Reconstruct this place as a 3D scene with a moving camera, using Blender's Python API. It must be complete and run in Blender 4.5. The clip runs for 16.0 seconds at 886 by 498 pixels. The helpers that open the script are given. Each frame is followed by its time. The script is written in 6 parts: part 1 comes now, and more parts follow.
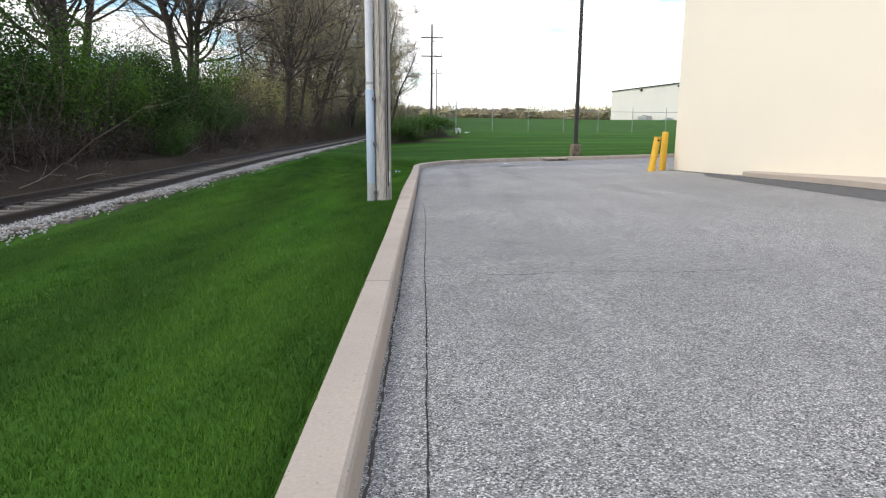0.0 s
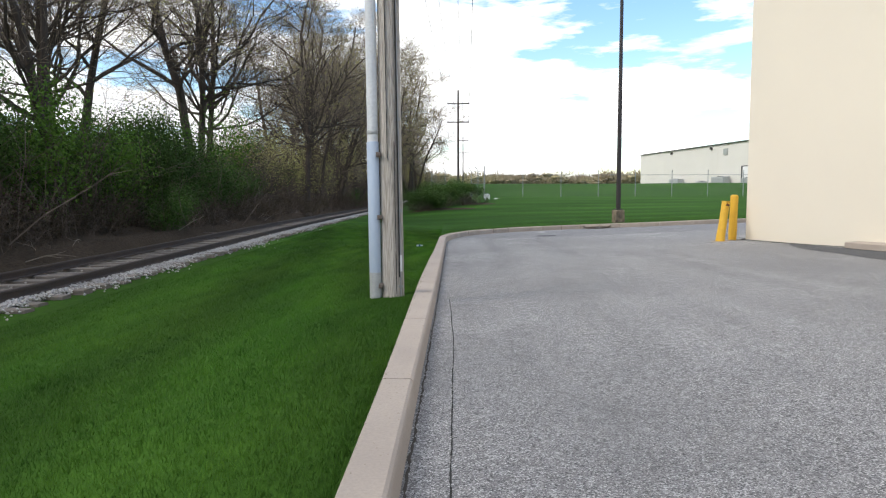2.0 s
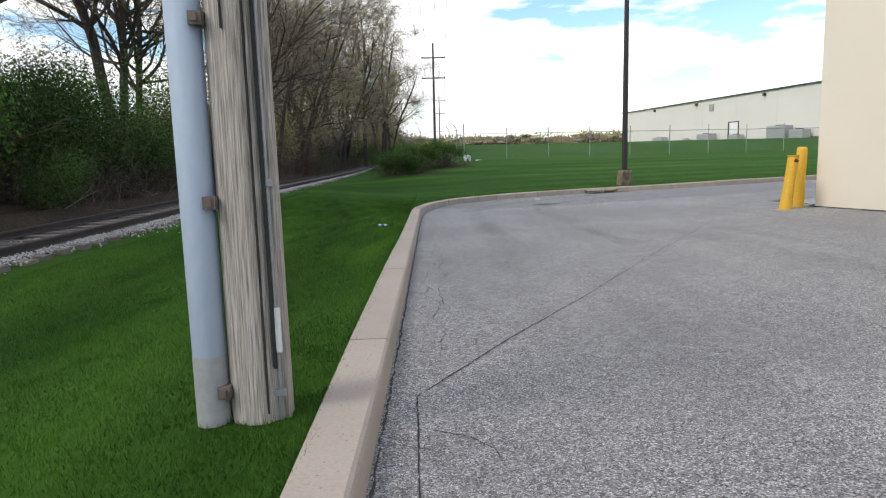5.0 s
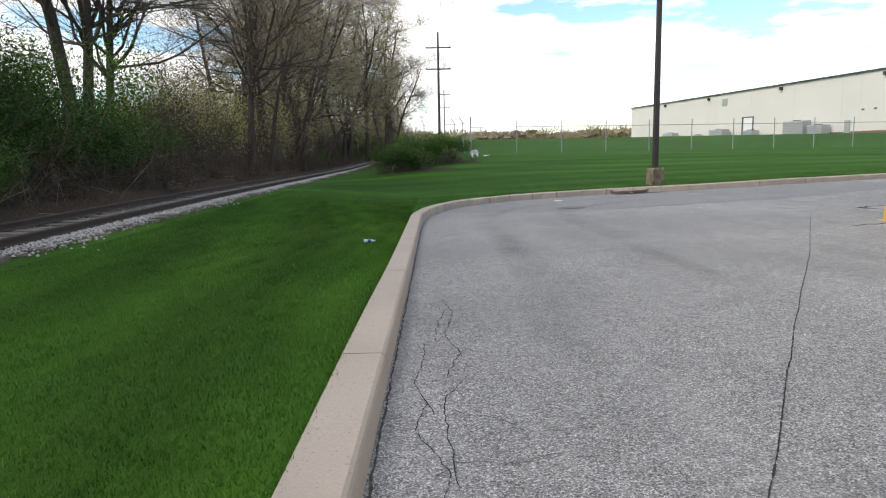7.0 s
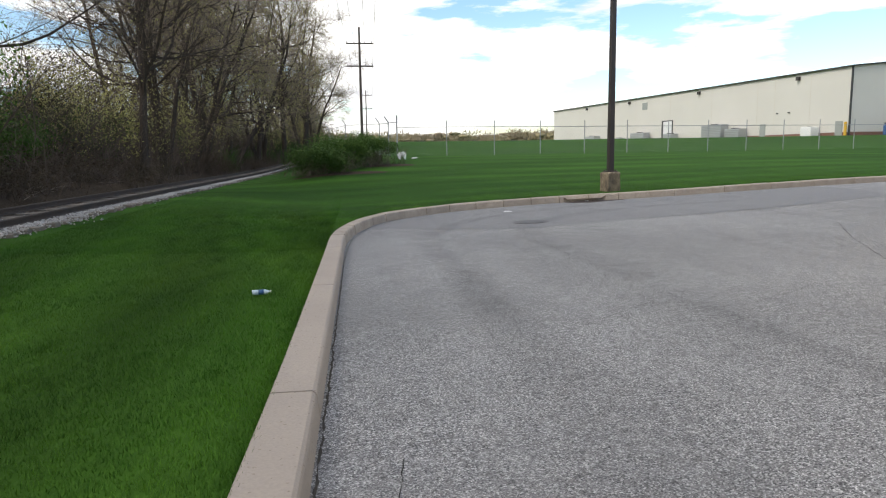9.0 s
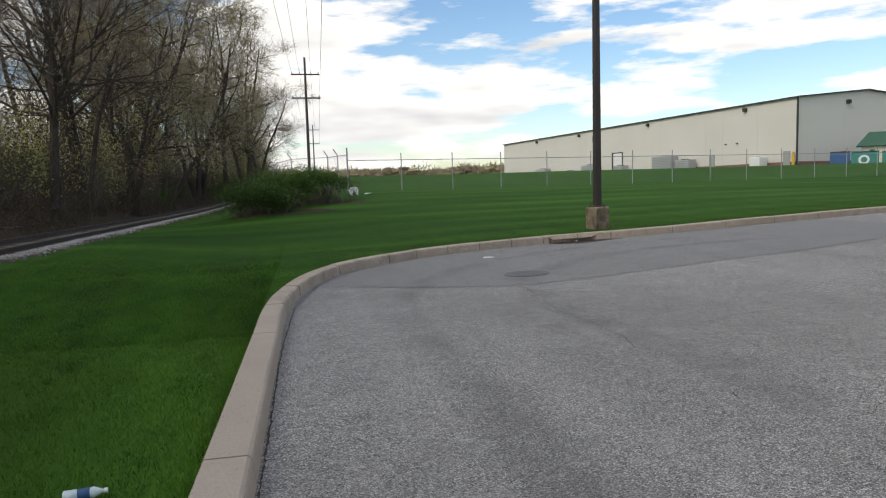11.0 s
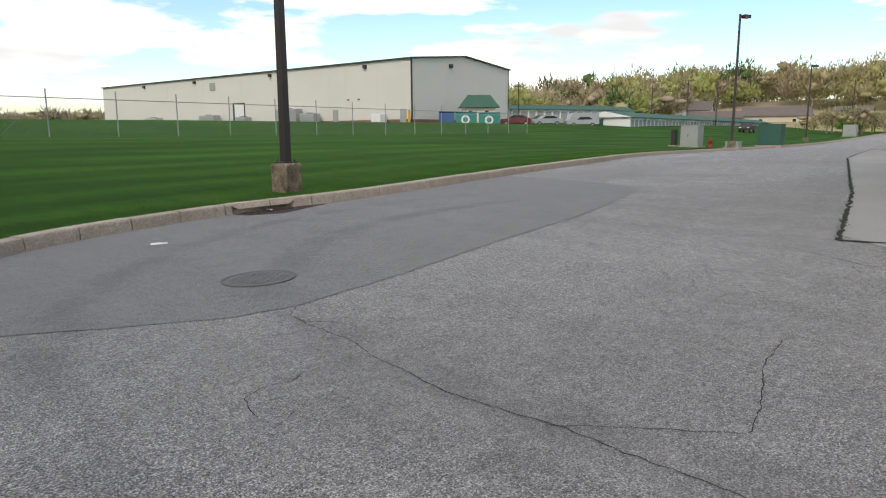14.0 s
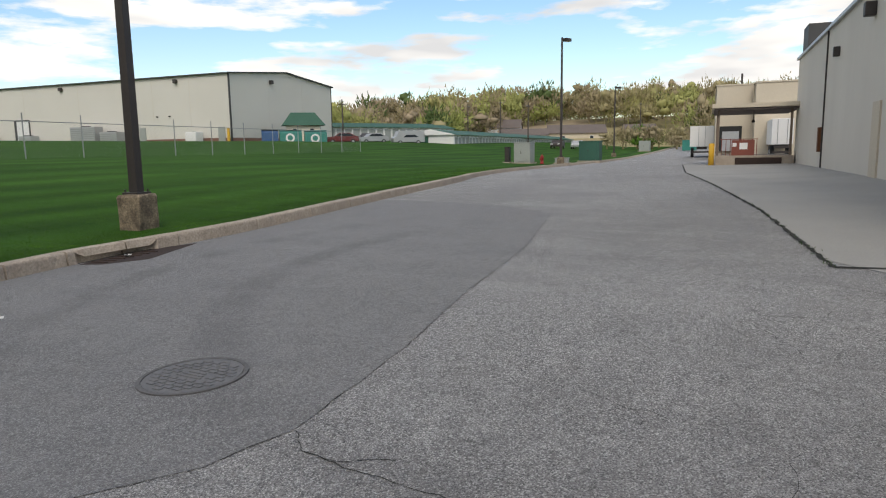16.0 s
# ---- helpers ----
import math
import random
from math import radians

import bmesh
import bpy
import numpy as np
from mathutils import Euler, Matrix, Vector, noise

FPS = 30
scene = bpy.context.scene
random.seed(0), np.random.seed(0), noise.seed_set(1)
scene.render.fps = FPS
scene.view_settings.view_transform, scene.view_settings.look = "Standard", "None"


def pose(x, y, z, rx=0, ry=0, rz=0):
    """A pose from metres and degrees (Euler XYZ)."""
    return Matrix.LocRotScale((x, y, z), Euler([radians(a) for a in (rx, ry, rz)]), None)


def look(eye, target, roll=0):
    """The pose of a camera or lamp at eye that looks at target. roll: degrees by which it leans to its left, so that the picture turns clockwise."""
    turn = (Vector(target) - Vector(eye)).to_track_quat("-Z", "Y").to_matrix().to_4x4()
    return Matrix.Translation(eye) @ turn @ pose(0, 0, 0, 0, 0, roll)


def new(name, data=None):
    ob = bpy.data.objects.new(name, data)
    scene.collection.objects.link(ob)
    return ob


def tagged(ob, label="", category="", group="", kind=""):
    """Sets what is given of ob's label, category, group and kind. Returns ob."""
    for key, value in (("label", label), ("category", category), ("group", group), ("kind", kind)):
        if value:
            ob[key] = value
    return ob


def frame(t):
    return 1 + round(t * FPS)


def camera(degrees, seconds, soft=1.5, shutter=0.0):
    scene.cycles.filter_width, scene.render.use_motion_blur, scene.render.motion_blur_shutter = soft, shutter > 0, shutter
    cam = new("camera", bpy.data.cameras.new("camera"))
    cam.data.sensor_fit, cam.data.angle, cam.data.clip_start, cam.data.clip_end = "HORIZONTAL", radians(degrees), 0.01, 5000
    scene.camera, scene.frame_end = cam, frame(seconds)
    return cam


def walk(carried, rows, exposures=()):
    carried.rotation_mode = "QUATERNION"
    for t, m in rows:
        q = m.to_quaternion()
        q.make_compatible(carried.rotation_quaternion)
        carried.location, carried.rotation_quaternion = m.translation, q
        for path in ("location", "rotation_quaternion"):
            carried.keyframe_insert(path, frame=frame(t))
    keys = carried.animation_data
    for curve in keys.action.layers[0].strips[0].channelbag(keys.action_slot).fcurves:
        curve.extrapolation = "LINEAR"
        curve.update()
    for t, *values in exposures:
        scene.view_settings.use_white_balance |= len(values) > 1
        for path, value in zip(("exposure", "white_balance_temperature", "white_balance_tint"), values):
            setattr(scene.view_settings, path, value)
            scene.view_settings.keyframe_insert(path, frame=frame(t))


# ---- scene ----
cam = camera(66.8, 16.0, soft=1.15)
PATH = [
    (0, -0.229, -0.678, 1.147, 79.75, -0.62, -1.55),
    (0.5, -0.166, 0.174, 1.145, 78.40, 0.32, 0.83),
    (1, -0.229, 1.157, 1.157, 79.58, 0.89, -0.89),
    (1.5, -0.184, 2.125, 1.109, 81.67, 0.26, 0.57),
    (2, -0.215, 2.927, 1.138, 85.32, 0.19, 0.72),
    (2.5, -0.181, 3.721, 1.111, 84.68, 0.63, 0.77),
    (3, -0.175, 4.586, 1.089, 81.68, 0.37, 0.52),
    (3.5, -0.184, 5.496, 1.052, 79.79, -0.23, -2.27),
    (4, -0.160, 6.353, 1.091, 81.07, 0.60, 0.25),
    (4.5, -0.160, 7.313, 1.053, 82.27, 1.28, -1.27),
    (7, -0.120, 11.655, 1.001, 81.85, 1.01, -0.84),
    (7.5, -0.140, 12.623, 1.030, 83.73, 1.56, -2.32),
    (8, -0.190, 13.598, 0.944, 82.56, 1.10, -6.88),
    (10.5, -0.149, 17.854, 1.022, 81.81, 0.64, -7.93),
    (11, -0.117, 18.731, 0.988, 84.76, 1.63, -11.76),
    (11.5, -0.085, 19.581, 0.945, 82.19, 0.58, -9.83),
    (12, -0.017, 20.424, 0.926, 82.18, 0.36, -16.75),
    (12.5, 0.023, 21.162, 0.909, 83.40, -1.04, -17.96),
    (13, 0.071, 21.954, 0.939, 81.52, 0.65, -22.81),
    (13.5, 0.120, 22.584, 0.937, 81.88, -0.25, -31.78),
    (14, 0.287, 23.424, 0.925, 80.31, 0.30, -43.61),
    (14.5, 0.404, 24.069, 0.923, 81.46, -0.08, -44.41),
    (15, 0.475, 24.648, 0.991, 81.43, 0.90, -50.81),
    (15.5, 0.553, 25.239, 0.992, 82.68, 0.23, -49.52),
    (16, 0.597, 25.774, 1.010, 81.62, 0.87, -59.05),
]
walk(cam, [(t, pose(x, y, z, rx, ry, rz)) for t, x, y, z, rx, ry, rz in PATH],
     exposures=[(t, stops, 6550 + 350 * min(1.0, max(0.0, t - 5) / 7), 10) for t, stops in (
         (0, 0.66), (1.5, 0.72), (2.1, 0.46), (2.4, 0.33), (2.8, 0.33), (3.5, 0.55), (4.5, 0.40), (7, 0.50), (7.5, 0.66), (8, 0.40),
         (10.5, 0.25), (11, -0.06), (11.5, -0.02), (12, 0.24), (12.5, 0.15), (13, 0.05), (13.5, 0.15), (14, 0.12), (15, -0.03), (16, -0.08))])

# ---- sky and sun ----
SUN_ELEVATION, SUN_AZIMUTH = 44.0, 246.0   # azimuth in degrees clockwise from +y
world = bpy.data.worlds.new("sky")
scene.world = world
world.use_nodes = True


def build_sky():
    nt = world.node_tree
    nt.nodes.clear()
    n, l = nt.nodes.new, nt.links.new
    sky = n("ShaderNodeTexSky")
    sky.sky_type, sky.sun_disc = "NISHITA", False
    sky.sun_elevation, sky.sun_rotation = radians(SUN_ELEVATION), radians(SUN_AZIMUTH)
    blue = n("ShaderNodeBackground")
    blue.inputs[1].default_value = 0.19
    rich = n("ShaderNodeHueSaturation")
    rich.inputs["Saturation"].default_value = 1.2
    l(sky.outputs[0], rich.inputs["Color"])
    l(rich.outputs[0], blue.inputs[0])
    coord = n("ShaderNodeTexCoord")
    split = n("ShaderNodeSeparateXYZ")
    l(coord.outputs["Generated"], split.inputs[0])

    def calc(op, a, b=None):
        m = n("ShaderNodeMath")
        m.operation = op
        for i, v in enumerate((a, b)):
            if v is None:
                continue
            if isinstance(v, (int, float)):
                m.inputs[i].default_value = v
            else:
                l(v, m.inputs[i])
        return m.outputs[0]
    flat = n("ShaderNodeCombineXYZ")
    l(split.outputs[0], flat.inputs[0])
    l(split.outputs[1], flat.inputs[1])
    l(calc("MULTIPLY", split.outputs[2], 4.6), flat.inputs[2])
    big = n("ShaderNodeTexNoise")
    big.inputs["Scale"].default_value, big.inputs["Detail"].default_value = 4.6, 7.0
    big.inputs["Roughness"].default_value = 0.55
    l(flat.outputs[0], big.inputs["Vector"])
    lifted = n("ShaderNodeVectorMath")
    lifted.operation = "ADD"
    lifted.inputs[1].default_value = (0, 0, 0.10)
    l(flat.outputs[0], lifted.inputs[0])
    above = n("ShaderNodeTexNoise")
    above.inputs["Scale"].default_value, above.inputs["Detail"].default_value = 4.2, 3.0
    l(lifted.outputs[0], above.inputs["Vector"])
    cover = n("ShaderNodeValToRGB")
    cover.color_ramp.elements[0].position, cover.color_ramp.elements[1].position = 0.455, 0.535
    l(calc("SUBTRACT", big.outputs[0], calc("MULTIPLY", split.outputs[0], 0.055)), cover.inputs[0])
    tone = n("ShaderNodeValToRGB")         # thick cloud overhead shades the undersides
    tone.color_ramp.elements[0].position, tone.color_ramp.elements[0].color = 0.50, (1.0, 1.0, 1.0, 1)
    tone.color_ramp.elements[1].position, tone.color_ramp.elements[1].color = 0.68, (0.70, 0.72, 0.76, 1)
    l(above.outputs[0], tone.inputs[0])
    cloud = n("ShaderNodeBackground")
    cloud.inputs[1].default_value = 1.15
    l(tone.outputs[0], cloud.inputs[0])
    mix = n("ShaderNodeMixShader")
    l(cover.outputs[0], mix.inputs[0])
    l(blue.outputs[0], mix.inputs[1])
    l(cloud.outputs[0], mix.inputs[2])
    out = n("ShaderNodeOutputWorld")
    l(mix.outputs[0], out.inputs[0])


build_sky()
sun = new("sun", bpy.data.lights.new("sun", "SUN"))
sun.data.energy, sun.data.angle, sun.data.color = 1.5, radians(20), (1.0, 0.96, 0.90)
_a, _e = radians(SUN_AZIMUTH), radians(SUN_ELEVATION)
sun.matrix_world = look((0, 0, 60), (-math.sin(_a) * math.cos(_e) * 10, -math.cos(_a) * math.cos(_e) * 10, 60 - math.sin(_e) * 10))


# ---- materials ----
def material(name, colour, rough=0.8, metal=0.0, second=None, fine=None, scales=(1.5, 60.0), amount=(0.5, 0.35), bump=0.3,
             depth=0.01, stretch=(1, 1, 1), spread=0.0, spec=0.5, spots=None):
    """Base colour with broad stains towards second and fine grain towards fine, bump from the grain; spread: change of value from piece to piece."""
    m = bpy.data.materials.new(name)
    m.use_nodes = True
    nt = m.node_tree
    n, l = nt.nodes.new, nt.links.new
    b = nt.nodes["Principled BSDF"]
    b.inputs["Roughness"].default_value, b.inputs["Metallic"].default_value = rough, metal
    b.inputs["Specular IOR Level"].default_value = spec
    second = second or tuple(c * 0.7 for c in colour)
    fine = fine or tuple(c * 0.6 for c in colour)
    geo = n("ShaderNodeNewGeometry")
    mp = n("ShaderNodeMapping")
    mp.inputs["Scale"].default_value = stretch
    l(geo.outputs["Position"], mp.inputs[0])
    last = None
    outs = []
    for k, (sc, am, col) in enumerate(zip(scales, amount, (second, fine))):
        t = n("ShaderNodeTexNoise")
        t.inputs["Scale"].default_value, t.inputs["Detail"].default_value = sc, 5.0
        l(mp.outputs[0], t.inputs["Vector"])
        r = n("ShaderNodeMapRange")
        r.inputs[1].default_value, r.inputs[2].default_value = 0.35, 0.68
        r.inputs[4].default_value = am
        l(t.outputs[0], r.inputs[0])
        mix = n("ShaderNodeMix")
        mix.data_type = "RGBA"
        l(r.outputs[0], mix.inputs[0])
        if last is None:
            mix.inputs[6].default_value = (*colour, 1)
        else:
            l(last, mix.inputs[6])
        mix.inputs[7].default_value = (*col, 1)
        last = mix.outputs[2]
        outs.append(t.outputs[0])
    if spots:
        sc, lim, col = spots
        t = n("ShaderNodeTexVoronoi")
        t.inputs["Scale"].default_value = sc
        l(mp.outputs[0], t.inputs["Vector"])
        bw = n("ShaderNodeSeparateColor")
        l(t.outputs["Color"], bw.inputs[0])
        r = n("ShaderNodeMapRange")
        r.inputs[1].default_value, r.inputs[2].default_value = lim, 1.0
        l(bw.outputs[0], r.inputs[0])
        mix = n("ShaderNodeMix")
        mix.data_type = "RGBA"
        l(r.outputs[0], mix.inputs[0])
        l(last, mix.inputs[6])
        mix.inputs[7].default_value = (*col, 1)
        last = mix.outputs[2]
    if spread:
        info = n("ShaderNodeObjectInfo")
        isl = n("ShaderNodeMath")
        isl.operation = "ADD"
        l(info.outputs["Random"], isl.inputs[0])
        l(geo.outputs["Random Per Island"], isl.inputs[1])
        r = n("ShaderNodeMapRange")
        r.inputs[1].default_value, r.inputs[2].default_value = 0.0, 2.0
        r.inputs[3].default_value, r.inputs[4].default_value = 1 - spread, 1 + spread
        l(isl.outputs[0], r.inputs[0])
        hsv = n("ShaderNodeHueSaturation")
        l(r.outputs[0], hsv.inputs["Value"])
        l(last, hsv.inputs["Color"])
        last = hsv.outputs[0]
    l(last, b.inputs["Base Color"])
    if bump:
        bp = n("ShaderNodeBump")
        bp.inputs["Strength"].default_value, bp.inputs["Distance"].default_value = bump, depth
        l(outs[1], bp.inputs["Height"])
        l(bp.outputs[0], b.inputs["Normal"])
    return m


def asphalt(name, dark, mean, light, worn, size, contrast):
    """Bound stone chips: each cell its own grey, with broad dusty and worn areas."""
    m = bpy.data.materials.new(name)
    m.use_nodes = True
    nt = m.node_tree
    n, l = nt.nodes.new, nt.links.new
    b = nt.nodes["Principled BSDF"]
    b.inputs["Roughness"].default_value, b.inputs["Specular IOR Level"].default_value = 0.88, 0.3
    geo = n("ShaderNodeNewGeometry")
    cell = n("ShaderNodeTexVoronoi")
    cell.inputs["Scale"].default_value = size
    l(geo.outputs["Position"], cell.inputs["Vector"])
    sep = n("ShaderNodeSeparateColor")
    l(cell.outputs["Color"], sep.inputs[0])
    ramp = n("ShaderNodeValToRGB")
    e = ramp.color_ramp.elements
    e[0].position, e[0].color = 0.0, (*dark, 1)
    e[1].position, e[1].color = 0.95, (*light, 1)
    k = e.new(0.28)
    k.color = (*mean, 1)
    k = e.new(0.62)
    k.color = (*mean, 1)
    l(sep.outputs[0], ramp.inputs[0])
    last = ramp.outputs[0]
    for scale, amount, colour, lo, hi in ((0.22, 0.55, worn, 0.42, 0.62), (1.7, 0.14, dark, 0.46, 0.74), (9.0, 0.16, light, 0.5, 0.75), (30.0, 0.28, dark, 0.5, 0.66), (105.0, contrast, dark, 0.49, 0.63)):
        t = n("ShaderNodeTexNoise")
        t.inputs["Scale"].default_value, t.inputs["Detail"].default_value = scale, 4.0
        l(geo.outputs["Position"], t.inputs["Vector"])
        r = n("ShaderNodeMapRange")
        r.inputs[1].default_value, r.inputs[2].default_value, r.inputs[4].default_value = lo, hi, amount
        l(t.outputs[0], r.inputs[0])
        mix = n("ShaderNodeMix")
        mix.data_type = "RGBA"
        l(r.outputs[0], mix.inputs[0])
        l(last, mix.inputs[6])
        mix.inputs[7].default_value = (*colour, 1)
        last = mix.outputs[2]
    for turn, colour, amount in ((-8, light, 0.08), (6, dark, 0.10)):      # faint wheel streaks
        mp = n("ShaderNodeMapping")
        mp.inputs["Rotation"].default_value, mp.inputs["Scale"].default_value = (0, 0, radians(turn)), (1.7, 0.12, 1.0)
        l(geo.outputs["Position"], mp.inputs[0])
        t = n("ShaderNodeTexNoise")
        t.inputs["Scale"].default_value, t.inputs["Detail"].default_value = 1.0, 5.0
        l(mp.outputs[0], t.inputs["Vector"])
        r = n("ShaderNodeMapRange")
        r.inputs[1].default_value, r.inputs[2].default_value, r.inputs[4].default_value = 0.5, 0.75, amount
        l(t.outputs[0], r.inputs[0])
        mix = n("ShaderNodeMix")
        mix.data_type = "RGBA"
        l(r.outputs[0], mix.inputs[0])
        l(last, mix.inputs[6])
        mix.inputs[7].default_value = (*colour, 1)
        last = mix.outputs[2]
    def calc(op, a, c):
        k = n("ShaderNodeMath")
        k.operation = op
        for i, v in enumerate((a, c)):
            if isinstance(v, (int, float)):
                k.inputs[i].default_value = v
            else:
                l(v, k.inputs[i])
        return k.outputs[0]

    def ramp_to(v, lo, hi, a=0.0, z=1.0):
        r = n("ShaderNodeMapRange")
        r.interpolation_type = "SMOOTHSTEP"
        for i, q in enumerate((lo, hi, a, z)):
            r.inputs[1 + i].default_value = q
        l(v, r.inputs[0])
        return r.outputs[0]
    # dark tyre wear that follows the bend of the kerb
    xyz = n("ShaderNodeSeparateXYZ")
    l(geo.outputs["Position"], xyz.inputs[0])
    dx = calc("SUBTRACT", xyz.outputs[0], 8.6)
    dy = calc("MAXIMUM", calc("SUBTRACT", xyz.outputs[1], 26.4), 0.0)
    radius = calc("SQRT", calc("ADD", calc("MULTIPLY", dx, dx), calc("MULTIPLY", dy, dy)), 0.0)
    wear = None
    for r0, half in ((7.55, 0.34), (5.75, 0.38)):
        band = ramp_to(calc("ABSOLUTE", calc("SUBTRACT", radius, r0), 0.0), 0.06, half, 1.0, 0.0)
        wear = band if wear is None else calc("MAXIMUM", wear, band)
    reach = calc("MULTIPLY", ramp_to(xyz.outputs[1], 15.0, 23.0), ramp_to(xyz.outputs[0], 8.0, 13.0, 1.0, 0.0))
    uneven = n("ShaderNodeTexNoise")
    uneven.inputs["Scale"].default_value, uneven.inputs["Detail"].default_value = 1.3, 4.0
    l(geo.outputs["Position"], uneven.inputs["Vector"])
    amount = calc("MULTIPLY", calc("MULTIPLY", wear, reach), ramp_to(uneven.outputs[0], 0.35, 0.6, 0.06, 0.30))
    mix = n("ShaderNodeMix")
    mix.data_type = "RGBA"
    l(amount, mix.inputs[0])
    l(last, mix.inputs[6])
    mix.inputs[7].default_value = (0.10, 0.098, 0.10, 1)
    last = mix.outputs[2]
    l(last, b.inputs["Base Color"])
    bp = n("ShaderNodeBump")
    bp.inputs["Strength"].default_value, bp.inputs["Distance"].default_value = 1.0, 0.008
    l(cell.outputs["Distance"], bp.inputs["Height"])
    l(bp.outputs[0], b.inputs["Normal"])
    return m


ASPHALT = asphalt("asphalt", (0.038, 0.038, 0.040), (0.298, 0.290, 0.284), (0.80, 0.785, 0.77), (0.262, 0.256, 0.252), 142, 0.66)
PATCH = asphalt("asphalt_patch", (0.10, 0.10, 0.104), (0.222, 0.218, 0.219), (0.46, 0.455, 0.45), (0.25, 0.246, 0.25), 140, 0.35)
CONCRETE = material("concrete", (0.43, 0.365, 0.305), 0.9, second=(0.35, 0.295, 0.25), fine=(0.28, 0.25, 0.22), scales=(1.2, 70), amount=(0.6, 0.4), bump=0.35, depth=0.003, spread=0.06, spec=0.3, spots=(110, 0.985, (0.24, 0.195, 0.155)))
OLD_CONCRETE = material("weathered_concrete", (0.47, 0.405, 0.335), 0.95, second=(0.36, 0.30, 0.245), fine=(0.16, 0.135, 0.11), scales=(2.4, 28), amount=(0.75, 0.5), bump=0.7, depth=0.012, spread=0.12, spec=0.2)
SLAB = material("slab", (0.345, 0.335, 0.315), 0.9, second=(0.27, 0.263, 0.25), fine=(0.19, 0.19, 0.18), scales=(0.4, 60), amount=(0.7, 0.45), bump=0.3, depth=0.004, spec=0.3)
CRACK = material("crack", (0.05, 0.05, 0.047), 1.0, scales=(3, 40), spec=0.1)
SOIL = material("turf", (0.046, 0.110, 0.012), 1.0, second=(0.024, 0.068, 0.007), fine=(0.024, 0.062, 0.007), scales=(0.7, 16), amount=(0.9, 0.6), stretch=(0.9, 0.35, 1), bump=0.8, depth=0.04, spec=0.1)
GRASS = material("grass", (0.046, 0.136, 0.010), 0.7, second=(0.085, 0.168, 0.016), fine=(0.020, 0.070, 0.006), scales=(0.5, 2.2), amount=(0.9, 0.85), bump=0, stretch=(1.3, 0.32, 1), spread=0.22, spec=0.2)
LEAF_FLOOR = material("leaf_litter", (0.080, 0.060, 0.043), 1.0, second=(0.05, 0.038, 0.027), fine=(0.035, 0.027, 0.018), scales=(0.7, 12), amount=(0.7, 0.7), bump=1.0, depth=0.08, spec=0.1)
BALLAST = material("ballast", (0.50, 0.48, 0.46), 0.95, second=(0.26, 0.24, 0.22), fine=(0.2, 0.19, 0.18), scales=(0.8, 30), spread=0.4, bump=0.5, spec=0.2)
RAIL_STEEL = material("rusty_rail", (0.04, 0.029, 0.024), 0.75, 0.1, second=(0.06, 0.038, 0.026), fine=(0.03, 0.022, 0.02), scales=(2, 50))
TIE_WOOD = material("sleeper_wood", (0.215, 0.185, 0.158), 0.95, second=(0.13, 0.11, 0.09), fine=(0.07, 0.058, 0.048), scales=(3, 40), stretch=(0.3, 3, 3), spread=0.35)
POLE_WOOD = material("pole_wood", (0.60, 0.555, 0.50), 0.9, second=(0.43, 0.385, 0.335), fine=(0.14, 0.115, 0.10), scales=(5, 26), amount=(0.6, 0.75), stretch=(6, 6, 0.22), bump=0.8, depth=0.012, spec=0.2)
FAR_POLE = material("far_pole_wood", (0.10, 0.085, 0.075), 0.9, spec=0.2)
CONDUIT = material("galvanised_conduit", (0.36, 0.43, 0.52), 0.65, 0.0, second=(0.31, 0.38, 0.47), fine=(0.42, 0.48, 0.55), scales=(2.5, 24), stretch=(1, 1, 0.4), spec=0.3)
CONDUIT_PALE = material("pale_conduit", (0.66, 0.68, 0.70), 0.7, 0.0, second=(0.58, 0.60, 0.62), scales=(3, 40), spec=0.3)
DARK_METAL = material("bronze_paint", (0.045, 0.038, 0.036), 0.55, 0.2, second=(0.06, 0.05, 0.045), scales=(1, 30), amount=(0.5, 0.3), bump=0.1)
GALV = material("galvanised", (0.36, 0.37, 0.38), 0.55, 0.4, second=(0.28, 0.29, 0.30), scales=(2, 40))
YELLOW = material("yellow_paint", (0.72, 0.42, 0.03), 0.6, second=(0.62, 0.34, 0.02), fine=(0.40, 0.23, 0.03), scales=(4, 30), amount=(0.5, 0.4))
RUST = material("rust", (0.16, 0.06, 0.025), 0.9, second=(0.09, 0.04, 0.02), scales=(6, 50))
CREAM = material("cream_stucco", (0.76, 0.70, 0.58), 0.95, second=(0.72, 0.66, 0.55), fine=(0.66, 0.61, 0.50), scales=(0.35, 90), amount=(0.6, 0.3), bump=0.35, depth=0.003, spec=0.2)
SIDING = material("pale_siding", (0.62, 0.60, 0.55), 0.7, second=(0.57, 0.55, 0.50), fine=(0.60, 0.58, 0.53), scales=(0.15, 8), amount=(0.6, 0.3), bump=0.1, spec=0.3)
SIDING_GREY = material("grey_siding", (0.62, 0.58, 0.51), 0.75, second=(0.54, 0.50, 0.44), fine=(0.58, 0.54, 0.475), scales=(0.35, 5), amount=(0.8, 0.4), stretch=(1, 1, 0.35), bump=0.03, spec=0.3)
DARK_TRIM = material("dark_trim", (0.05, 0.05, 0.05), 0.6)
BRICK = material("brick_base", (0.22, 0.11, 0.08), 0.9, second=(0.17, 0.09, 0.07), scales=(1, 12))
WHITE = material("white_paint", (0.75, 0.75, 0.74), 0.6, second=(0.68, 0.68, 0.67), scales=(0.8, 20), amount=(0.4, 0.2), bump=0.05)
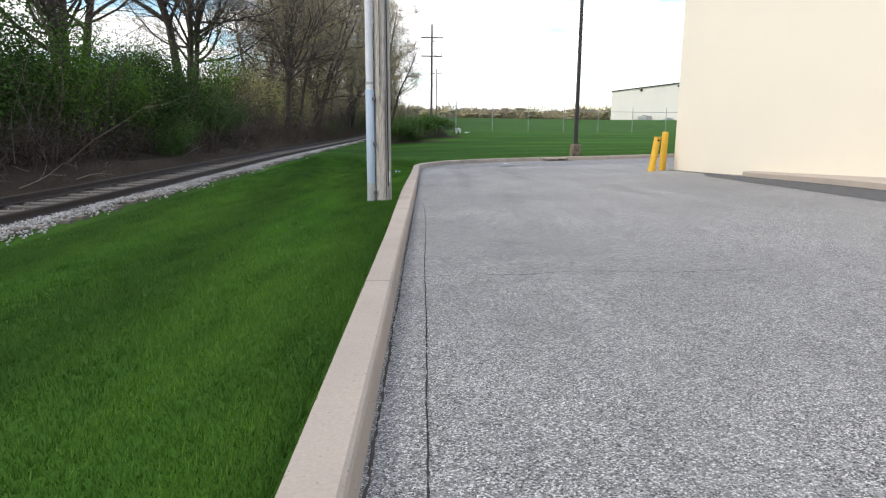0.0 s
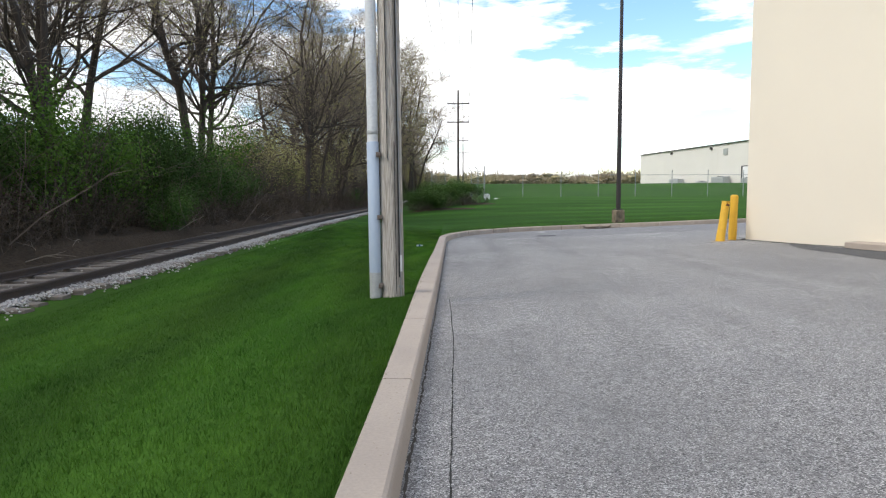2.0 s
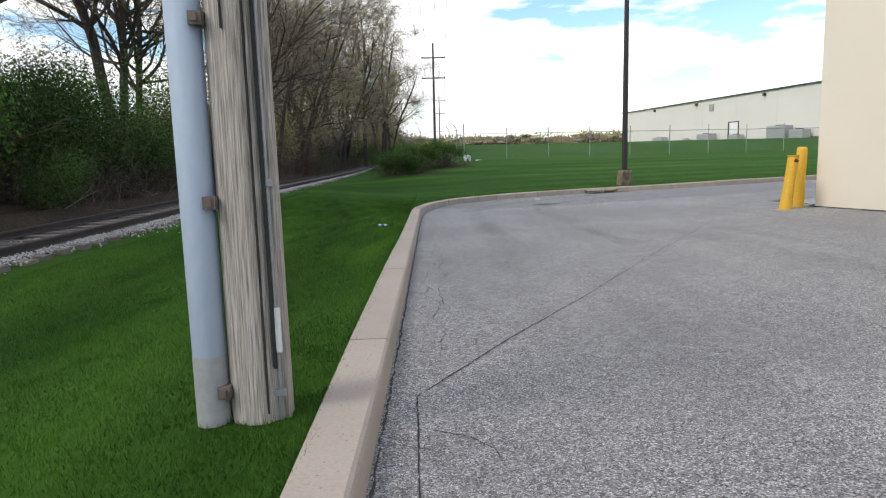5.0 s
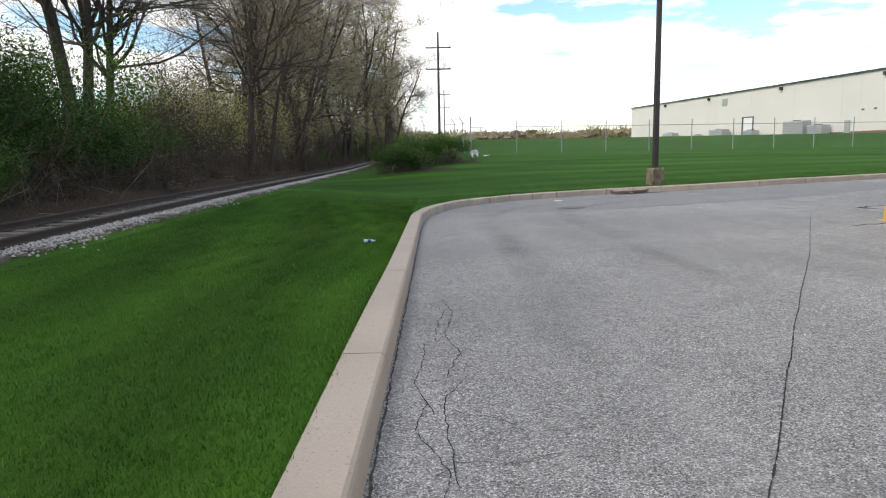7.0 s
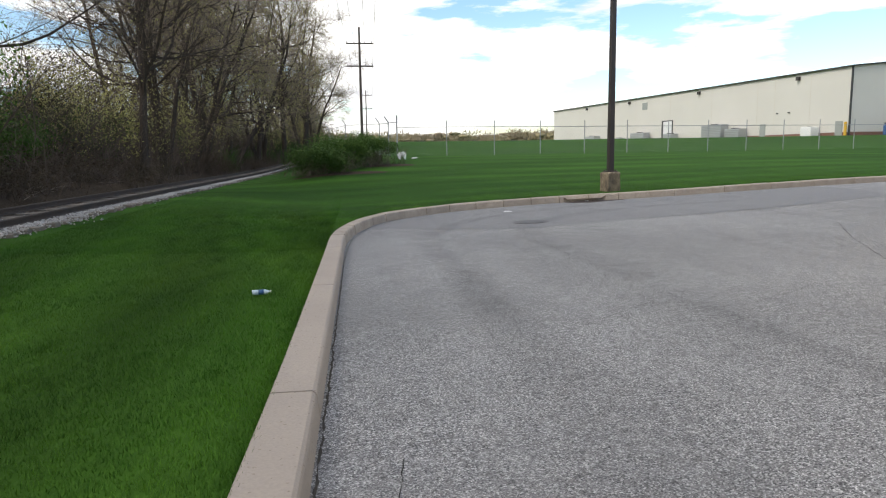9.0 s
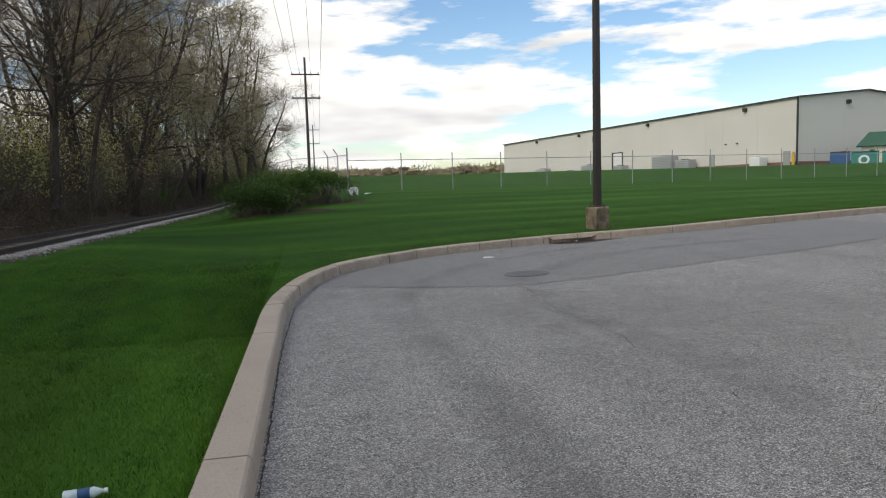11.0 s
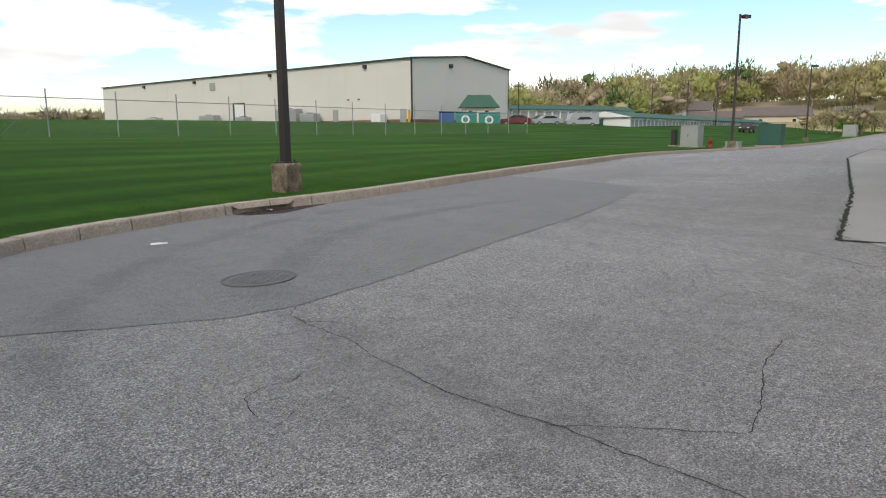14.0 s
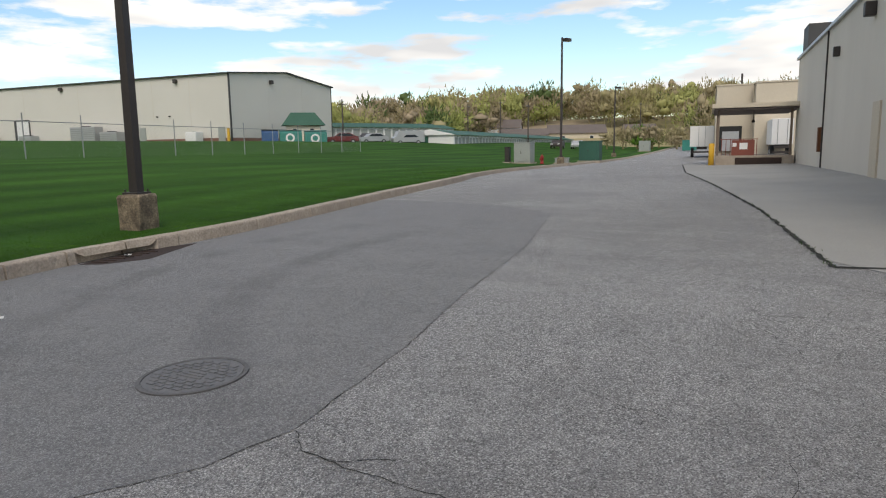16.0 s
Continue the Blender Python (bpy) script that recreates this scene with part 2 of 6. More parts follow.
GREEN = material("green_paint", (0.025, 0.10, 0.07), 0.6, second=(0.02, 0.08, 0.055), scales=(1, 20), bump=0.1)
GREEN_ROOF = material("green_roof", (0.03, 0.10, 0.065), 0.7, second=(0.04, 0.12, 0.08), scales=(0.6, 10), bump=0.2)
TEAL = material("teal_bin", (0.03, 0.22, 0.18), 0.6, second=(0.025, 0.18, 0.15), scales=(1, 10))
BLUE = material("blue_bin", (0.03, 0.10, 0.25), 0.6, second=(0.03, 0.08, 0.2), scales=(1, 10))
GREY_BOX = material("grey_cabinet", (0.33, 0.35, 0.33), 0.6, second=(0.28, 0.30, 0.28), scales=(1, 20), bump=0.05)
RED = material("red_paint", (0.30, 0.02, 0.018), 0.5, second=(0.24, 0.018, 0.015), scales=(2, 20))
RED_BROWN = material("red_brown_gate", (0.22, 0.06, 0.04), 0.7, second=(0.16, 0.05, 0.035), scales=(2, 20))
BLACK = material("black_rubber", (0.02, 0.02, 0.02), 0.8)
GLASS_DARK = material("tinted_glass", (0.03, 0.04, 0.05), 0.1, bump=0)
IRON = material("cast_iron", (0.13, 0.125, 0.125), 0.7, 0.2, second=(0.17, 0.16, 0.16), fine=(0.04, 0.04, 0.04), scales=(8, 60), bump=0.4)
BARK = material("bark", (0.080, 0.066, 0.056), 1.0, second=(0.05, 0.042, 0.036), fine=(0.028, 0.022, 0.019), scales=(2, 14), stretch=(3, 3, 0.6), bump=0.8, depth=0.03, spec=0.1)
TWIG = material("twigs", (0.29, 0.232, 0.182), 1.0, second=(0.20, 0.162, 0.128), scales=(0.6, 5), bump=0, spread=0.25, spec=0.1)
BUDS = material("spring_buds", (0.40, 0.40, 0.14), 0.9, second=(0.40, 0.30, 0.17), scales=(0.4, 3), bump=0, spread=0.35, spec=0.1)
LEAVES = material("spring_leaves", (0.095, 0.19, 0.024), 0.8, second=(0.06, 0.125, 0.018), scales=(0.4, 3), bump=0, spread=0.4, spec=0.2)
BUSH_LEAVES = material("bush_leaves", (0.052, 0.105, 0.019), 0.85, second=(0.032, 0.062, 0.015), scales=(0.35, 3), bump=0, spread=0.4, spec=0.2)
BRAMBLE = material("bramble", (0.085, 0.064, 0.047), 1.0, second=(0.055, 0.056, 0.026), scales=(0.4, 3), bump=0, spread=0.35, spec=0.1)
FAR_WOOD = material("far_woods", (0.325, 0.262, 0.178), 1.0, second=(0.32, 0.30, 0.125), fine=(0.22, 0.175, 0.125), scales=(0.03, 0.35), amount=(0.9, 0.5), bump=0, spread=0.16, spec=0.1)
TAN_WALL = material("tan_wall", (0.60, 0.53, 0.42), 0.9, second=(0.55, 0.48, 0.38), scales=(0.4, 20), bump=0.1, spec=0.2)
SHINGLE = material("brown_shingle", (0.16, 0.13, 0.115), 0.9, second=(0.12, 0.10, 0.09), scales=(0.5, 8))
PLASTIC = material("clear_plastic", (0.55, 0.66, 0.72), 0.25, second=(0.4, 0.5, 0.6), scales=(20, 60), bump=0.1)
ALU = material("bare_metal", (0.45, 0.46, 0.47), 0.45, 0.5, second=(0.36, 0.37, 0.38), scales=(1, 12))
LAWN = material("mown_lawn", (0.043, 0.112, 0.012), 1.0, second=(0.017, 0.056, 0.007), fine=(0.025, 0.066, 0.008), scales=(0.75, 14), amount=(1.0, 0.55), bump=0.7, depth=0.04, stretch=(0.14, 0.7, 1), spec=0.1)


def mown_bands(m, turn, width, low, high):
    """Lighter and darker mower passes over a lawn material."""
    nt = m.node_tree
    n, l = nt.nodes.new, nt.links.new
    b = nt.nodes["Principled BSDF"]
    geo, mp, wave, r, hsv = n("ShaderNodeNewGeometry"), n("ShaderNodeMapping"), n("ShaderNodeTexWave"), n("ShaderNodeMapRange"), n("ShaderNodeHueSaturation")
    source = b.inputs["Base Color"].links[0].from_socket
    mp.inputs["Rotation"].default_value = (0, 0, radians(turn))
    wave.bands_direction = "Y"
    wave.inputs["Scale"].default_value, wave.inputs["Distortion"].default_value = 0.314 / width, 4.0
    wave.inputs["Detail"].default_value, wave.inputs["Detail Scale"].default_value = 2.0, 0.5
    r.inputs[3].default_value, r.inputs[4].default_value = low, high
    l(geo.outputs["Position"], mp.inputs[0])
    l(mp.outputs[0], wave.inputs["Vector"])
    l(wave.outputs["Fac"], r.inputs[0])
    l(r.outputs[0], hsv.inputs["Value"])
    l(source, hsv.inputs["Color"])
    l(hsv.outputs[0], b.inputs["Base Color"])


mown_bands(LAWN, -9, 2.3, 0.87, 1.13)
mown_bands(GRASS, 84, 2.2, 0.80, 1.18)
mown_bands(SOIL, 84, 2.2, 0.80, 1.18)
TRACK_BED = material("track_bed", (0.36, 0.335, 0.31), 1.0, second=(0.24, 0.215, 0.19), fine=(0.14, 0.125, 0.11), scales=(1.2, 28), amount=(0.8, 0.8), bump=1.0, depth=0.04, spec=0.1)
FOOTING = material("stained_footing", (0.34, 0.27, 0.19), 0.95, second=(0.10, 0.08, 0.06), fine=(0.07, 0.06, 0.05), scales=(5.0, 30), amount=(0.95, 0.7), bump=0.8, depth=0.02, spec=0.2)
THICKET_WOOD = material("thicket_wood", (0.15, 0.12, 0.098), 1.0, second=(0.10, 0.08, 0.066), scales=(0.6, 5), bump=0, spread=0.3, spec=0.1)
CAR_RED = material("dark_red_paint", (0.14, 0.015, 0.015), 0.35, second=(0.11, 0.012, 0.012), scales=(2, 20), bump=0)
DRAIN_IRON = material("black_rust", (0.030, 0.019, 0.015), 0.9, second=(0.06, 0.030, 0.02), scales=(5, 40), bump=0.4)
POST_BROWN = material("brown_post", (0.20, 0.15, 0.11), 0.7, second=(0.15, 0.11, 0.08), scales=(2, 20))
SHRUB = material("shrub_leaves", (0.075, 0.138, 0.027), 0.8, second=(0.04, 0.08, 0.016), scales=(0.5, 3), bump=0, spread=0.45, spec=0.2)
FAR_GREEN = material("far_green_woods", (0.30, 0.33, 0.105), 1.0, second=(0.39, 0.33, 0.165), fine=(0.24, 0.26, 0.10), scales=(0.03, 0.3), amount=(0.8, 0.5), bump=0, spread=0.16, spec=0.1)
FAR_DARK = material("far_evergreen", (0.10, 0.15, 0.055), 1.0, second=(0.14, 0.16, 0.07), scales=(0.03, 0.3), bump=0, spread=0.16, spec=0.1)
FOOT_PIPE = material("conduit_foot", (0.40, 0.41, 0.405), 0.7, second=(0.34, 0.35, 0.345), scales=(4, 30))
DUSTY_IRON = material("dusty_iron", (0.18, 0.18, 0.187), 0.8, 0.1, second=(0.13, 0.13, 0.137), fine=(0.10, 0.10, 0.10), scales=(6, 60), amount=(0.7, 0.5), bump=0.4)


# ---- mesh helpers ----
class Solid:
    """A growing mesh of plain pieces."""

    def __init__(self):
        self.v, self.f = [], []

    def add(self, verts, faces):
        k = len(self.v)
        self.v.extend(tuple(p) for p in verts)
        self.f.extend(tuple(i + k for i in f) for f in faces)
        return self

    def box(self, x0, x1, y0, y1, z0, z1, m=None):
        p = [Vector((x, y, z)) for z in (z0, z1) for x, y in ((x0, y0), (x1, y0), (x1, y1), (x0, y1))]
        if m:
            p = [m @ q for q in p]
        return self.add(p, [(3, 2, 1, 0), (4, 5, 6, 7), (0, 1, 5, 4), (1, 2, 6, 5), (2, 3, 7, 6), (3, 0, 4, 7)])

    def tube(self, points, radii, n=8, cap=True):
        """A round tube along points, with a radius at each."""
        rings, k = [], len(self.v)
        pts = [Vector(p) for p in points]
        for i, p in enumerate(pts):
            d = (pts[min(i + 1, len(pts) - 1)] - pts[max(i - 1, 0)]).normalized()
            a = d.cross(Vector((0.31, 0.87, 0.37))) if abs(d.z) > 0.95 else d.cross(Vector((0, 0, 1)))
            a.normalize()
            b = d.cross(a)
            r = radii[i] if isinstance(radii, (list, tuple)) else radii
            for j in range(n):
                t = 2 * math.pi * j / n
                self.v.append(tuple(p + (a * math.cos(t) + b * math.sin(t)) * r))
        for i in range(len(pts) - 1):
            for j in range(n):
                q = (j + 1) % n
                self.f.append((k + i * n + j, k + i * n + q, k + (i + 1) * n + q, k + (i + 1) * n + j))
        if cap:
            self.f.append(tuple(k + j for j in range(n))[::-1])
            self.f.append(tuple(k + (len(pts) - 1) * n + j for j in range(n)))
        return self

    def prism(self, outline, z0, z1):
        n, k = len(outline), len(self.v)
        self.v += [(x, y, z0) for x, y in outline] + [(x, y, z1) for x, y in outline]
        self.f += [tuple(k + i for i in range(n))[::-1], tuple(k + n + i for i in range(n))]
        self.f += [(k + i, k + (i + 1) % n, k + n + (i + 1) % n, k + n + i) for i in range(n)]
        return self

    def mesh(self, name, mat, bevel=0.0, smooth_shade=False):
        me = bpy.data.meshes.new(name)
        me.from_pydata(self.v, [], self.f)
        if bevel:
            bm = bmesh.new()
            bm.from_mesh(me)
            bmesh.ops.recalc_face_normals(bm, faces=bm.faces)
            bmesh.ops.bevel(bm, geom=[e for e in bm.edges if len(e.link_faces) == 2 and e.calc_face_angle(0) > 0.6], offset=bevel, segments=2, affect="EDGES", profile=0.6)
            bm.to_mesh(me)
            bm.free()
        else:
            bm = bmesh.new()
            bm.from_mesh(me)
            bmesh.ops.recalc_face_normals(bm, faces=bm.faces)
            bm.to_mesh(me)
            bm.free()
        if smooth_shade:
            for p in me.polygons:
                p.use_smooth = True
        me.materials.append(mat)
        return me


def big_mesh(name, verts, faces, mat):
    """A mesh from arrays of triangles or quads."""
    verts, faces = np.asarray(verts, np.float32), np.asarray(faces, np.int32)
    me = bpy.data.meshes.new(name)
    me.vertices.add(len(verts))
    me.vertices.foreach_set("co", verts.ravel())
    k = faces.shape[1]
    me.loops.add(faces.size)
    me.loops.foreach_set("vertex_index", faces.ravel())
    me.polygons.add(len(faces))
    me.polygons.foreach_set("loop_start", np.arange(0, faces.size, k, dtype=np.int32))
    me.update(calc_edges=True)
    me.validate()
    me.materials.append(mat)
    return me


def part(name, solid, mat, parent, label="", bevel=0.0, smooth_shade=False):
    ob = new(name, solid.mesh(name, mat, bevel, smooth_shade) if isinstance(solid, Solid) else solid)
    ob.parent = parent
    if label:
        ob["label"] = label
    return ob


def thing(name, at, label, category, turn=0.0, group="", kind=""):
    ob = new(name)
    ob.empty_display_size = 0.2
    ob.matrix_basis = pose(*at, 0, 0, turn)
    return tagged(ob, label, category, group, kind)


# ---- lie of the land ----
def smooth(a, b, v):
    s = min(1.0, max(0.0, (v - a) / (b - a)))
    return s * s * (3 - 2 * s)


def cross_fall(x):
    """Fall of the lot across its width: low at the west kerb, level to the east."""
    if x < 12:
        return 0.032 * x
    s = min(1.0, (x - 12) / 14)
    return 0.384 + 14 * 0.032 * (s - 0.5 * s * s)


def gutter_dip(x, y):
    """The lot lies lower before the bend of the kerb."""
    return 0.045 * smooth(22, 29, y) * (1 - 0.6 * smooth(18, 40, x))


def lot_z(x, y):
    return -gutter_dip(x, y) + cross_fall(max(x, -3.0)) - 0.02 * max(-40.0, min(y, 46.0)) + 1.2 * smooth(55, 170, x) - 0.12 * math.exp(-((x - 9) ** 2 + (y - 21) ** 2) / 36)


def grass_z(x, y):
    north = 0.9 + 1.6 * smooth(58, 95, y) + 0.3 * smooth(40, 110, x)
    edge = kerb_y(x)
    z = lot_z(x, min(y, edge)) + gutter_dip(x, min(y, edge)) + 0.13
    z += (north - z) * smooth(edge + 0.5, edge + 24, y)
    bed = -0.43 + 0.13 * smooth(8, 36, y) + 0.7 * smooth(60, 130, y)
    z += (bed - z) * smooth(-0.6, -5.6, x)
    return z + 1.1 * smooth(-9.5, -16, x)


def kerb_y(x):
    """North edge of the lot at x."""
    if x < 6:
        return 35.2
    if x < 24:
        return 35.2 + (x - 6) * 0.165
    return 38.2 + (x - 24) * 0.22


KERB_LINE = [(-0.43, -12.0), (-0.43, 6.0), (-0.41, 13.0), (-0.40, 25.6), (-0.40, 26.8), (-0.33, 28.2), (-0.18, 29.4), (0.05, 30.55), (0.4, 31.6), (0.85, 32.45), (1.68, 33.4),
             (2.75, 34.25), (4.3, 34.9), (6.15, 35.33), (7.4, 35.3), (9.4, 35.4), (11.5, 35.75), (13.0, 36.05), (18.6, 37.3), (23.7, 38.75), (28.1, 40.4),
             (36.0, 42.4), (47.0, 43.5), (70.0, 46.0), (95.0, 49.4), (180.0, 62.0)]


def resample(points, step):
    """Points at even steps along a smooth line through the given ones, with the length to each."""
    pts = [Vector((x, y)) for x, y in points]
    out, run = [], 0.0
    for i in range(len(pts) - 1):
        p0, p1, p2, p3 = pts[max(i - 1, 0)], pts[i], pts[i + 1], pts[min(i + 2, len(pts) - 1)]
        d = (p2 - p1).length
        if (p1 - p0).length > 3 * d:
            p0 = p1 - (p1 - p0).normalized() * d
        if (p3 - p2).length > 3 * d:
            p3 = p2 + (p3 - p2).normalized() * d
        if d > 3 * max((p1 - p0).length, 0.01) or d > 3 * max((p3 - p2).length, 0.01):
            p0, p3 = p1 - (p2 - p1), p2 + (p2 - p1)
        n = max(1, round(d / step))
        for k in range(n):
            t = k / n
            q = 0.5 * (2 * p1 + (p2 - p0) * t + (2 * p0 - 5 * p1 + 4 * p2 - p3) * t * t + (3 * p1 - p0 - 3 * p2 + p3) * t ** 3)
            out.append(q)
    out.append(pts[-1])
    lengths = [0.0]
    for a, b in zip(out, out[1:]):
        lengths.append(lengths[-1] + (b - a).length)
    return out, lengths


LINE, RUN = resample(KERB_LINE, 0.35)


def on_kerb(s):
    """Place and the way along the kerb at the length s."""
    i = min(max(int(np.searchsorted(RUN, s)) - 1, 0), len(LINE) - 2)
    t = (s - RUN[i]) / (RUN[i + 1] - RUN[i])
    a = LINE[max(i - 1, 0)]
    b = LINE[min(i + 2, len(LINE) - 1)]
    return LINE[i].lerp(LINE[i + 1], t), (b - a).normalized()


# ---- the lot and the turf ----
def sheet(name, columns, zf, mat):
    """A sheet from columns of (x, y) with as many points each."""
    n = len(columns[0])
    v = [(x, y, zf(x, y)) for c in columns for x, y in c]
    f = [(i * n + j, (i + 1) * n + j, (i + 1) * n + j + 1, i * n + j + 1) for i in range(len(columns) - 1) for j in range(n - 1)]
    ob = new(name, big_mesh(name, v, f, mat))
    for p in ob.data.polygons:
        p.use_smooth = True
    return ob


EDGE = [(p.x - 0.02, p.y + 0.02) for p, s in zip(LINE, RUN) if p.y > 25.7]
EDGE = [e for i, e in enumerate(EDGE) if i == 0 or e[0] > max(q[0] for q in EDGE[:i]) + 1e-4]
EDGE = [(-0.5, 25.6)] + [e for e in EDGE if e[0] > -0.47]


def build_ground():
    cols = [[(x, -60 + (y + 60) * s / 60) for s in range(61)] for x, y in EDGE]
    lot = sheet("road", cols, lot_z, ASPHALT)
    tagged(lot, "grey worn asphalt yard with cracks and a paved drive", "asphalt", kind="structure")
    far = [0.0, 0.25, 0.6, 1.2, 2, 3, 4.5, 6, 8, 10, 12, 14, 16, 18, 20, 22, 24, 27, 30, 34, 38, 44, 50, 60, 70, 85, 110, 150, 220, 350, 600, 1400]
    north = [[(x - 0.13, y + 0.1 + d) for d in far] for x, y in EDGE]
    north[0] = [(-0.57, 25.6 + d) for d in far]
    north += [[(x, 62 + d) for d in far] for x in (260, 420, 1500)]
    ground = sheet("ground", north, grass_z, LAWN)
    tagged(ground, "mown green lawn rising to the fence", "lawn", kind="structure")
    xs = [-1500, -600, -250, -120, -60, -40, -28, -22, -18, -15, -12.5, -11, -10, -9.2, -8.6, -8, -7.4, -6.8, -6.2, -5.7, -5.2, -4.7, -4.2, -3.6, -3, -2.4, -1.8, -1.2, -0.8, -0.57]
    ys = [-1400, -500, -200, -100, -60, -40, -25, -16, -10, -6, -3, 0, 3, 6, 9, 12, 15, 18, 21, 23.5, 25.6]
    west = sheet("lawn", [[(x, y) for y in ys] for x in xs], grass_z, SOIL)
    field = sheet("ground_north", [[(x, 25.6 + d) for d in far] for x in xs], grass_z, LAWN)
    tagged(field, "mown green grass between the railway and the lawn", "lawn", kind="structure")
    tagged(west, "mown green grass verge between kerb and railway", "grass verge", kind="structure")
    south = sheet("ground_south", [[(x, y) for y in (-1400, -500, -200, -100, -60)] for x in (-0.57, 20, 60, 180, 420, 1500)], lambda x, y: lot_z(x, y) - 0.01, SOIL)
    tagged(south, "grass south of the yard", "lawn", kind="structure")
    east = sheet("ground_east", [[(x, y) for y in (-60, -30, 0, 30, 62)] for x in (180, 260, 420, 1500)], lambda x, y: lot_z(x, y), SOIL)
    tagged(east, "grass east of the yard", "lawn", kind="structure")


build_ground()


# ---- kerb ----
def build_kerb():
    kerb = thing("kerb", (0, 0, 0), "tan concrete kerb with rounded edge and open joints", "kerb", kind="structure")
    joints = [-2.2, 0.9, 4.05, 7.0, 9.25, 12.4, 15.54, 18.8, 22.1, 25.4]
    cuts = [y + 12.0 for y in joints]
    s = cuts[-1]
    while s < RUN[-1] - 1:
        s += 0.95 if 26 < s - 12 < 40 else (1.9 if s - 12 < 70 else 6.0)
        cuts.append(min(s, RUN[-1]))
    rng = random.Random(4)
    for k, (a, b) in enumerate(zip(cuts, cuts[1:])):
        worn = 38.2 < a < 62
        n = max(2, int((b - a) / (0.12 if worn else 0.4)))
        g = 0.009 if a < 38 else 0.012
        lift = rng.uniform(-0.006, 0.006) if a > 38 else 0
        rings = []
        for i in range(n + 1):
            p, d = on_kerb(a + g + (b - a - 2 * g) * i / n)
            q = Vector((-d.y, d.x))            # towards the turf
            z = lot_z(p.x, p.y)
            c = rng.uniform(0, 0.03) if worn and rng.random() < 0.6 else rng.uniform(0, 0.003)
            h = 0.155 + lift + gutter_dip(p.x, p.y)
            wd = 0.208 + 0.064 * smooth(6, 13.5, p.y) - 0.024 * smooth(16, 20, p.y)
            sec = [(0.0, -0.06), (0.018 + c * 0.5, h - 0.032 - c), (0.026 + c * 0.6, h - 0.012 - c * 0.6), (0.042 + c * 0.6, h - c * 0.2), (wd, h), (wd + 0.008, h - 0.006), (wd + 0.008, -0.1)]
            if 6.2 < p.x < 7.35 and p.y < 36:      # the inlet over the drain
                sec[:3] = [(0.15, -0.06), (0.15, 0.085), (0.012, 0.09)]
            rings.append([(p.x + q.x * o, p.y + q.y * o, z + u) for o, u in sec])
        m = len(rings[0])
        sol = Solid()
        sol.v = [v for r in rings for v in r]
        sol.f = [(i * m + j, i * m + j + 1, (i + 1) * m + j + 1, (i + 1) * m + j) for i in range(n) for j in range(m - 1)]
        sol.f += [tuple(range(m))[::-1], tuple(n * m + j for j in range(m))]
        part("kerb_stone", sol, OLD_CONCRETE if a > 38 else CONCRETE, kerb, "chipped weathered kerb stone" if worn else "")
    return kerb


build_kerb()


# ---- the cream building ----
BU = Vector((0.986, 0.164))       # along its north wall
BV = Vector((-0.164, 0.986))
BC = Vector((8.88, 23.79))        # its north-west corner


def build_cream():
    b = thing("building", (BC.x, BC.y, -0.35), "windowless cream stucco building with flat roof", "building", math.degrees(math.atan2(BU.y, BU.x)))
    w = Solid().box(0, 6.4, -0.3, 0, 0, 8.2)
    part("wall_north", w, CREAM, b, "cream painted block wall")
    w = Solid().box(0, 0.3, -60, -0.3, 0, 8.2)
    part("wall_west", w, CREAM, b, "cream painted block wall")
    part("wall_south", Solid().box(0.3, 6.4, -60, -59.7, 0, 8.2), CREAM, b)
    part("wall_east", Solid().box(6.1, 6.4, -59.7, -0.3, 0, 8.2), CREAM, b)
    part("roof", Solid().box(-0.1, 6.5, -60.1, 0.1, 8.2, 8.4), SLAB, b)


build_cream()


# ---- warehouse ----
WA = Vector((61.53, 93.81))
WANG = math.degrees(math.atan2(12, 86.6))


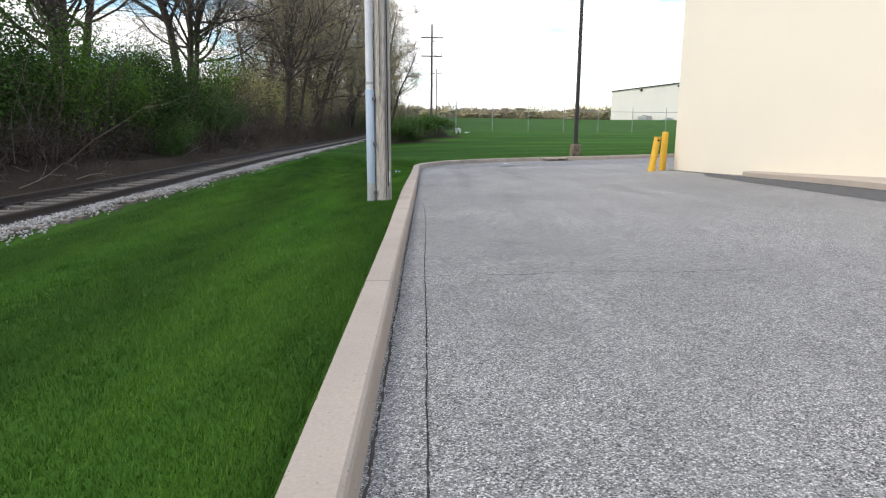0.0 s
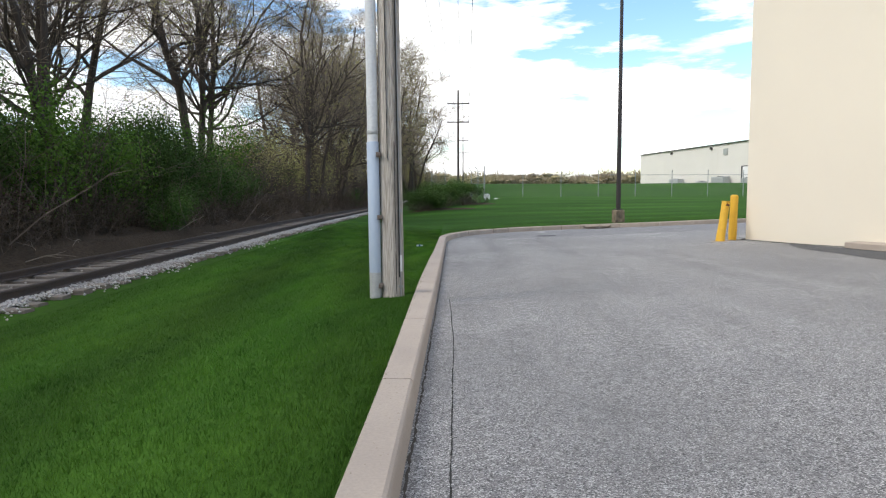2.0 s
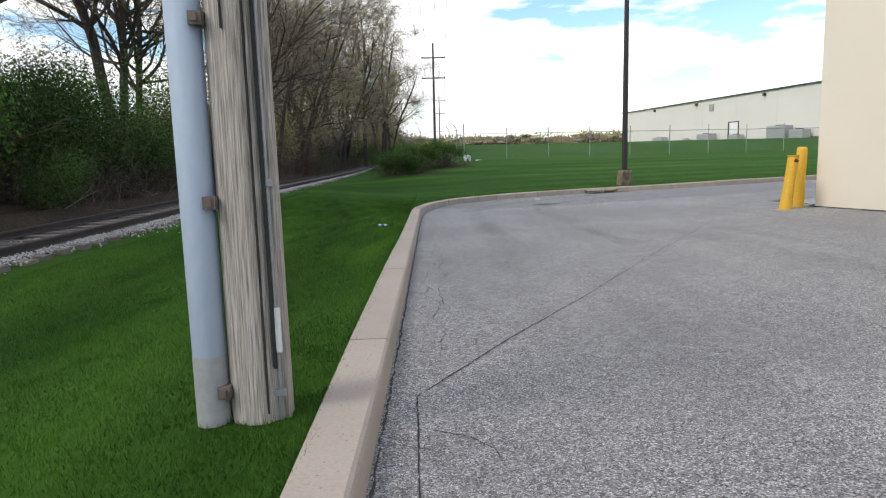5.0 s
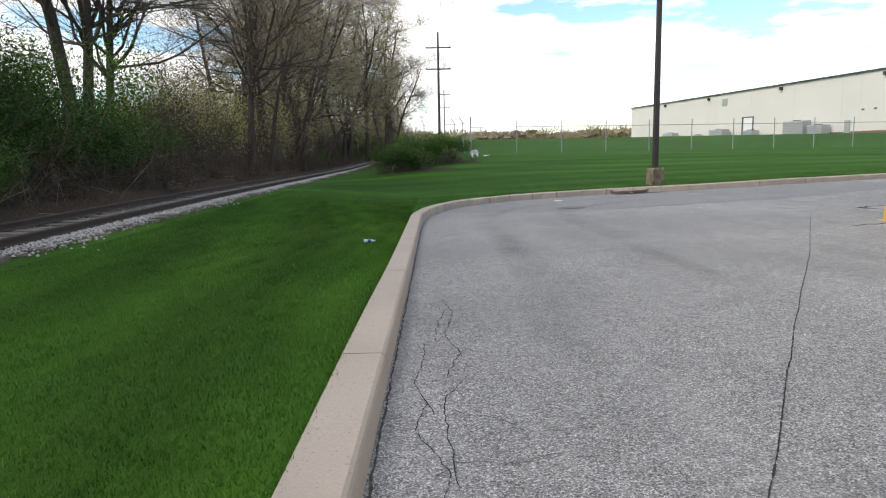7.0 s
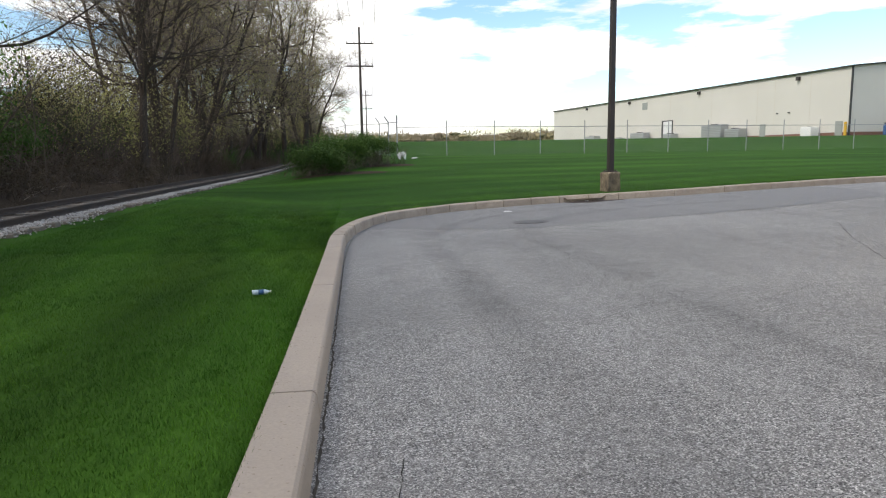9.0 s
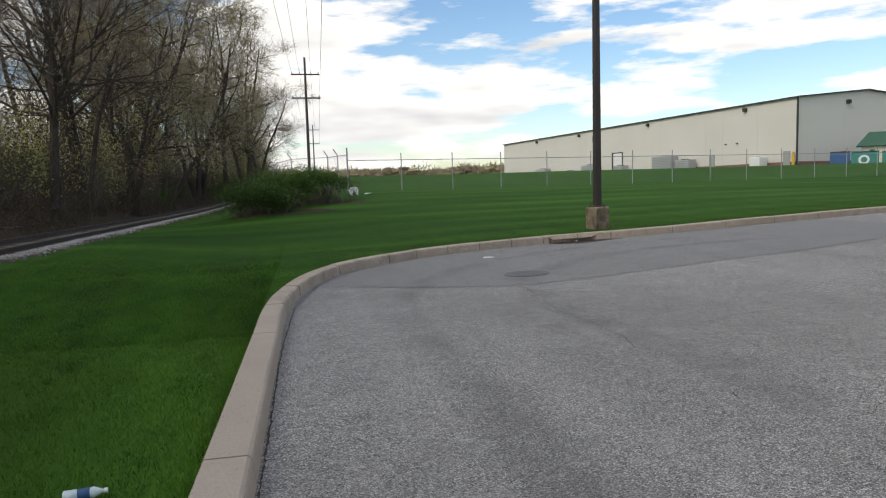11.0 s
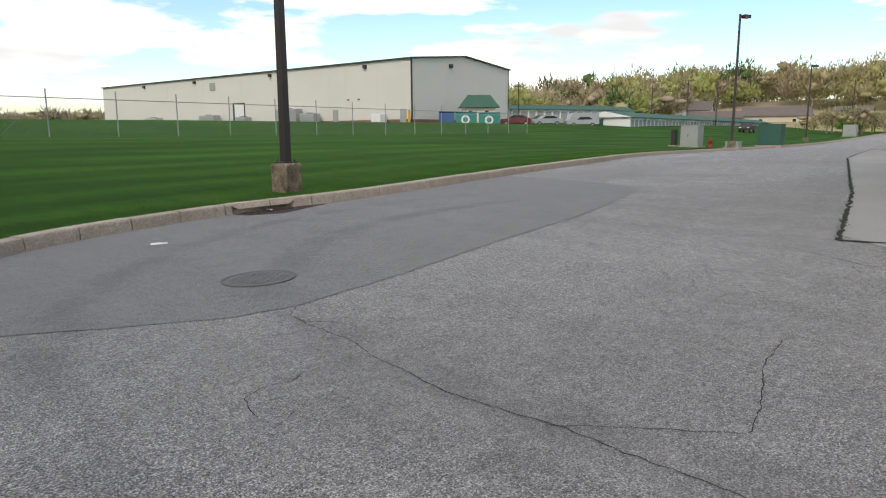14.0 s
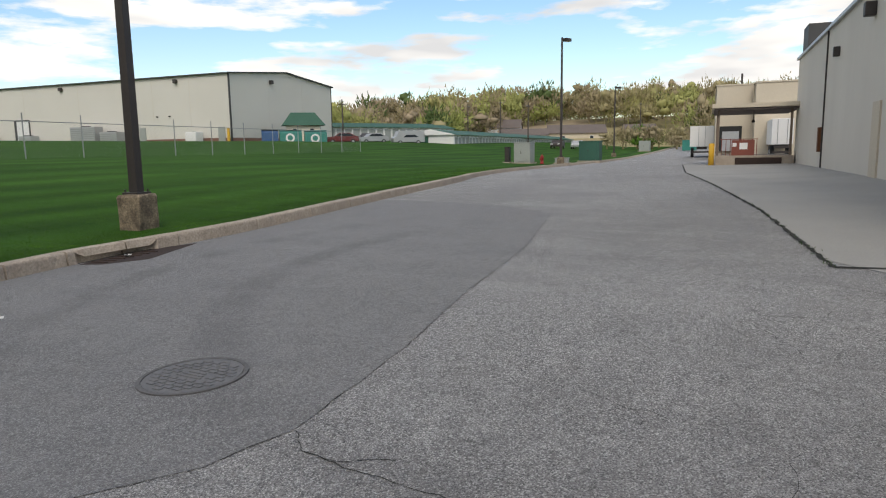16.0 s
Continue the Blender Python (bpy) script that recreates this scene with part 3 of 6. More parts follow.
def build_warehouse():
    g = thing("warehouse", (WA.x, WA.y, 2.0), "long pale metal-clad warehouse with low gable roof", "warehouse", math.degrees(math.atan2(3.26, 23.55)))
    L, Wd, E, Rg = 88.0, 23.8, 9.05, 10.15
    part("wall_west", Solid().box(0, 0.2, 0.2, L, 0, E), SIDING, g, "pale cream metal siding")
    s = Solid()
    s.add([(0, y, 0) for y in (0, 0.2)] + [(Wd, y, 0) for y in (0, 0.2)] + [(Wd, y, E) for y in (0, 0.2)] + [(Wd / 2, y, Rg) for y in (0, 0.2)] + [(0, y, E) for y in (0, 0.2)],
          [(0, 2, 4, 6, 8), (9, 7, 5, 3, 1), (0, 1, 3, 2), (2, 3, 5, 4), (4, 5, 7, 6), (6, 7, 9, 8), (8, 9, 1, 0)])
    part("gable_wall", s, SIDING, g, "grey-beige metal gable wall")
    part("wall_east", Solid().box(Wd - 0.2, Wd, 0.2, L, 0, E), SIDING, g)
    part("wall_north", Solid().box(0.2, Wd - 0.2, L - 0.2, L, 0, E), SIDING, g)
    for nm, xa, xb in (("roof", -0.3, Wd / 2), ("roof", Wd / 2, Wd + 0.3)):
        za, zb = (E - 0.03, Rg) if xa < 1 else (Rg, E - 0.03)
        s = Solid().add([(xa, -0.3, za), (xb, -0.3, zb), (xb, L + 0.3, zb), (xa, L + 0.3, za), (xa, -0.3, za + 0.16), (xb, -0.3, zb + 0.16), (xb, L + 0.3, zb + 0.16), (xa, L + 0.3, za + 0.16)],
                        [(3, 2, 1, 0), (4, 5, 6, 7), (0, 1, 5, 4), (1, 2, 6, 5), (2, 3, 7, 6), (3, 0, 4, 7)])
        part(nm, s, DARK_TRIM, g, "dark-edged metal roof")
    part("corner_trim", Solid().box(-0.06, 0.12, -0.06, 0.12, 0, E), DARK_TRIM, g)
    part("corner_trim", Solid().box(Wd - 0.1, Wd + 0.06, -0.06, 0.1, 0, E), DARK_TRIM, g)
    part("brick_base", Solid().box(-0.05, 0.0, 0.0, 26.0, 0, 1.0), BRICK, g, "low red-brown brick plinth")
    part("brick_base", Solid().box(0.2, 12.0, -0.05, 0.0, 0, 1.0), BRICK, g, "low red-brown brick plinth")
    return g


WAREHOUSE = build_warehouse()


# ---- utility pole by the kerb ----
RUST_STEEL = material("weathered_steel", (0.19, 0.165, 0.15), 0.8, 0.2, second=(0.14, 0.08, 0.05), scales=(20, 60))


def build_pole():
    x, y = -0.945, 11.22
    z = grass_z(x, y)
    p = thing("utility_pole", (x, y, z), "weathered grey wooden utility pole with conduit in the grass", "utility pole")
    p.matrix_basis = pose(x, y, z, 0, -0.6, 0)
    n, s = 28, Solid()
    rng = random.Random(8)
    prof = [1 - (0.10 * math.exp(-((j - 19.0) / 0.7) ** 2) + 0.06 * math.exp(-((j - 24) / 0.6) ** 2)) + rng.uniform(-0.012, 0.012) for j in range(n)]
    hs = [-0.3, 0, 0.5, 1.2, 2.2, 3.5, 5, 7, 9.5, 12]
    for h in hs:
        r = 0.138 - 0.0035 * max(h, 0)
        for j in range(n):
            a = 2 * math.pi * j / n
            s.v.append((r * prof[j] * math.cos(a), r * prof[j] * math.sin(a), h))
    for i in range(len(hs) - 1):
        s.f += [(i * n + j, i * n + (j + 1) % n, (i + 1) * n + (j + 1) % n, (i + 1) * n + j) for j in range(n)]
    s.f.append(tuple((len(hs) - 1) * n + j for j in range(n)))
    part("pole", s, POLE_WOOD, p, "weathered wooden pole with long drying cracks", smooth_shade=True)
    cx, cy = -0.208, -0.05
    part("conduit", Solid().tube([(cx, cy, -0.2), (cx, cy, 0.31)], 0.0755, 20, cap=False), FOOT_PIPE, p, "pale concrete-grey conduit foot", smooth_shade=True)
    part("conduit", Solid().tube([(cx, cy, 0.31), (cx, cy, 1.90), (cx, cy, 1.905)], [0.074, 0.074, 0.066], 20, cap=False), CONDUIT, p, "bluish galvanised steel conduit", smooth_shade=True)
    part("conduit", Solid().tube([(cx, cy, 1.90), (cx + 0.03, cy, 11.5)], 0.066, 20, cap=False), CONDUIT_PALE, p, "pale plastic conduit", smooth_shade=True)
    part("coupling", Solid().tube([(cx, cy, 1.99), (cx, cy, 2.0), (cx, cy, 2.03), (cx, cy, 2.04)], [0.066, 0.071, 0.071, 0.066], 20), FOOT_PIPE, p, "grey coupling ring", smooth_shade=True)
    for h in (0.12, 0.96, 1.72):
        part("bracket", Solid().box(cx + 0.045, cx + 0.10, cy - 0.075, cy - 0.02, h, h + 0.055).box(cx + 0.06, cx + 0.085, cy - 0.09, cy - 0.07, h + 0.012, h + 0.045), RUST_STEEL, p, "small weathered steel conduit bracket")
    gx, gy = 0.105, -0.09
    part("ground_wire", Solid().tube([(gx, gy, 0), (gx, gy, 2.2), (gx - 0.005, gy + 0.004, 6), (gx - 0.02, gy + 0.01, 11.5)], 0.011, 6), GALV, p, "grey ground wire strip")
    part("ground_wire", Solid().box(gx - 0.002, gx + 0.022, gy - 0.014, gy + 0.005, 0.32, 0.52), WHITE, p, "white wire guard")
    part("wire_moulding", Solid().box(0.108, 0.143, -0.075, -0.035, 0.0, 9.0), POLE_WOOD, p, "narrow wooden moulding strip")
    part("split", Solid().box(0.055, 0.062, -0.134, -0.115, 0.05, 1.9).box(0.088, 0.102, -0.112, -0.07, 0.25, 6.0).box(-0.03, -0.024, -0.142, -0.12, 1.7, 3.6), CRACK, p, "long dark drying crack")
    for h in (0.12, 1.05, 2.15, 3.1):
        part("staple", Solid().box(gx - 0.03, gx + 0.03, gy - 0.012, gy - 0.0, h, h + 0.03), GALV, p)


build_pole()


# ---- yard lamps ----
def yard_lamp(x, y, z, height, heads, base=0.56, turn=12.0):
    p = thing("street_lamp", (x, y, z), "tall bronze square lamp post on a weathered concrete base", "street lamp", turn, "yard lamps")
    rng = random.Random(int(x * 10))
    b = base / 2
    hs = (-0.4, 0.0, 0.25, 0.48, 0.69, 0.74)
    s = Solid()
    ring = [(-1, -1), (0, -1.0), (1, -1), (1, 0), (1, 1), (0, 1), (-1, 1), (-1, 0)]
    for i, h in enumerate(hs):
        k = 0.93 if i == len(hs) - 1 else 1.0
        for u, v in ring:
            s.v.append((b * k * u + rng.uniform(-0.018, 0.018), b * k * v + rng.uniform(-0.018, 0.018), h + rng.uniform(-0.012, 0.012)))
    for i in range(len(hs) - 1):
        s.f += [(i * 8 + j, i * 8 + (j + 1) % 8, (i + 1) * 8 + (j + 1) % 8, (i + 1) * 8 + j) for j in range(8)]
    s.f.append(tuple((len(hs) - 1) * 8 + j for j in range(8)))
    part("base", s, FOOTING, p, "chipped stained concrete footing", bevel=0.02)
    part("base_plate", Solid().box(-0.17, 0.17, -0.17, 0.17, 0.73, 0.78), DARK_METAL, p, bevel=0.008)
    for u in (-1, 1):
        for v in (-1, 1):
            part("bolt", Solid().tube([(u * 0.13, v * 0.13, 0.77), (u * 0.13, v * 0.13, 0.83)], 0.016, 6), DARK_METAL, p)
    s = Solid()
    for h, r in ((0.78, 0.088), (height, 0.06)):
        s.v += [(-r, -r, h), (r, -r, h), (r, r, h), (-r, r, h)]
    s.f = [(0, 1, 5, 4), (1, 2, 6, 5), (2, 3, 7, 6), (3, 0, 4, 7), (4, 5, 6, 7), (3, 2, 1, 0)]
    part("post", s, DARK_METAL, p, "dark bronze square steel post", bevel=0.008)
    for a in heads:
        m = pose(0, 0, 0, 0, 0, a)
        arm = Solid().box(0.05, 0.28, -0.03, 0.03, height - 0.16, height - 0.10, m)
        hd = part("lamp_head", Solid().box(0.26, 0.86, -0.19, 0.19, height - 0.24, height - 0.02, m), DARK_METAL, p, "flat box lamp head", bevel=0.02)
        part("lens", Solid().box(0.32, 0.80, -0.15, 0.15, height - 0.252, height - 0.243, m), WHITE, hd)
        part("arm", arm, DARK_METAL, p)
    return p


yard_lamp(8.13, 36.72, -0.43, 12.0, (-90,), 0.47)
yard_lamp(48.1, 44.1, grass_z(48.1, 44.1) - 0.25, 9.3, (-30,), 0.5)
yard_lamp(77.4, 49.0, grass_z(77.4, 49.0) - 0.3, 8.2, (-30,), 0.5)


# ---- chain-link fence ----
FENCE_A, FENCE_B = Vector((2.45, 57.7)), Vector((50.0, 64.2))


def wire_mesh(s, a, b, z0a, z0b, h, step=0.24, r=0.0019):
    """Slanted wires both ways between two posts."""
    L = (b - a).length
    n = int((L + h) / step)
    for k in range(n):
        for sgn in (0, 1):
            u0 = k * step - h
            t0, t1 = u0, u0 + h
            za, zb = 0.0, h
            if t0 < 0:
                za, t0 = -t0, 0.0
            if t1 > L:
                zb, t1 = h - (t1 - L), L
            if t1 - t0 < 0.02:
                continue
            if sgn:
                t0, t1 = L - t0, L - t1
            p, q = a.lerp(b, t0 / L), a.lerp(b, t1 / L)
            s.tube([(p.x, p.y, z0a + (z0b - z0a) * t0 / L + za), (q.x, q.y, z0a + (z0b - z0a) * t1 / L + zb)], r, 3, cap=False)


def build_fence():
    f = thing("fence", (0, 0, 0), "galvanised chain-link fence with thin posts on the lawn", "fence")
    n = 16
    pts = [FENCE_A.lerp(FENCE_B, i / (n - 1)) for i in range(n)]
    for i, p in enumerate(pts):
        z = grass_z(p.x, p.y)
        h = 2.18 if i else 2.5
        part("post", Solid().tube([(p.x, p.y, z - 0.2), (p.x, p.y, z + h)], 0.03 if i else 0.045, 6), GALV, f)
    for a, b in zip(pts, pts[1:]):
        za, zb = grass_z(a.x, a.y), grass_z(b.x, b.y)
        part("top_rail", Solid().tube([(a.x, a.y, za + 1.78), (b.x, b.y, zb + 1.78)], 0.022, 6), GALV, f)
        s = Solid()
        wire_mesh(s, a, b, za + 0.03, zb + 0.03, 1.72)
        part("mesh_panel", s, GALV, f, "slack diamond wire mesh")
    return f


build_fence()


# ---- railway ----
def rail_x(y):
    return -6.45 - 0.004 * (y - 5)


def build_railway():
    t = thing("railway_track", (0, 0, 0), "rusty single railway track on old wooden sleepers", "railway track")
    rng = random.Random(3)
    ys = [-30 + 2.5 * i for i in range(52)]
    prof = [(-0.065, 0), (0.065, 0), (0.065, 0.012), (0.012, 0.03), (0.012, 0.095), (0.036, 0.105), (0.036, 0.138), (0.026, 0.146), (-0.026, 0.146), (-0.036, 0.138), (-0.036, 0.105), (-0.012, 0.095), (-0.012, 0.03), (-0.065, 0.012)]
    for off in (0.0, -1.42):
        s, m = Solid(), len(prof)
        for y in ys:
            x = rail_x(y) + off
            z = grass_z(rail_x(y) - 0.75, y) + 0.085
            s.v += [(x + u, y, z + w) for u, w in prof]
        s.f = [(i * m + j, i * m + (j + 1) % m, (i + 1) * m + (j + 1) % m, (i + 1) * m + j) for i in range(len(ys) - 1) for j in range(m)]
        part("rail", s, RAIL_STEEL, t, "rust-brown steel rail")
    forms = []
    for k in range(4):
        s = Solid()
        n = 6
        for i in range(n + 1):
            u = -1.3 + 2.6 * i / n
            w, h = 0.115 + rng.uniform(-0.012, 0.012), 0.07 + rng.uniform(-0.015, 0.01)
            s.v += [(u, -w, -0.12), (u, w, -0.12), (u, w + rng.uniform(-0.01, 0.01), h - 0.012), (u, w * 0.8, h), (u, -w * 0.8, h), (u, -w, h - 0.012)]
        s.f = [(i * 6 + j, i * 6 + (j + 1) % 6, (i + 1) * 6 + (j + 1) % 6, (i + 1) * 6 + j) for i in range(n) for j in range(6)]
        s.f += [tuple(range(6)), tuple(n * 6 + j for j in range(6))]
        forms.append(s.mesh("sleeper", TIE_WOOD))
    y = -18.0
    while y < 97:
        ob = new("sleeper", rng.choice(forms))
        x = rail_x(y) - 0.75 + rng.uniform(-0.08, 0.08)
        ob.parent = t
        ob.matrix_basis = pose(x, y, grass_z(x, y) + rng.uniform(-0.015, 0.005), 0, rng.uniform(-1, 1), rng.uniform(-3, 3))
        y += 0.56 + rng.uniform(-0.06, 0.06)


build_railway()


def rocks(n, place, size, seed):
    """Small broken stones: squashed, jittered octahedra."""
    rng = np.random.default_rng(seed)
    base = np.array([(1, 0, 0), (0, 1, 0), (-1, 0, 0), (0, -1, 0), (0, 0, 1), (0, 0, -1)], float)
    tri = np.array([(0, 1, 4), (1, 2, 4), (2, 3, 4), (3, 0, 4), (1, 0, 5), (2, 1, 5), (3, 2, 5), (0, 3, 5)])
    c = np.array([place(rng) for _ in range(n)])
    s = rng.uniform(*size, n)[:, None, None] * rng.uniform(0.6, 1.3, (n, 6, 1))
    a = rng.uniform(0, 2 * np.pi, n)
    r = np.zeros((n, 3, 3))
    r[:, 0, 0], r[:, 0, 1], r[:, 1, 0], r[:, 1, 1], r[:, 2, 2] = np.cos(a), -np.sin(a), np.sin(a), np.cos(a), 0.75
    v = np.einsum("nij,nkj->nki", r, base[None] * s) + c[:, None]
    f = (tri[None] + np.arange(n)[:, None, None] * 6).reshape(-1, 3)
    return v.reshape(-1, 3), f


def build_ballast():
    def near(rng):
        y = rng.uniform(3, 60) if rng.random() < 0.8 else rng.uniform(60, 100)
        w = (0.42 if y < 33 else 0.3) * (1 + 0.28 * math.sin(y * 0.9) + 0.2 * math.sin(y * 2.3 + 1))
        x = rail_x(y) + 0.06 + abs(rng.normal(0, 0.5)) * w
        return x, y, grass_z(x, y) + 0.03 + 0.05 * max(0.0, 1 - (x - rail_x(y)) / 0.9) + rng.uniform(-0.03, 0.02)

    def between(rng):
        y = rng.uniform(-5, 75)
        x = rail_x(y) - rng.uniform(-0.05, 2.2)
        return x, y, grass_z(x, y) + rng.uniform(-0.02, 0.05)
    tagged(new("ballast", big_mesh("ballast", *rocks(22000, near, (0.014, 0.036), 1), BALLAST)), "pale grey broken stone ballast beside the rails", "ballast", kind="stuff")
    tagged(new("ballast", big_mesh("ballast", *rocks(12000, between, (0.014, 0.034), 2), TRACK_STONE)), "dirty brown stones between the sleepers", "ballast", kind="stuff")


TRACK_STONE = material("track_stone", (0.38, 0.35, 0.32), 0.95, second=(0.17, 0.145, 0.12), scales=(0.8, 30), spread=0.4, bump=0.5, spec=0.2)
build_ballast()


# ---- woodland floor on the bank ----
def build_bank():
    xs = [-60, -40, -30, -24, -20, -17, -14.5, -12.5, -11, -10, -9.3, -8.8, -8.45]
    ys = [-60 + 4 * i for i in range(80)]
    rng = random.Random(7)
    bump = {}

    def z(x, y):
        k = (x, y)
        if k not in bump:
            bump[k] = rng.uniform(0.12, 0.34) if x < -9.5 else 0.02
        edge = 0.012
        return grass_z(x, y) + edge + bump[k]
    ob = sheet("ground_bank", [[(x + (rail_x(y) + 6.3), y) for y in ys] for x in xs], z, LEAF_FLOOR)
    bed = sheet("track_bed", [[(x + (rail_x(y) + 6.3), y) for y in ys] for x in (-8.5, -8.0, -7.4, -6.8, -6.3, -5.95)], lambda x, y: grass_z(x, y) + (0.014 if x < rail_x(y) + 0.2 else -0.01), TRACK_BED)
    tagged(bed, "dirty grey gravel bed of the railway", "track bed", kind="structure")
    tagged(ob, "brown leaf litter under the trees by the track", "woodland floor", kind="structure")


build_bank()


# ---- turf blades ----
def blades(name, n, place, tall, wide, seed, mat, label):
    rng = np.random.default_rng(seed)
    c = np.array([place(rng) for _ in range(n)])
    a = rng.uniform(0, 2 * np.pi, n)
    h = rng.uniform(*tall, n)
    w = rng.uniform(*wide, n)
    lean = rng.normal(0, 0.45, (n, 2)) * h[:, None]
    d = np.stack([np.cos(a), np.sin(a), np.zeros(n)], 1) * w[:, None]
    top = c + np.concatenate([lean, h[:, None]], 1)
    c = c - np.array([0, 0, 0.01])
    v = np.stack([c - d, c + d, top], 1).reshape(-1, 3)
    tagged(new(name, big_mesh(name, v, np.arange(3 * n).reshape(-1, 3), mat)), label, "grass", kind="stuff")


def build_turf():
    def verge(rng):
        y = 0.6 + (33 + 4 * rng.normal()) * rng.random() ** 1.15
        x = -0.68 - 4.9 * rng.random() ** 1.25
        return x, y, grass_z(x, y)

    def edge(rng):
        y = rng.uniform(0.5, 26)
        x = -0.665 - abs(rng.normal(0, 0.03))
        return x, y, grass_z(x, y)

    def bend(rng):
        p, d = on_kerb(12 + 25.5 + 45 * rng.random() ** 1.5)
        o = 0.25 + rng.exponential(3.0)
        x, y = p.x - d.y * o, p.y + d.x * o
        return x, y, grass_z(x, y)

    def lawn(rng):
        y = 26 + 18 * rng.random()
        x = rng.uniform(-5.4, 20)
        if y < kerb_y(x) + 0.6 and x > -0.7:
            y = kerb_y(x) + 0.6 + 9 * rng.random() ** 2
        return x, y, grass_z(x, y)
    blades("grass", 620000, verge, (0.012, 0.034), (0.0018, 0.0038), 11, GRASS, "short mown green grass blades")
    blades("grass", 7000, edge, (0.02, 0.06), (0.002, 0.004), 12, GRASS, "longer grass tufts along the kerb")
    blades("grass", 170000, bend, (0.012, 0.036), (0.002, 0.0045), 13, GRASS, "mown grass behind the bending kerb")
    blades("grass", 55000, lawn, (0.012, 0.028), (0.002, 0.005), 14, GRASS, "mown lawn up to the fence")
    rng = np.random.default_rng(15)
    tufts = [(-0.75 - 4.6 * a, 1 + 33 * b) for a, b in rng.random((520, 2))]

    def tuft(r):
        x, y = tufts[r.integers(len(tufts))]
        x, y = x + r.normal(0, 0.05), y + r.normal(0, 0.07)
        return x, y, grass_z(x, y)
    blades("grass", 22000, tuft, (0.022, 0.055), (0.002, 0.004), 16, GRASS, "scattered taller grass tufts in the verge")


build_turf()


# ---- trees ----
def cross3(d, rng):
    """A unit vector square to d."""
    while True:
        v = Vector((rng.uniform(-1, 1), rng.uniform(-1, 1), rng.uniform(-1, 1)))
        v -= d * v.dot(d)
        if v.length > 0.2:
            return v.normalized()


def limb(s, rng, start, way, length, r0, r1, n, sides, rise=0.0, wander=0.12):
    """A bending tapered branch; returns its points and ways."""
    pts, ways, rad = [start.copy()], [way.copy()], [r0]
    p, d = start.copy(), way.copy()
    for i in range(n):
        d = (d + cross3(d, rng) * rng.uniform(0, wander) + Vector((0, 0, rise))).normalized()
        p = p + d * (length / n)
        pts.append(p.copy())
        ways.append(d.copy())
        rad.append(r0 + (r1 - r0) * (i + 1) / n)
    s.tube(pts, rad, sides, cap=False)
    return pts, ways, rad


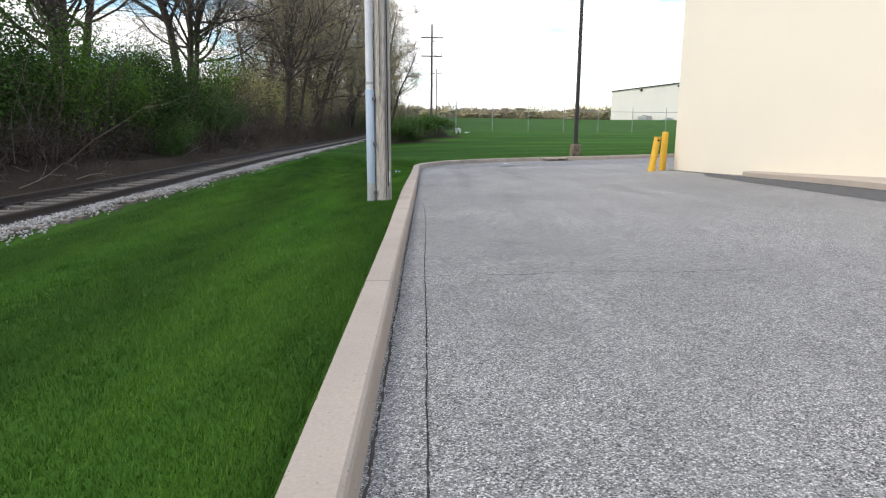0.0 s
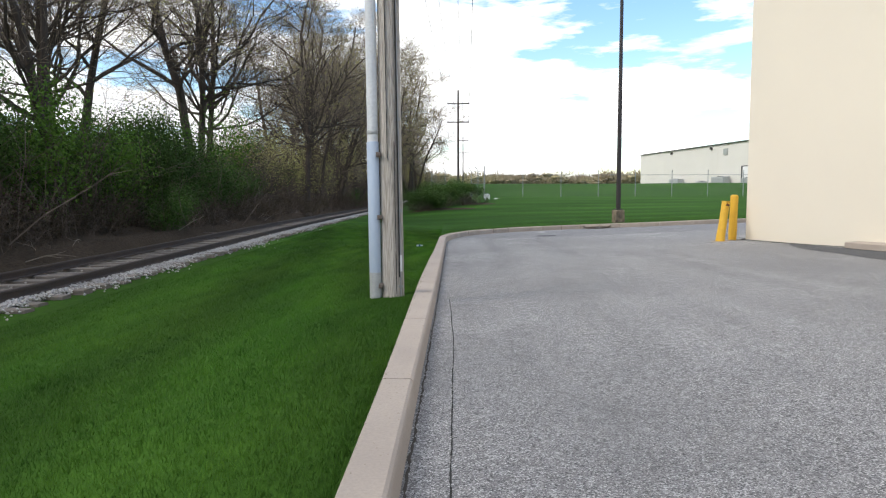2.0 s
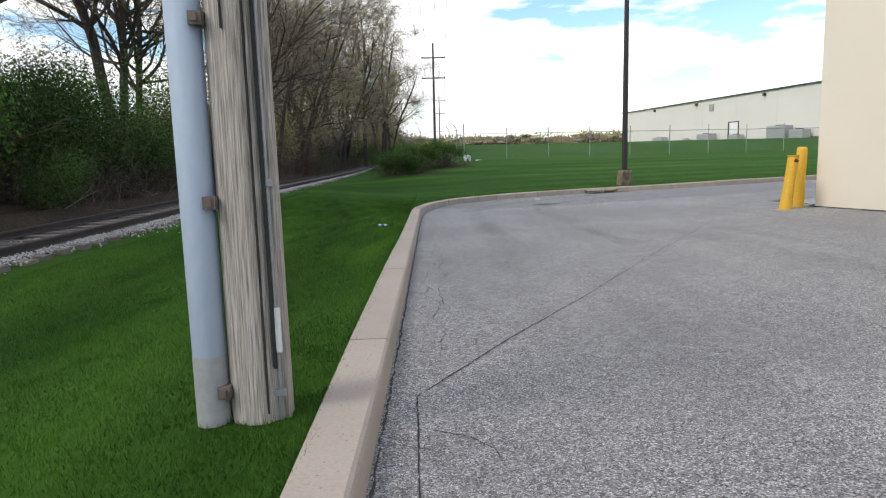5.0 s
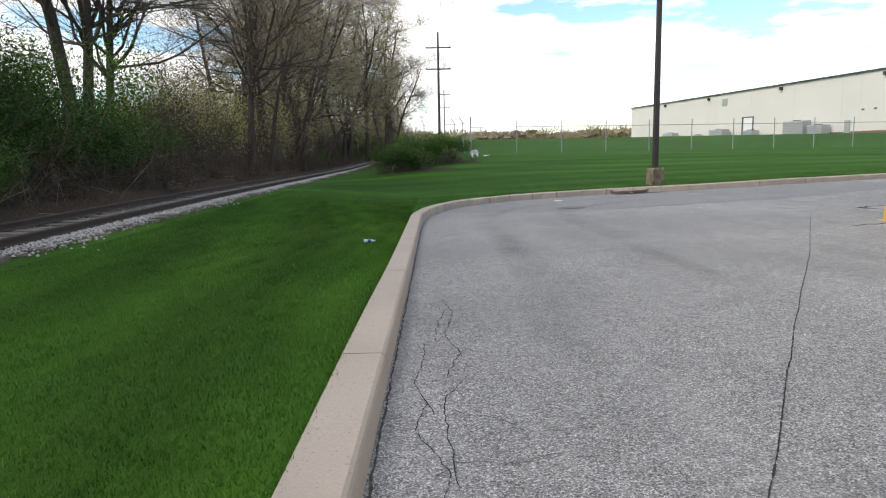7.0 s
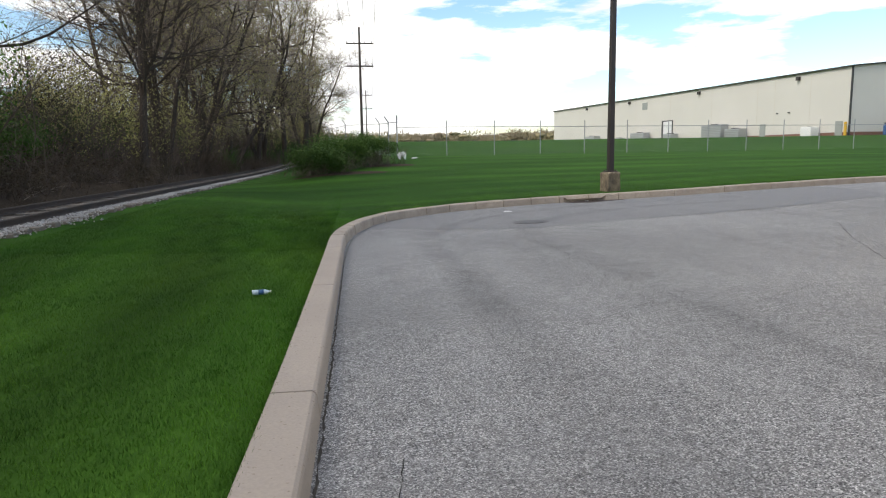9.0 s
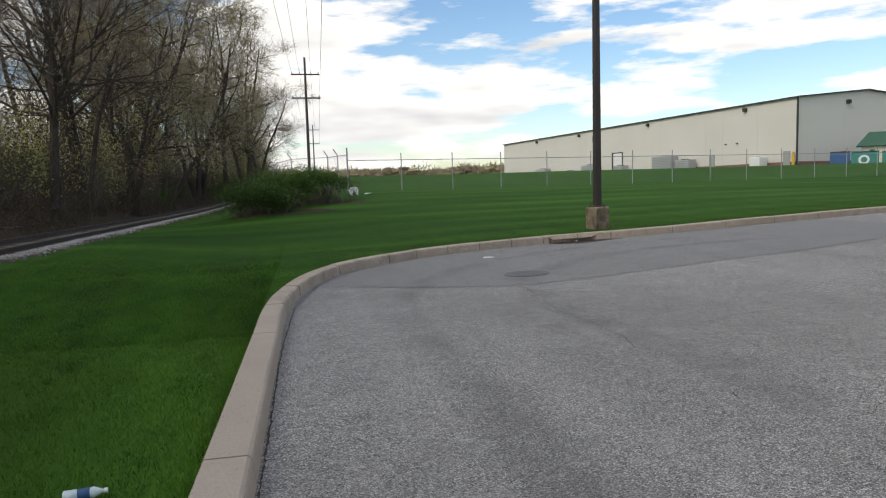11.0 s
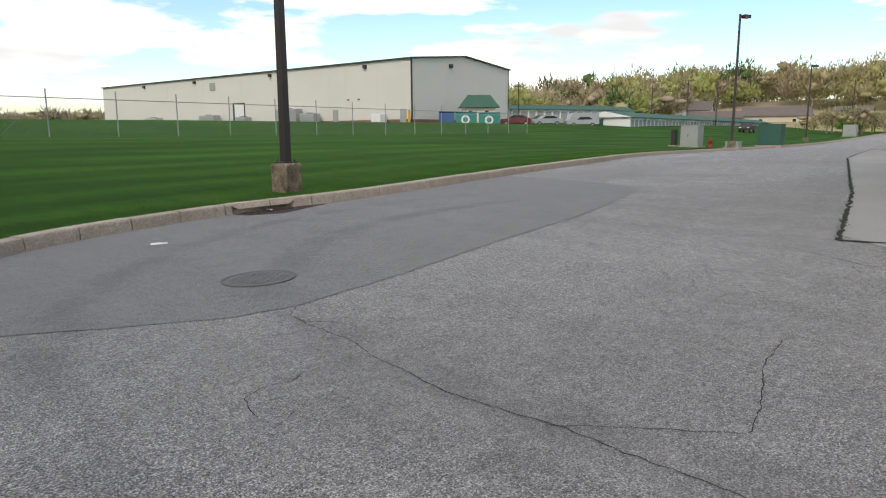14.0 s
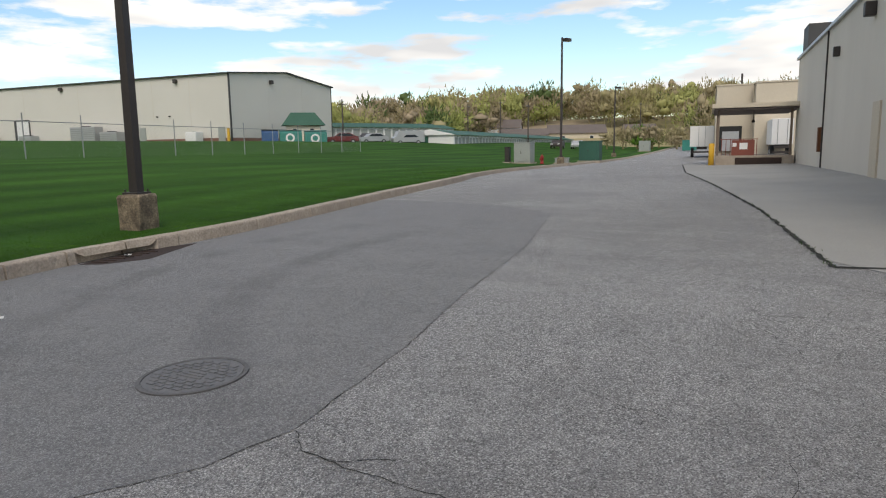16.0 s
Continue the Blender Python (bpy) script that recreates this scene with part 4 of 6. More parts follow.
def tree_meshes(seed, height, spread, forks, buds, bud_mat, detail=(6, 5, 7), twig=1.0):
    """Trunk with limbs, twigs, and buds of one tree, as three meshes."""
    rng = random.Random(seed)
    wood, tv, tf, bv, bf = Solid(), [], [], [], []

    def splinter(p, d, length, w):
        a = cross3(d, rng) * w
        k = len(tv)
        q = p + d * length + cross3(d, rng) * length * 0.12
        tv.extend([tuple(p - a), tuple(p + a), tuple(q)])
        tf.append((k, k + 1, k + 2))
        return q

    def leaf(p, r):
        a = Vector((rng.gauss(0, 1), rng.gauss(0, 1), rng.gauss(0, 1))).normalized()
        b = cross3(a, rng) * r
        k = len(bv)
        bv.extend([tuple(p - b), tuple(p + a.cross(b) * 0.9), tuple(p + b)])
        bf.append((k, k + 1, k + 2))

    def ramify(pts, ways, rad, level, length):
        count = detail[level - 1]
        for i in range(count):
            t = rng.uniform(0.12, 1.0)
            k = min(int(t * (len(pts) - 1)), len(pts) - 2)
            p = pts[k].lerp(pts[k + 1], t * (len(pts) - 1) - k)
            d = (ways[k] + cross3(ways[k], rng) * rng.uniform(0.5, 1.1)).normalized()
            ln = length * rng.uniform(0.35, 0.6)
            r = max(rad[k] * 0.42, 0.009)
            q, w, rr = limb(wood, rng, p, d, ln, r, max(r * 0.35, 0.006), 3, 4 if level == 1 else 3, 0.05, 0.3)
            if level == 1:
                ramify(q, w, rr, 2, ln)
            else:
                for _ in range(detail[2]):
                    u = rng.uniform(0.2, 1.0) * 3
                    j = min(int(u), 2)
                    o = q[j].lerp(q[j + 1], u - j)
                    e = (w[j] + cross3(w[j], rng) * rng.uniform(0.4, 1.2)).normalized()
                    end = splinter(o, e, rng.uniform(0.5, 1.4), 0.0065 * twig)
                    for _ in range(2):
                        f = (e + cross3(e, rng) * rng.uniform(0.4, 1.0)).normalized()
                        m = o.lerp(end, rng.uniform(0.3, 0.9))
                        tip = splinter(m, f, rng.uniform(0.3, 0.8), 0.0045 * twig)
                        if rng.random() < buds:
                            leaf(m.lerp(tip, rng.random()), rng.uniform(0.03, 0.075))
                            leaf(tip, rng.uniform(0.03, 0.07))
    stems = forks
    for f in range(stems):
        lean = 0.06 if stems == 1 else rng.uniform(0.12, 0.4)
        a = rng.uniform(0, 2 * math.pi)
        d = Vector((math.cos(a) * lean, math.sin(a) * lean, 1)).normalized()
        r0 = height * rng.uniform(0.0105, 0.0155) / (1 if stems == 1 else 1.2)
        h = height * rng.uniform(0.75, 0.95)
        pts, ways, rad = limb(wood, rng, Vector((rng.uniform(-0.1, 0.1) * (stems - 1), rng.uniform(-0.1, 0.1) * (stems - 1), -0.3)), d, h, r0, r0 * 0.22, 9, 8, 0.03, 0.24)
        for i in range(16 // stems + 3):
            t = rng.uniform(0.23, 1.0) ** 0.9
            k = min(int(t * 9), 8)
            p = pts[k].lerp(pts[k + 1], t * 9 - k)
            e = (ways[k] * rng.uniform(0.4, 0.9) + cross3(ways[k], rng)).normalized()
            ln = spread * (1.2 - 0.6 * t) * rng.uniform(0.6, 1.1)
            r = rad[k] * rng.uniform(0.4, 0.6)
            q, w, rr = limb(wood, rng, p, e, ln, r, r * 0.3, 6, 5, 0.07, 0.5)
            ramify(q, w, rr, 1, ln)
    out = [wood.mesh("trunk", BARK), big_mesh("twigs", tv, tf, TWIG)]
    if bf:
        out.append(big_mesh("buds", bv, bf, bud_mat))
    return out


def tree_thing(meshes, at, turn, size, label, group):
    t = thing("tree", at, label, "tree", turn, group)
    for nm, me in zip(("trunk", "branchwork", "foliage"), meshes):
        ob = part(nm, me, None, t)
        ob.scale = (size, size, size)
    return t


def build_belt():
    rng = random.Random(21)
    far_detail = (4, 4, 6)
    kinds = [tree_meshes(31, 19, 6.5, 1, 0.10, BUDS), tree_meshes(32, 18, 6.0, 2, 0.12, BUDS), tree_meshes(33, 17, 7.0, 3, 0.08, BUDS),
             tree_meshes(34, 20, 5.0, 1, 0.75, BUDS, far_detail, 1.7), tree_meshes(35, 16, 5.5, 2, 0.9, BUDS, far_detail, 1.7), tree_meshes(36, 18, 5.5, 2, 0.35, BUDS, far_detail, 1.7)]
    names = ["bare tall deciduous tree with dark bark beside the railway", "bare forked tree with dark trunks beside the railway", "leafless spreading tree with several dark stems",
             "tall tree with sparse yellow-green spring buds", "forked tree hazed with pale spring buds", "tall slender tree with few spring buds"]
    places = []
    y = -2.0
    while y < 215:
        far = smooth(55, 110, y)
        off = -5.2 - rng.random() * (5.5 + 3 * far)
        if y > 42:
            off = -3.4 - rng.random() * 6
        if y > 97:
            off = 1.0 - rng.random() * 8
        places.append((rail_x(y) + off, y))
        y += rng.uniform(3.6, 6.2) if y < 30 else rng.uniform(5.0, 7.6) if y < 58 else rng.uniform(2.8, 4.4) if y < 125 else rng.uniform(5, 8)
    for i, (x, y) in enumerate(places + [(-13.4, 38.0), (-15.6, 29.0), (-9.5, 88.0), (-8.0, 94.0), (-6.5, 101.0), (-5.5, 107.0), (rail_x(66) - 10, 66), (rail_x(75) - 9, 74), (rail_x(84) - 8, 83), (rail_x(60) - 3.5, 63), (rail_x(70) - 3.3, 71), (rail_x(85) - 3.2, 86)]):
        k = rng.choice((0, 1, 2, 0, 1, 2, 3)) if y < 56 else rng.choice((3, 4, 5, 3, 4, 5))
        size = rng.uniform(0.85, 1.1) * (1.0 if y < 110 else 0.85 - 0.4 * smooth(130, 215, y))
        tree_thing(kinds[k], (x, y, grass_z(x, y)), rng.uniform(0, 360), size, names[k], "trees along the railway")


build_belt()


# ---- undergrowth ----
def bush_meshes(seed, rx, ry, h, leaves, leaf, mat, stems=260, lobes=7, dark=None):
    """A rounded, uneven thicket: arching stems and many small leaves in several lobes."""
    rng = np.random.default_rng(seed)
    py = random.Random(seed)
    cen = np.stack([rng.uniform(-0.7, 0.7, lobes) * rx, rng.uniform(-0.7, 0.7, lobes) * ry, rng.uniform(0.25, 0.72, lobes) * h], 1)
    rad = rng.uniform(0.28, 0.5, lobes)
    pick = rng.integers(0, lobes, leaves)
    d = rng.normal(0, 1, (leaves, 3))
    d /= np.linalg.norm(d, axis=1)[:, None]
    rr = rng.random(leaves) ** 0.4 * rng.uniform(0.75, 1.15, leaves)
    p = cen[pick] + d * (rr * rad[pick])[:, None] * np.array([rx, ry, h * 0.85])
    p[:, 2] = np.abs(p[:, 2])
    out = d + rng.normal(0, 0.55, (leaves, 3))
    a = np.cross(out, rng.normal(0, 1, (leaves, 3)))
    a /= np.linalg.norm(a, axis=1)[:, None]
    b = np.cross(a, out)
    b /= np.linalg.norm(b, axis=1)[:, None] + 1e-9
    s = rng.uniform(0.6, 1.3, (leaves, 1)) * leaf
    v = np.stack([p - a * s, p + b * s * 0.9, p + a * s], 1).reshape(-1, 3)
    out = [big_mesh("leaves", v, np.arange(3 * leaves).reshape(-1, 3), mat)]
    tv, tf = [], []
    for _ in range(stems):
        x, y = py.gauss(0, 0.4) * rx, py.gauss(0, 0.4) * ry
        q = Vector((x, y, -0.05))
        e = Vector((py.gauss(0, 0.35), py.gauss(0, 0.35), 1)).normalized()
        ln = h * py.uniform(0.5, 1.15)
        for k in range(4):
            o = q + e * ln / 4
            w = cross3(e, py) * 0.012 * (1 - k / 5)
            i = len(tv)
            tv += [tuple(q - w), tuple(q + w), tuple(o + w * 0.7), tuple(o - w * 0.7)]
            tf.append((i, i + 1, i + 2, i + 3))
            for _ in range(2):
                g = (e + cross3(e, py) * py.uniform(0.4, 1.2)).normalized()
                m = q.lerp(o, py.random())
                w2 = cross3(g, py) * 0.006
                t2 = m + g * py.uniform(0.2, 0.6)
                i = len(tv)
                tv += [tuple(m - w2), tuple(m + w2), tuple(t2 + w2 * 0.2), tuple(t2 - w2 * 0.2)]
                tf.append((i, i + 1, i + 2, i + 3))
            q = o
            e = (e + Vector((py.gauss(0, 0.25), py.gauss(0, 0.25), -0.12))).normalized()
    out.append(big_mesh("stems", tv, tf, THICKET_WOOD))
    return out


def bush_thing(meshes, at, turn, size, label, group=""):
    t = thing("bush", at, label, "bush", turn, group)
    for nm, me in zip(("foliage", "thicket_wood"), meshes):
        ob = part(nm, me, None, t)
        ob.scale = size
        ob["kind"] = "stuff"
    return t


def build_undergrowth():
    rng = random.Random(77)
    brown = [bush_meshes(51 + k, 2.2, 2.2, 2.6, 3000, 0.05, BRAMBLE, 80, 9) for k in range(3)]
    green = [bush_meshes(61 + k, 2.3, 2.3, 3.4, 3000, 0.065, BUSH_LEAVES, 50, 9) for k in range(2)]
    dense = [bush_meshes(65 + k, 2.3, 2.3, 3.4, 9500, 0.046, BUSH_LEAVES, 60, 12) for k in range(2)]
    fresh = bush_meshes(71, 2.2, 2.2, 3.4, 9000, 0.043, LEAVES, 80, 10)
    sapling = [bush_meshes(81 + k, 1.9, 1.9, 5.6, 1700, 0.055, BUDS if k else BRAMBLE, 85, 10) for k in range(2)]
    g = "undergrowth on the railway bank"
    for i in range(66):
        yy = 44 + 100 * (i / 66) ** 1.2 + rng.uniform(-1, 1)
        x = rail_x(yy) - rng.uniform(4.0, 9.0) + 5.0 * smooth(92, 104, yy)
        s = rng.uniform(0.7, 1.1) * (1 + 0.35 * smooth(38, 60, yy))
        bush_thing(sapling[rng.random() < 0.45], (x, yy, grass_z(x, yy) - 0.05), rng.uniform(0, 360), (s, s, s), "tall thicket of thin budding saplings", g)
    for i in range(12):
        yy = 8 + 2.4 * i
        x = rail_x(yy) - rng.uniform(5.4, 7.4)
        s = rng.uniform(0.85, 1.05)
        bush_thing(rng.choice(dense), (x, yy, grass_z(x, yy) - 0.05), rng.uniform(0, 360), (s * 1.2, s * 1.2, s), "dense dark green thicket below the trees", g)
    y = -3.0
    while y < 190:
        for row, off in enumerate((-4.0, -6.6, -9.5)):
            x = rail_x(y) + off + rng.uniform(-0.8, 0.8) - (0.5 if y < 20 else 0) + 1.2 * smooth(55, 75, y) + 3.5 * smooth(92, 104, y)
            yy = y + rng.uniform(-1, 1)
            s = (0.62, 0.9, 1.15)[row] * rng.uniform(0.8, 1.2) * (1.0 if y < 90 else 1.3)
            k = rng.random()
            at, turn, size = (x, yy, grass_z(x, yy) - 0.05), rng.uniform(0, 360), (s * 1.1, s * 1.1, s * rng.uniform(0.8, 1.1))
            if (row == 0 and k < 0.8) or k < (0.22 if yy < 28 else 0.4):
                bush_thing(rng.choice(brown), at, turn, size, "brown tangled bramble thicket on the bank", g)
            elif k < 0.94 or yy > 30:
                bush_thing(rng.choice(dense if yy < 34 else green), at, turn, size, "dense dark green thicket below the trees", g)
            else:
                bush_thing(fresh, at, turn, size, "bright green shrub in fresh spring leaf", g)
        y += 2.6 if y < 70 else 5.5
    for x, yy, s in ((-13.2, 13.0, 1.35), (-11.6, 28.2, 1.15), (-13.0, 17.8, 1.4), (-13.6, 33.6, 1.35)):
        bush_thing(rng.choice(dense), (x, yy, grass_z(x, yy)), yy * 40, (s, s, s * 1.05), "dense dark green thicket below the trees", g)
    for x, yy, s in ((-12.2, 22.6, 1.3), (-12.7, 37.2, 1.6)):
        bush_thing(fresh, (x, yy, grass_z(x, yy)), yy * 40, (s, s, s * 1.05), "bright green shrub in fresh spring leaf", g)


build_undergrowth()


def build_fallen_branches():
    rng = random.Random(58)
    for _ in range(26):
        y = rng.uniform(9, 46)
        x = rail_x(y) - rng.uniform(2.3, 4.4)
        z = grass_z(x, y) + rng.uniform(0.1, 0.4)
        a, ln = rng.uniform(0, 6.28), rng.uniform(0.4, 1.3)
        s = Solid()
        d = Vector((math.cos(a), math.sin(a), rng.uniform(0.05, 0.55))).normalized()
        pts, ways, rad = limb(s, rng, Vector((x, y, z)), d, ln, rng.uniform(0.008, 0.017), 0.004, 5, 5, -0.03, 0.22)
        for k in (2, 3):
            limb(s, rng, pts[k], (ways[k] + cross3(ways[k], rng) * 0.8).normalized(), ln * 0.35, rad[k] * 0.6, 0.004, 3, 4, 0.0, 0.3)
        tagged(new("fallen_branch", s.mesh("fallen_branch", DRY_WOOD)), "bare pale fallen branch on the leaf litter", "branch", "fallen branches on the bank")


DRY_WOOD = material("dry_wood", (0.26, 0.22, 0.18), 0.95, second=(0.22, 0.18, 0.15), scales=(3, 30), spec=0.1)
build_fallen_branches()


def build_fence_bush():
    b = bush_meshes(91, 2.5, 1.8, 2.0, 14000, 0.05, SHRUB, 160, 16)
    c = bush_meshes(92, 2.1, 1.6, 2.0, 11000, 0.05, SHRUB, 140, 13)
    for me, x, y, sz in ((b, -2.2, 48.4, (1.0, 1.0, 0.74)), (c, 0.85, 50.8, (0.9, 1.0, 0.86)), (c, -0.6, 49.7, (0.85, 0.9, 0.84))):
        t = bush_thing(me, (x, y, grass_z(x, y) - 0.05), 20 * x, sz, "spreading dark green shrub at the lawn's edge", "shrubs by the fence corner")
        t.children[1].scale = (sz[0] * 0.9, sz[1] * 0.9, sz[2] * 0.66)


build_fence_bush()


def build_bare_soil():
    """Bare earth below the shrubs by the fence corner."""
    for cx, cy, rx, ry in ((-0.9, 47.4, 2.6, 0.7), (1.6, 50.2, 1.6, 0.6)):
        s = Solid()
        rng = random.Random(int(cy))
        rings = [(0, 1)] + [(r, 18) for r in (0.35, 0.7, 1.0)]
        s.v.append((cx, cy, grass_z(cx, cy) + 0.03))
        for r, n in rings[1:]:
            for j in range(n):
                a, q = 2 * math.pi * j / n, r * rng.uniform(0.85, 1.1)
                x, y = cx + rx * q * math.cos(a), cy + ry * q * math.sin(a)
                s.v.append((x, y, grass_z(x, y) + (0.03 if r < 1 else -0.02)))
        s.f = [(0, 1 + j, 1 + (j + 1) % 18) for j in range(18)]
        for k in range(2):
            s.f += [(1 + 18 * k + j, 1 + 18 * k + (j + 1) % 18, 19 + 18 * k + (j + 1) % 18, 19 + 18 * k + j) for j in range(18)]
        tagged(new("soil", s.mesh("soil", LEAF_FLOOR)), "bare brown soil below the shrubs", "soil", kind="structure")


build_bare_soil()


# ---- marks in the asphalt ----
ROAD = bpy.data.objects["road"]
GRIME = material("gutter_grit", (0.09, 0.08, 0.07), 1.0, second=(0.05, 0.045, 0.04), scales=(6, 50), spec=0.1)


def ribbon(points, width, seed, jitter=0.02, step=0.12, lift=0.004, smoothing=2, thin=0.1):
    """A thin ragged strip that follows the lot's surface."""
    rng = random.Random(seed)
    pts, out = [Vector(p) for p in points], []
    for a, b in zip(pts, pts[1:]):
        n = max(1, int((b - a).length / step))
        d = (b - a).normalized()
        for i in range(n):
            out.append(a.lerp(b, i / n) + Vector((-d.y, d.x)) * rng.gauss(0, jitter))
    out.append(pts[-1])
    for _ in range(smoothing):
        out = [out[0]] + [(a + b * 2 + c) / 4 for a, b, c in zip(out, out[1:], out[2:])] + [out[-1]]
    s = Solid()
    for i, p in enumerate(out):
        d = (out[min(i + 1, len(out) - 1)] - out[max(i - 1, 0)]).normalized()
        w = width * (rng.uniform(0.5, 1.15) if rng.random() > thin * 0.5 else 0.18) / 2
        for q in (p + Vector((-d.y, d.x)) * w, p - Vector((-d.y, d.x)) * w):
            s.v.append((q.x, q.y, lot_z(q.x, q.y) + lift))
    s.f = [(2 * i, 2 * i + 1, 2 * i + 3, 2 * i + 2) for i in range(len(out) - 1)]
    return s


def crack(points, width, seed, jitter=0.02):
    rng = random.Random(seed + 500)
    way = [Vector(points[0])]
    for a, b in zip(points, points[1:]):        # long bends first, then the ragged edge
        a, b = Vector(a), Vector(b)
        d = (b - a).normalized()
        n = max(1, int((b - a).length / 0.3))
        way += [a.lerp(b, i / n) + Vector((-d.y, d.x)) * rng.gauss(0, jitter * 0.8) * (i < n) for i in range(1, n + 1)]
    part("crack", ribbon(way, width * 0.48, seed, min(0.008, jitter * 0.5), 0.03, 0.004, 1, 0.16), CRACK, ROAD)


def kerb_edge(x):
    return float(np.interp(x, [e[0] for e in EDGE], [e[1] for e in EDGE]))

crack([(6.9, 22.75), (7.2, 22.9), (7.35, 22.8), (7.6, 23.0)], 0.16, 33, 0.03)
crack([(6.7, 23.3), (7.4, 23.45), (8.2, 23.95)], 0.05, 34, 0.02)


def build_patch():
    front = [(0.12, 30.25), (1.87, 28.95), (2.65, 28.45), (3.2, 28.33), (4.5, 28.56), (6.65, 29.1), (9.2, 29.6), (12.9, 30.72), (14.3, 32.5), (15.2, 35.5)]
    xs = np.linspace(0.12, 15.2, 60)
    cols = []
    for x in xs:
        y0 = float(np.interp(x, [p[0] for p in front], [p[1] for p in front])) + 0.015 * math.sin(x * 9)
        y1 = max(y0 + 0.02, kerb_edge(x) - 0.03)
        cols.append([(x, y0 + (y1 - y0) * j / 14) for j in range(15)])
    ob = sheet("asphalt_patch", cols, lambda x, y: lot_z(x, y) + 0.005, PATCH)
    ob.parent = ROAD
    ob["label"] = "smoother dark asphalt repair along the kerb"
    for k in range(len(front) - 1):
        a, b = Vector(front[k]), Vector(front[k + 1])
        crack([tuple(a.lerp(b, 0.02)), tuple(a.lerp(b, 0.42))], 0.016, 5 + k, 0.02)
        crack([tuple(a.lerp(b, 0.5)), tuple(a.lerp(b, 0.9))], 0.010, 70 + k, 0.02)


build_patch()
crack([(-0.21, -2), (-0.21, 3.1), (-0.22, 6), (-0.20, 9), (-0.235, 11.3), (-0.25, 11.7)], 0.02, 6, 0.003)
crack([(-0.41, 4.87), (-0.21, 4.89), (0.2, 4.96), (0.61, 4.86), (1.0, 4.97), (1.3, 4.95), (1.9, 4.8), (2.6, 4.85)], 0.024, 7, 0.014)
crack([(0.62, 4.86), (0.66, 5.05), (0.95, 5.3), (1.0, 5.4)], 0.01, 8)
crack([(0.0, 2.6), (0.3, 2.62)], 0.012, 9)
crack([(-0.25, 11.7), (0.4, 12.85), (1.24, 14.2), (2.5, 16.4), (4.48, 19.75), (7.1, 24.4), (8.4, 26.4)], 0.02, 10, 0.004)
for k, (x, y) in enumerate(((-0.14, 14.2), (-0.02, 14.6), (-0.16, 15.4), (0.0, 16.0), (-0.12, 16.8), (0.02, 17.3))):
    rr = random.Random(40 + k)
    crack([(x + rr.uniform(-0.08, 0.08), y - 0.5), (x + rr.uniform(-0.1, 0.1), y), (x + rr.uniform(-0.1, 0.1), y + 0.5), (x + rr.uniform(-0.1, 0.1), y + 0.9)], 0.012, 50 + k, 0.025)
    crack([(x, y), (x + 0.12, y + 0.1)], 0.01, 60 + k)
crack([(3.2, 28.3), (3.03, 28.12), (2.98, 27.8), (2.97, 27.49), (2.83, 26.75), (2.72, 26.0), (2.78, 25.2), (2.74, 24.4), (2.6, 23.9)], 0.015, 11, 0.03)
crack([(3.03, 28.12), (3.0, 27.9), (3.15, 27.6)], 0.016, 12, 0.02)
crack([(2.74, 25.3), (3.29, 24.55), (4.3, 24.88), (4.85, 24.95)], 0.015, 13, 0.03)
crack([(2.0, 29.9), (1.95, 29.4), (1.9, 29.1)], 0.016, 14)
crack([(2.62, 29.75), (2.58, 29.55), (2.66, 29.35)], 0.02, 15)
crack([(-0.1, 12.6), (-0.05, 13.2), (-0.16, 13.6), (-0.08, 14.0)], 0.014, 16, 0.03)
crack([(9.2, 29.6), (8.1, 27.6), (7.6, 26.4)], 0.012, 17, 0.04)
crack([(14.3, 32.5), (12.9, 33.6), (11.5, 34.2)], 0.012, 18, 0.03)
crack([(1.5, 20.3), (2.4, 21.0), (3.2, 20.7), (4.6, 21.6)], 0.012, 19, 0.04)

part("gutter_dirt", ribbon([(-0.415, -5), (-0.415, 6), (-0.395, 13), (-0.385, 25.5), (-0.30, 28.1), (0.07, 30.5), (0.9, 32.4)], 0.016, 31, 0.006, 0.03, 0.005, 2, 0.5), GRIME, ROAD, "dark grit along the kerb")


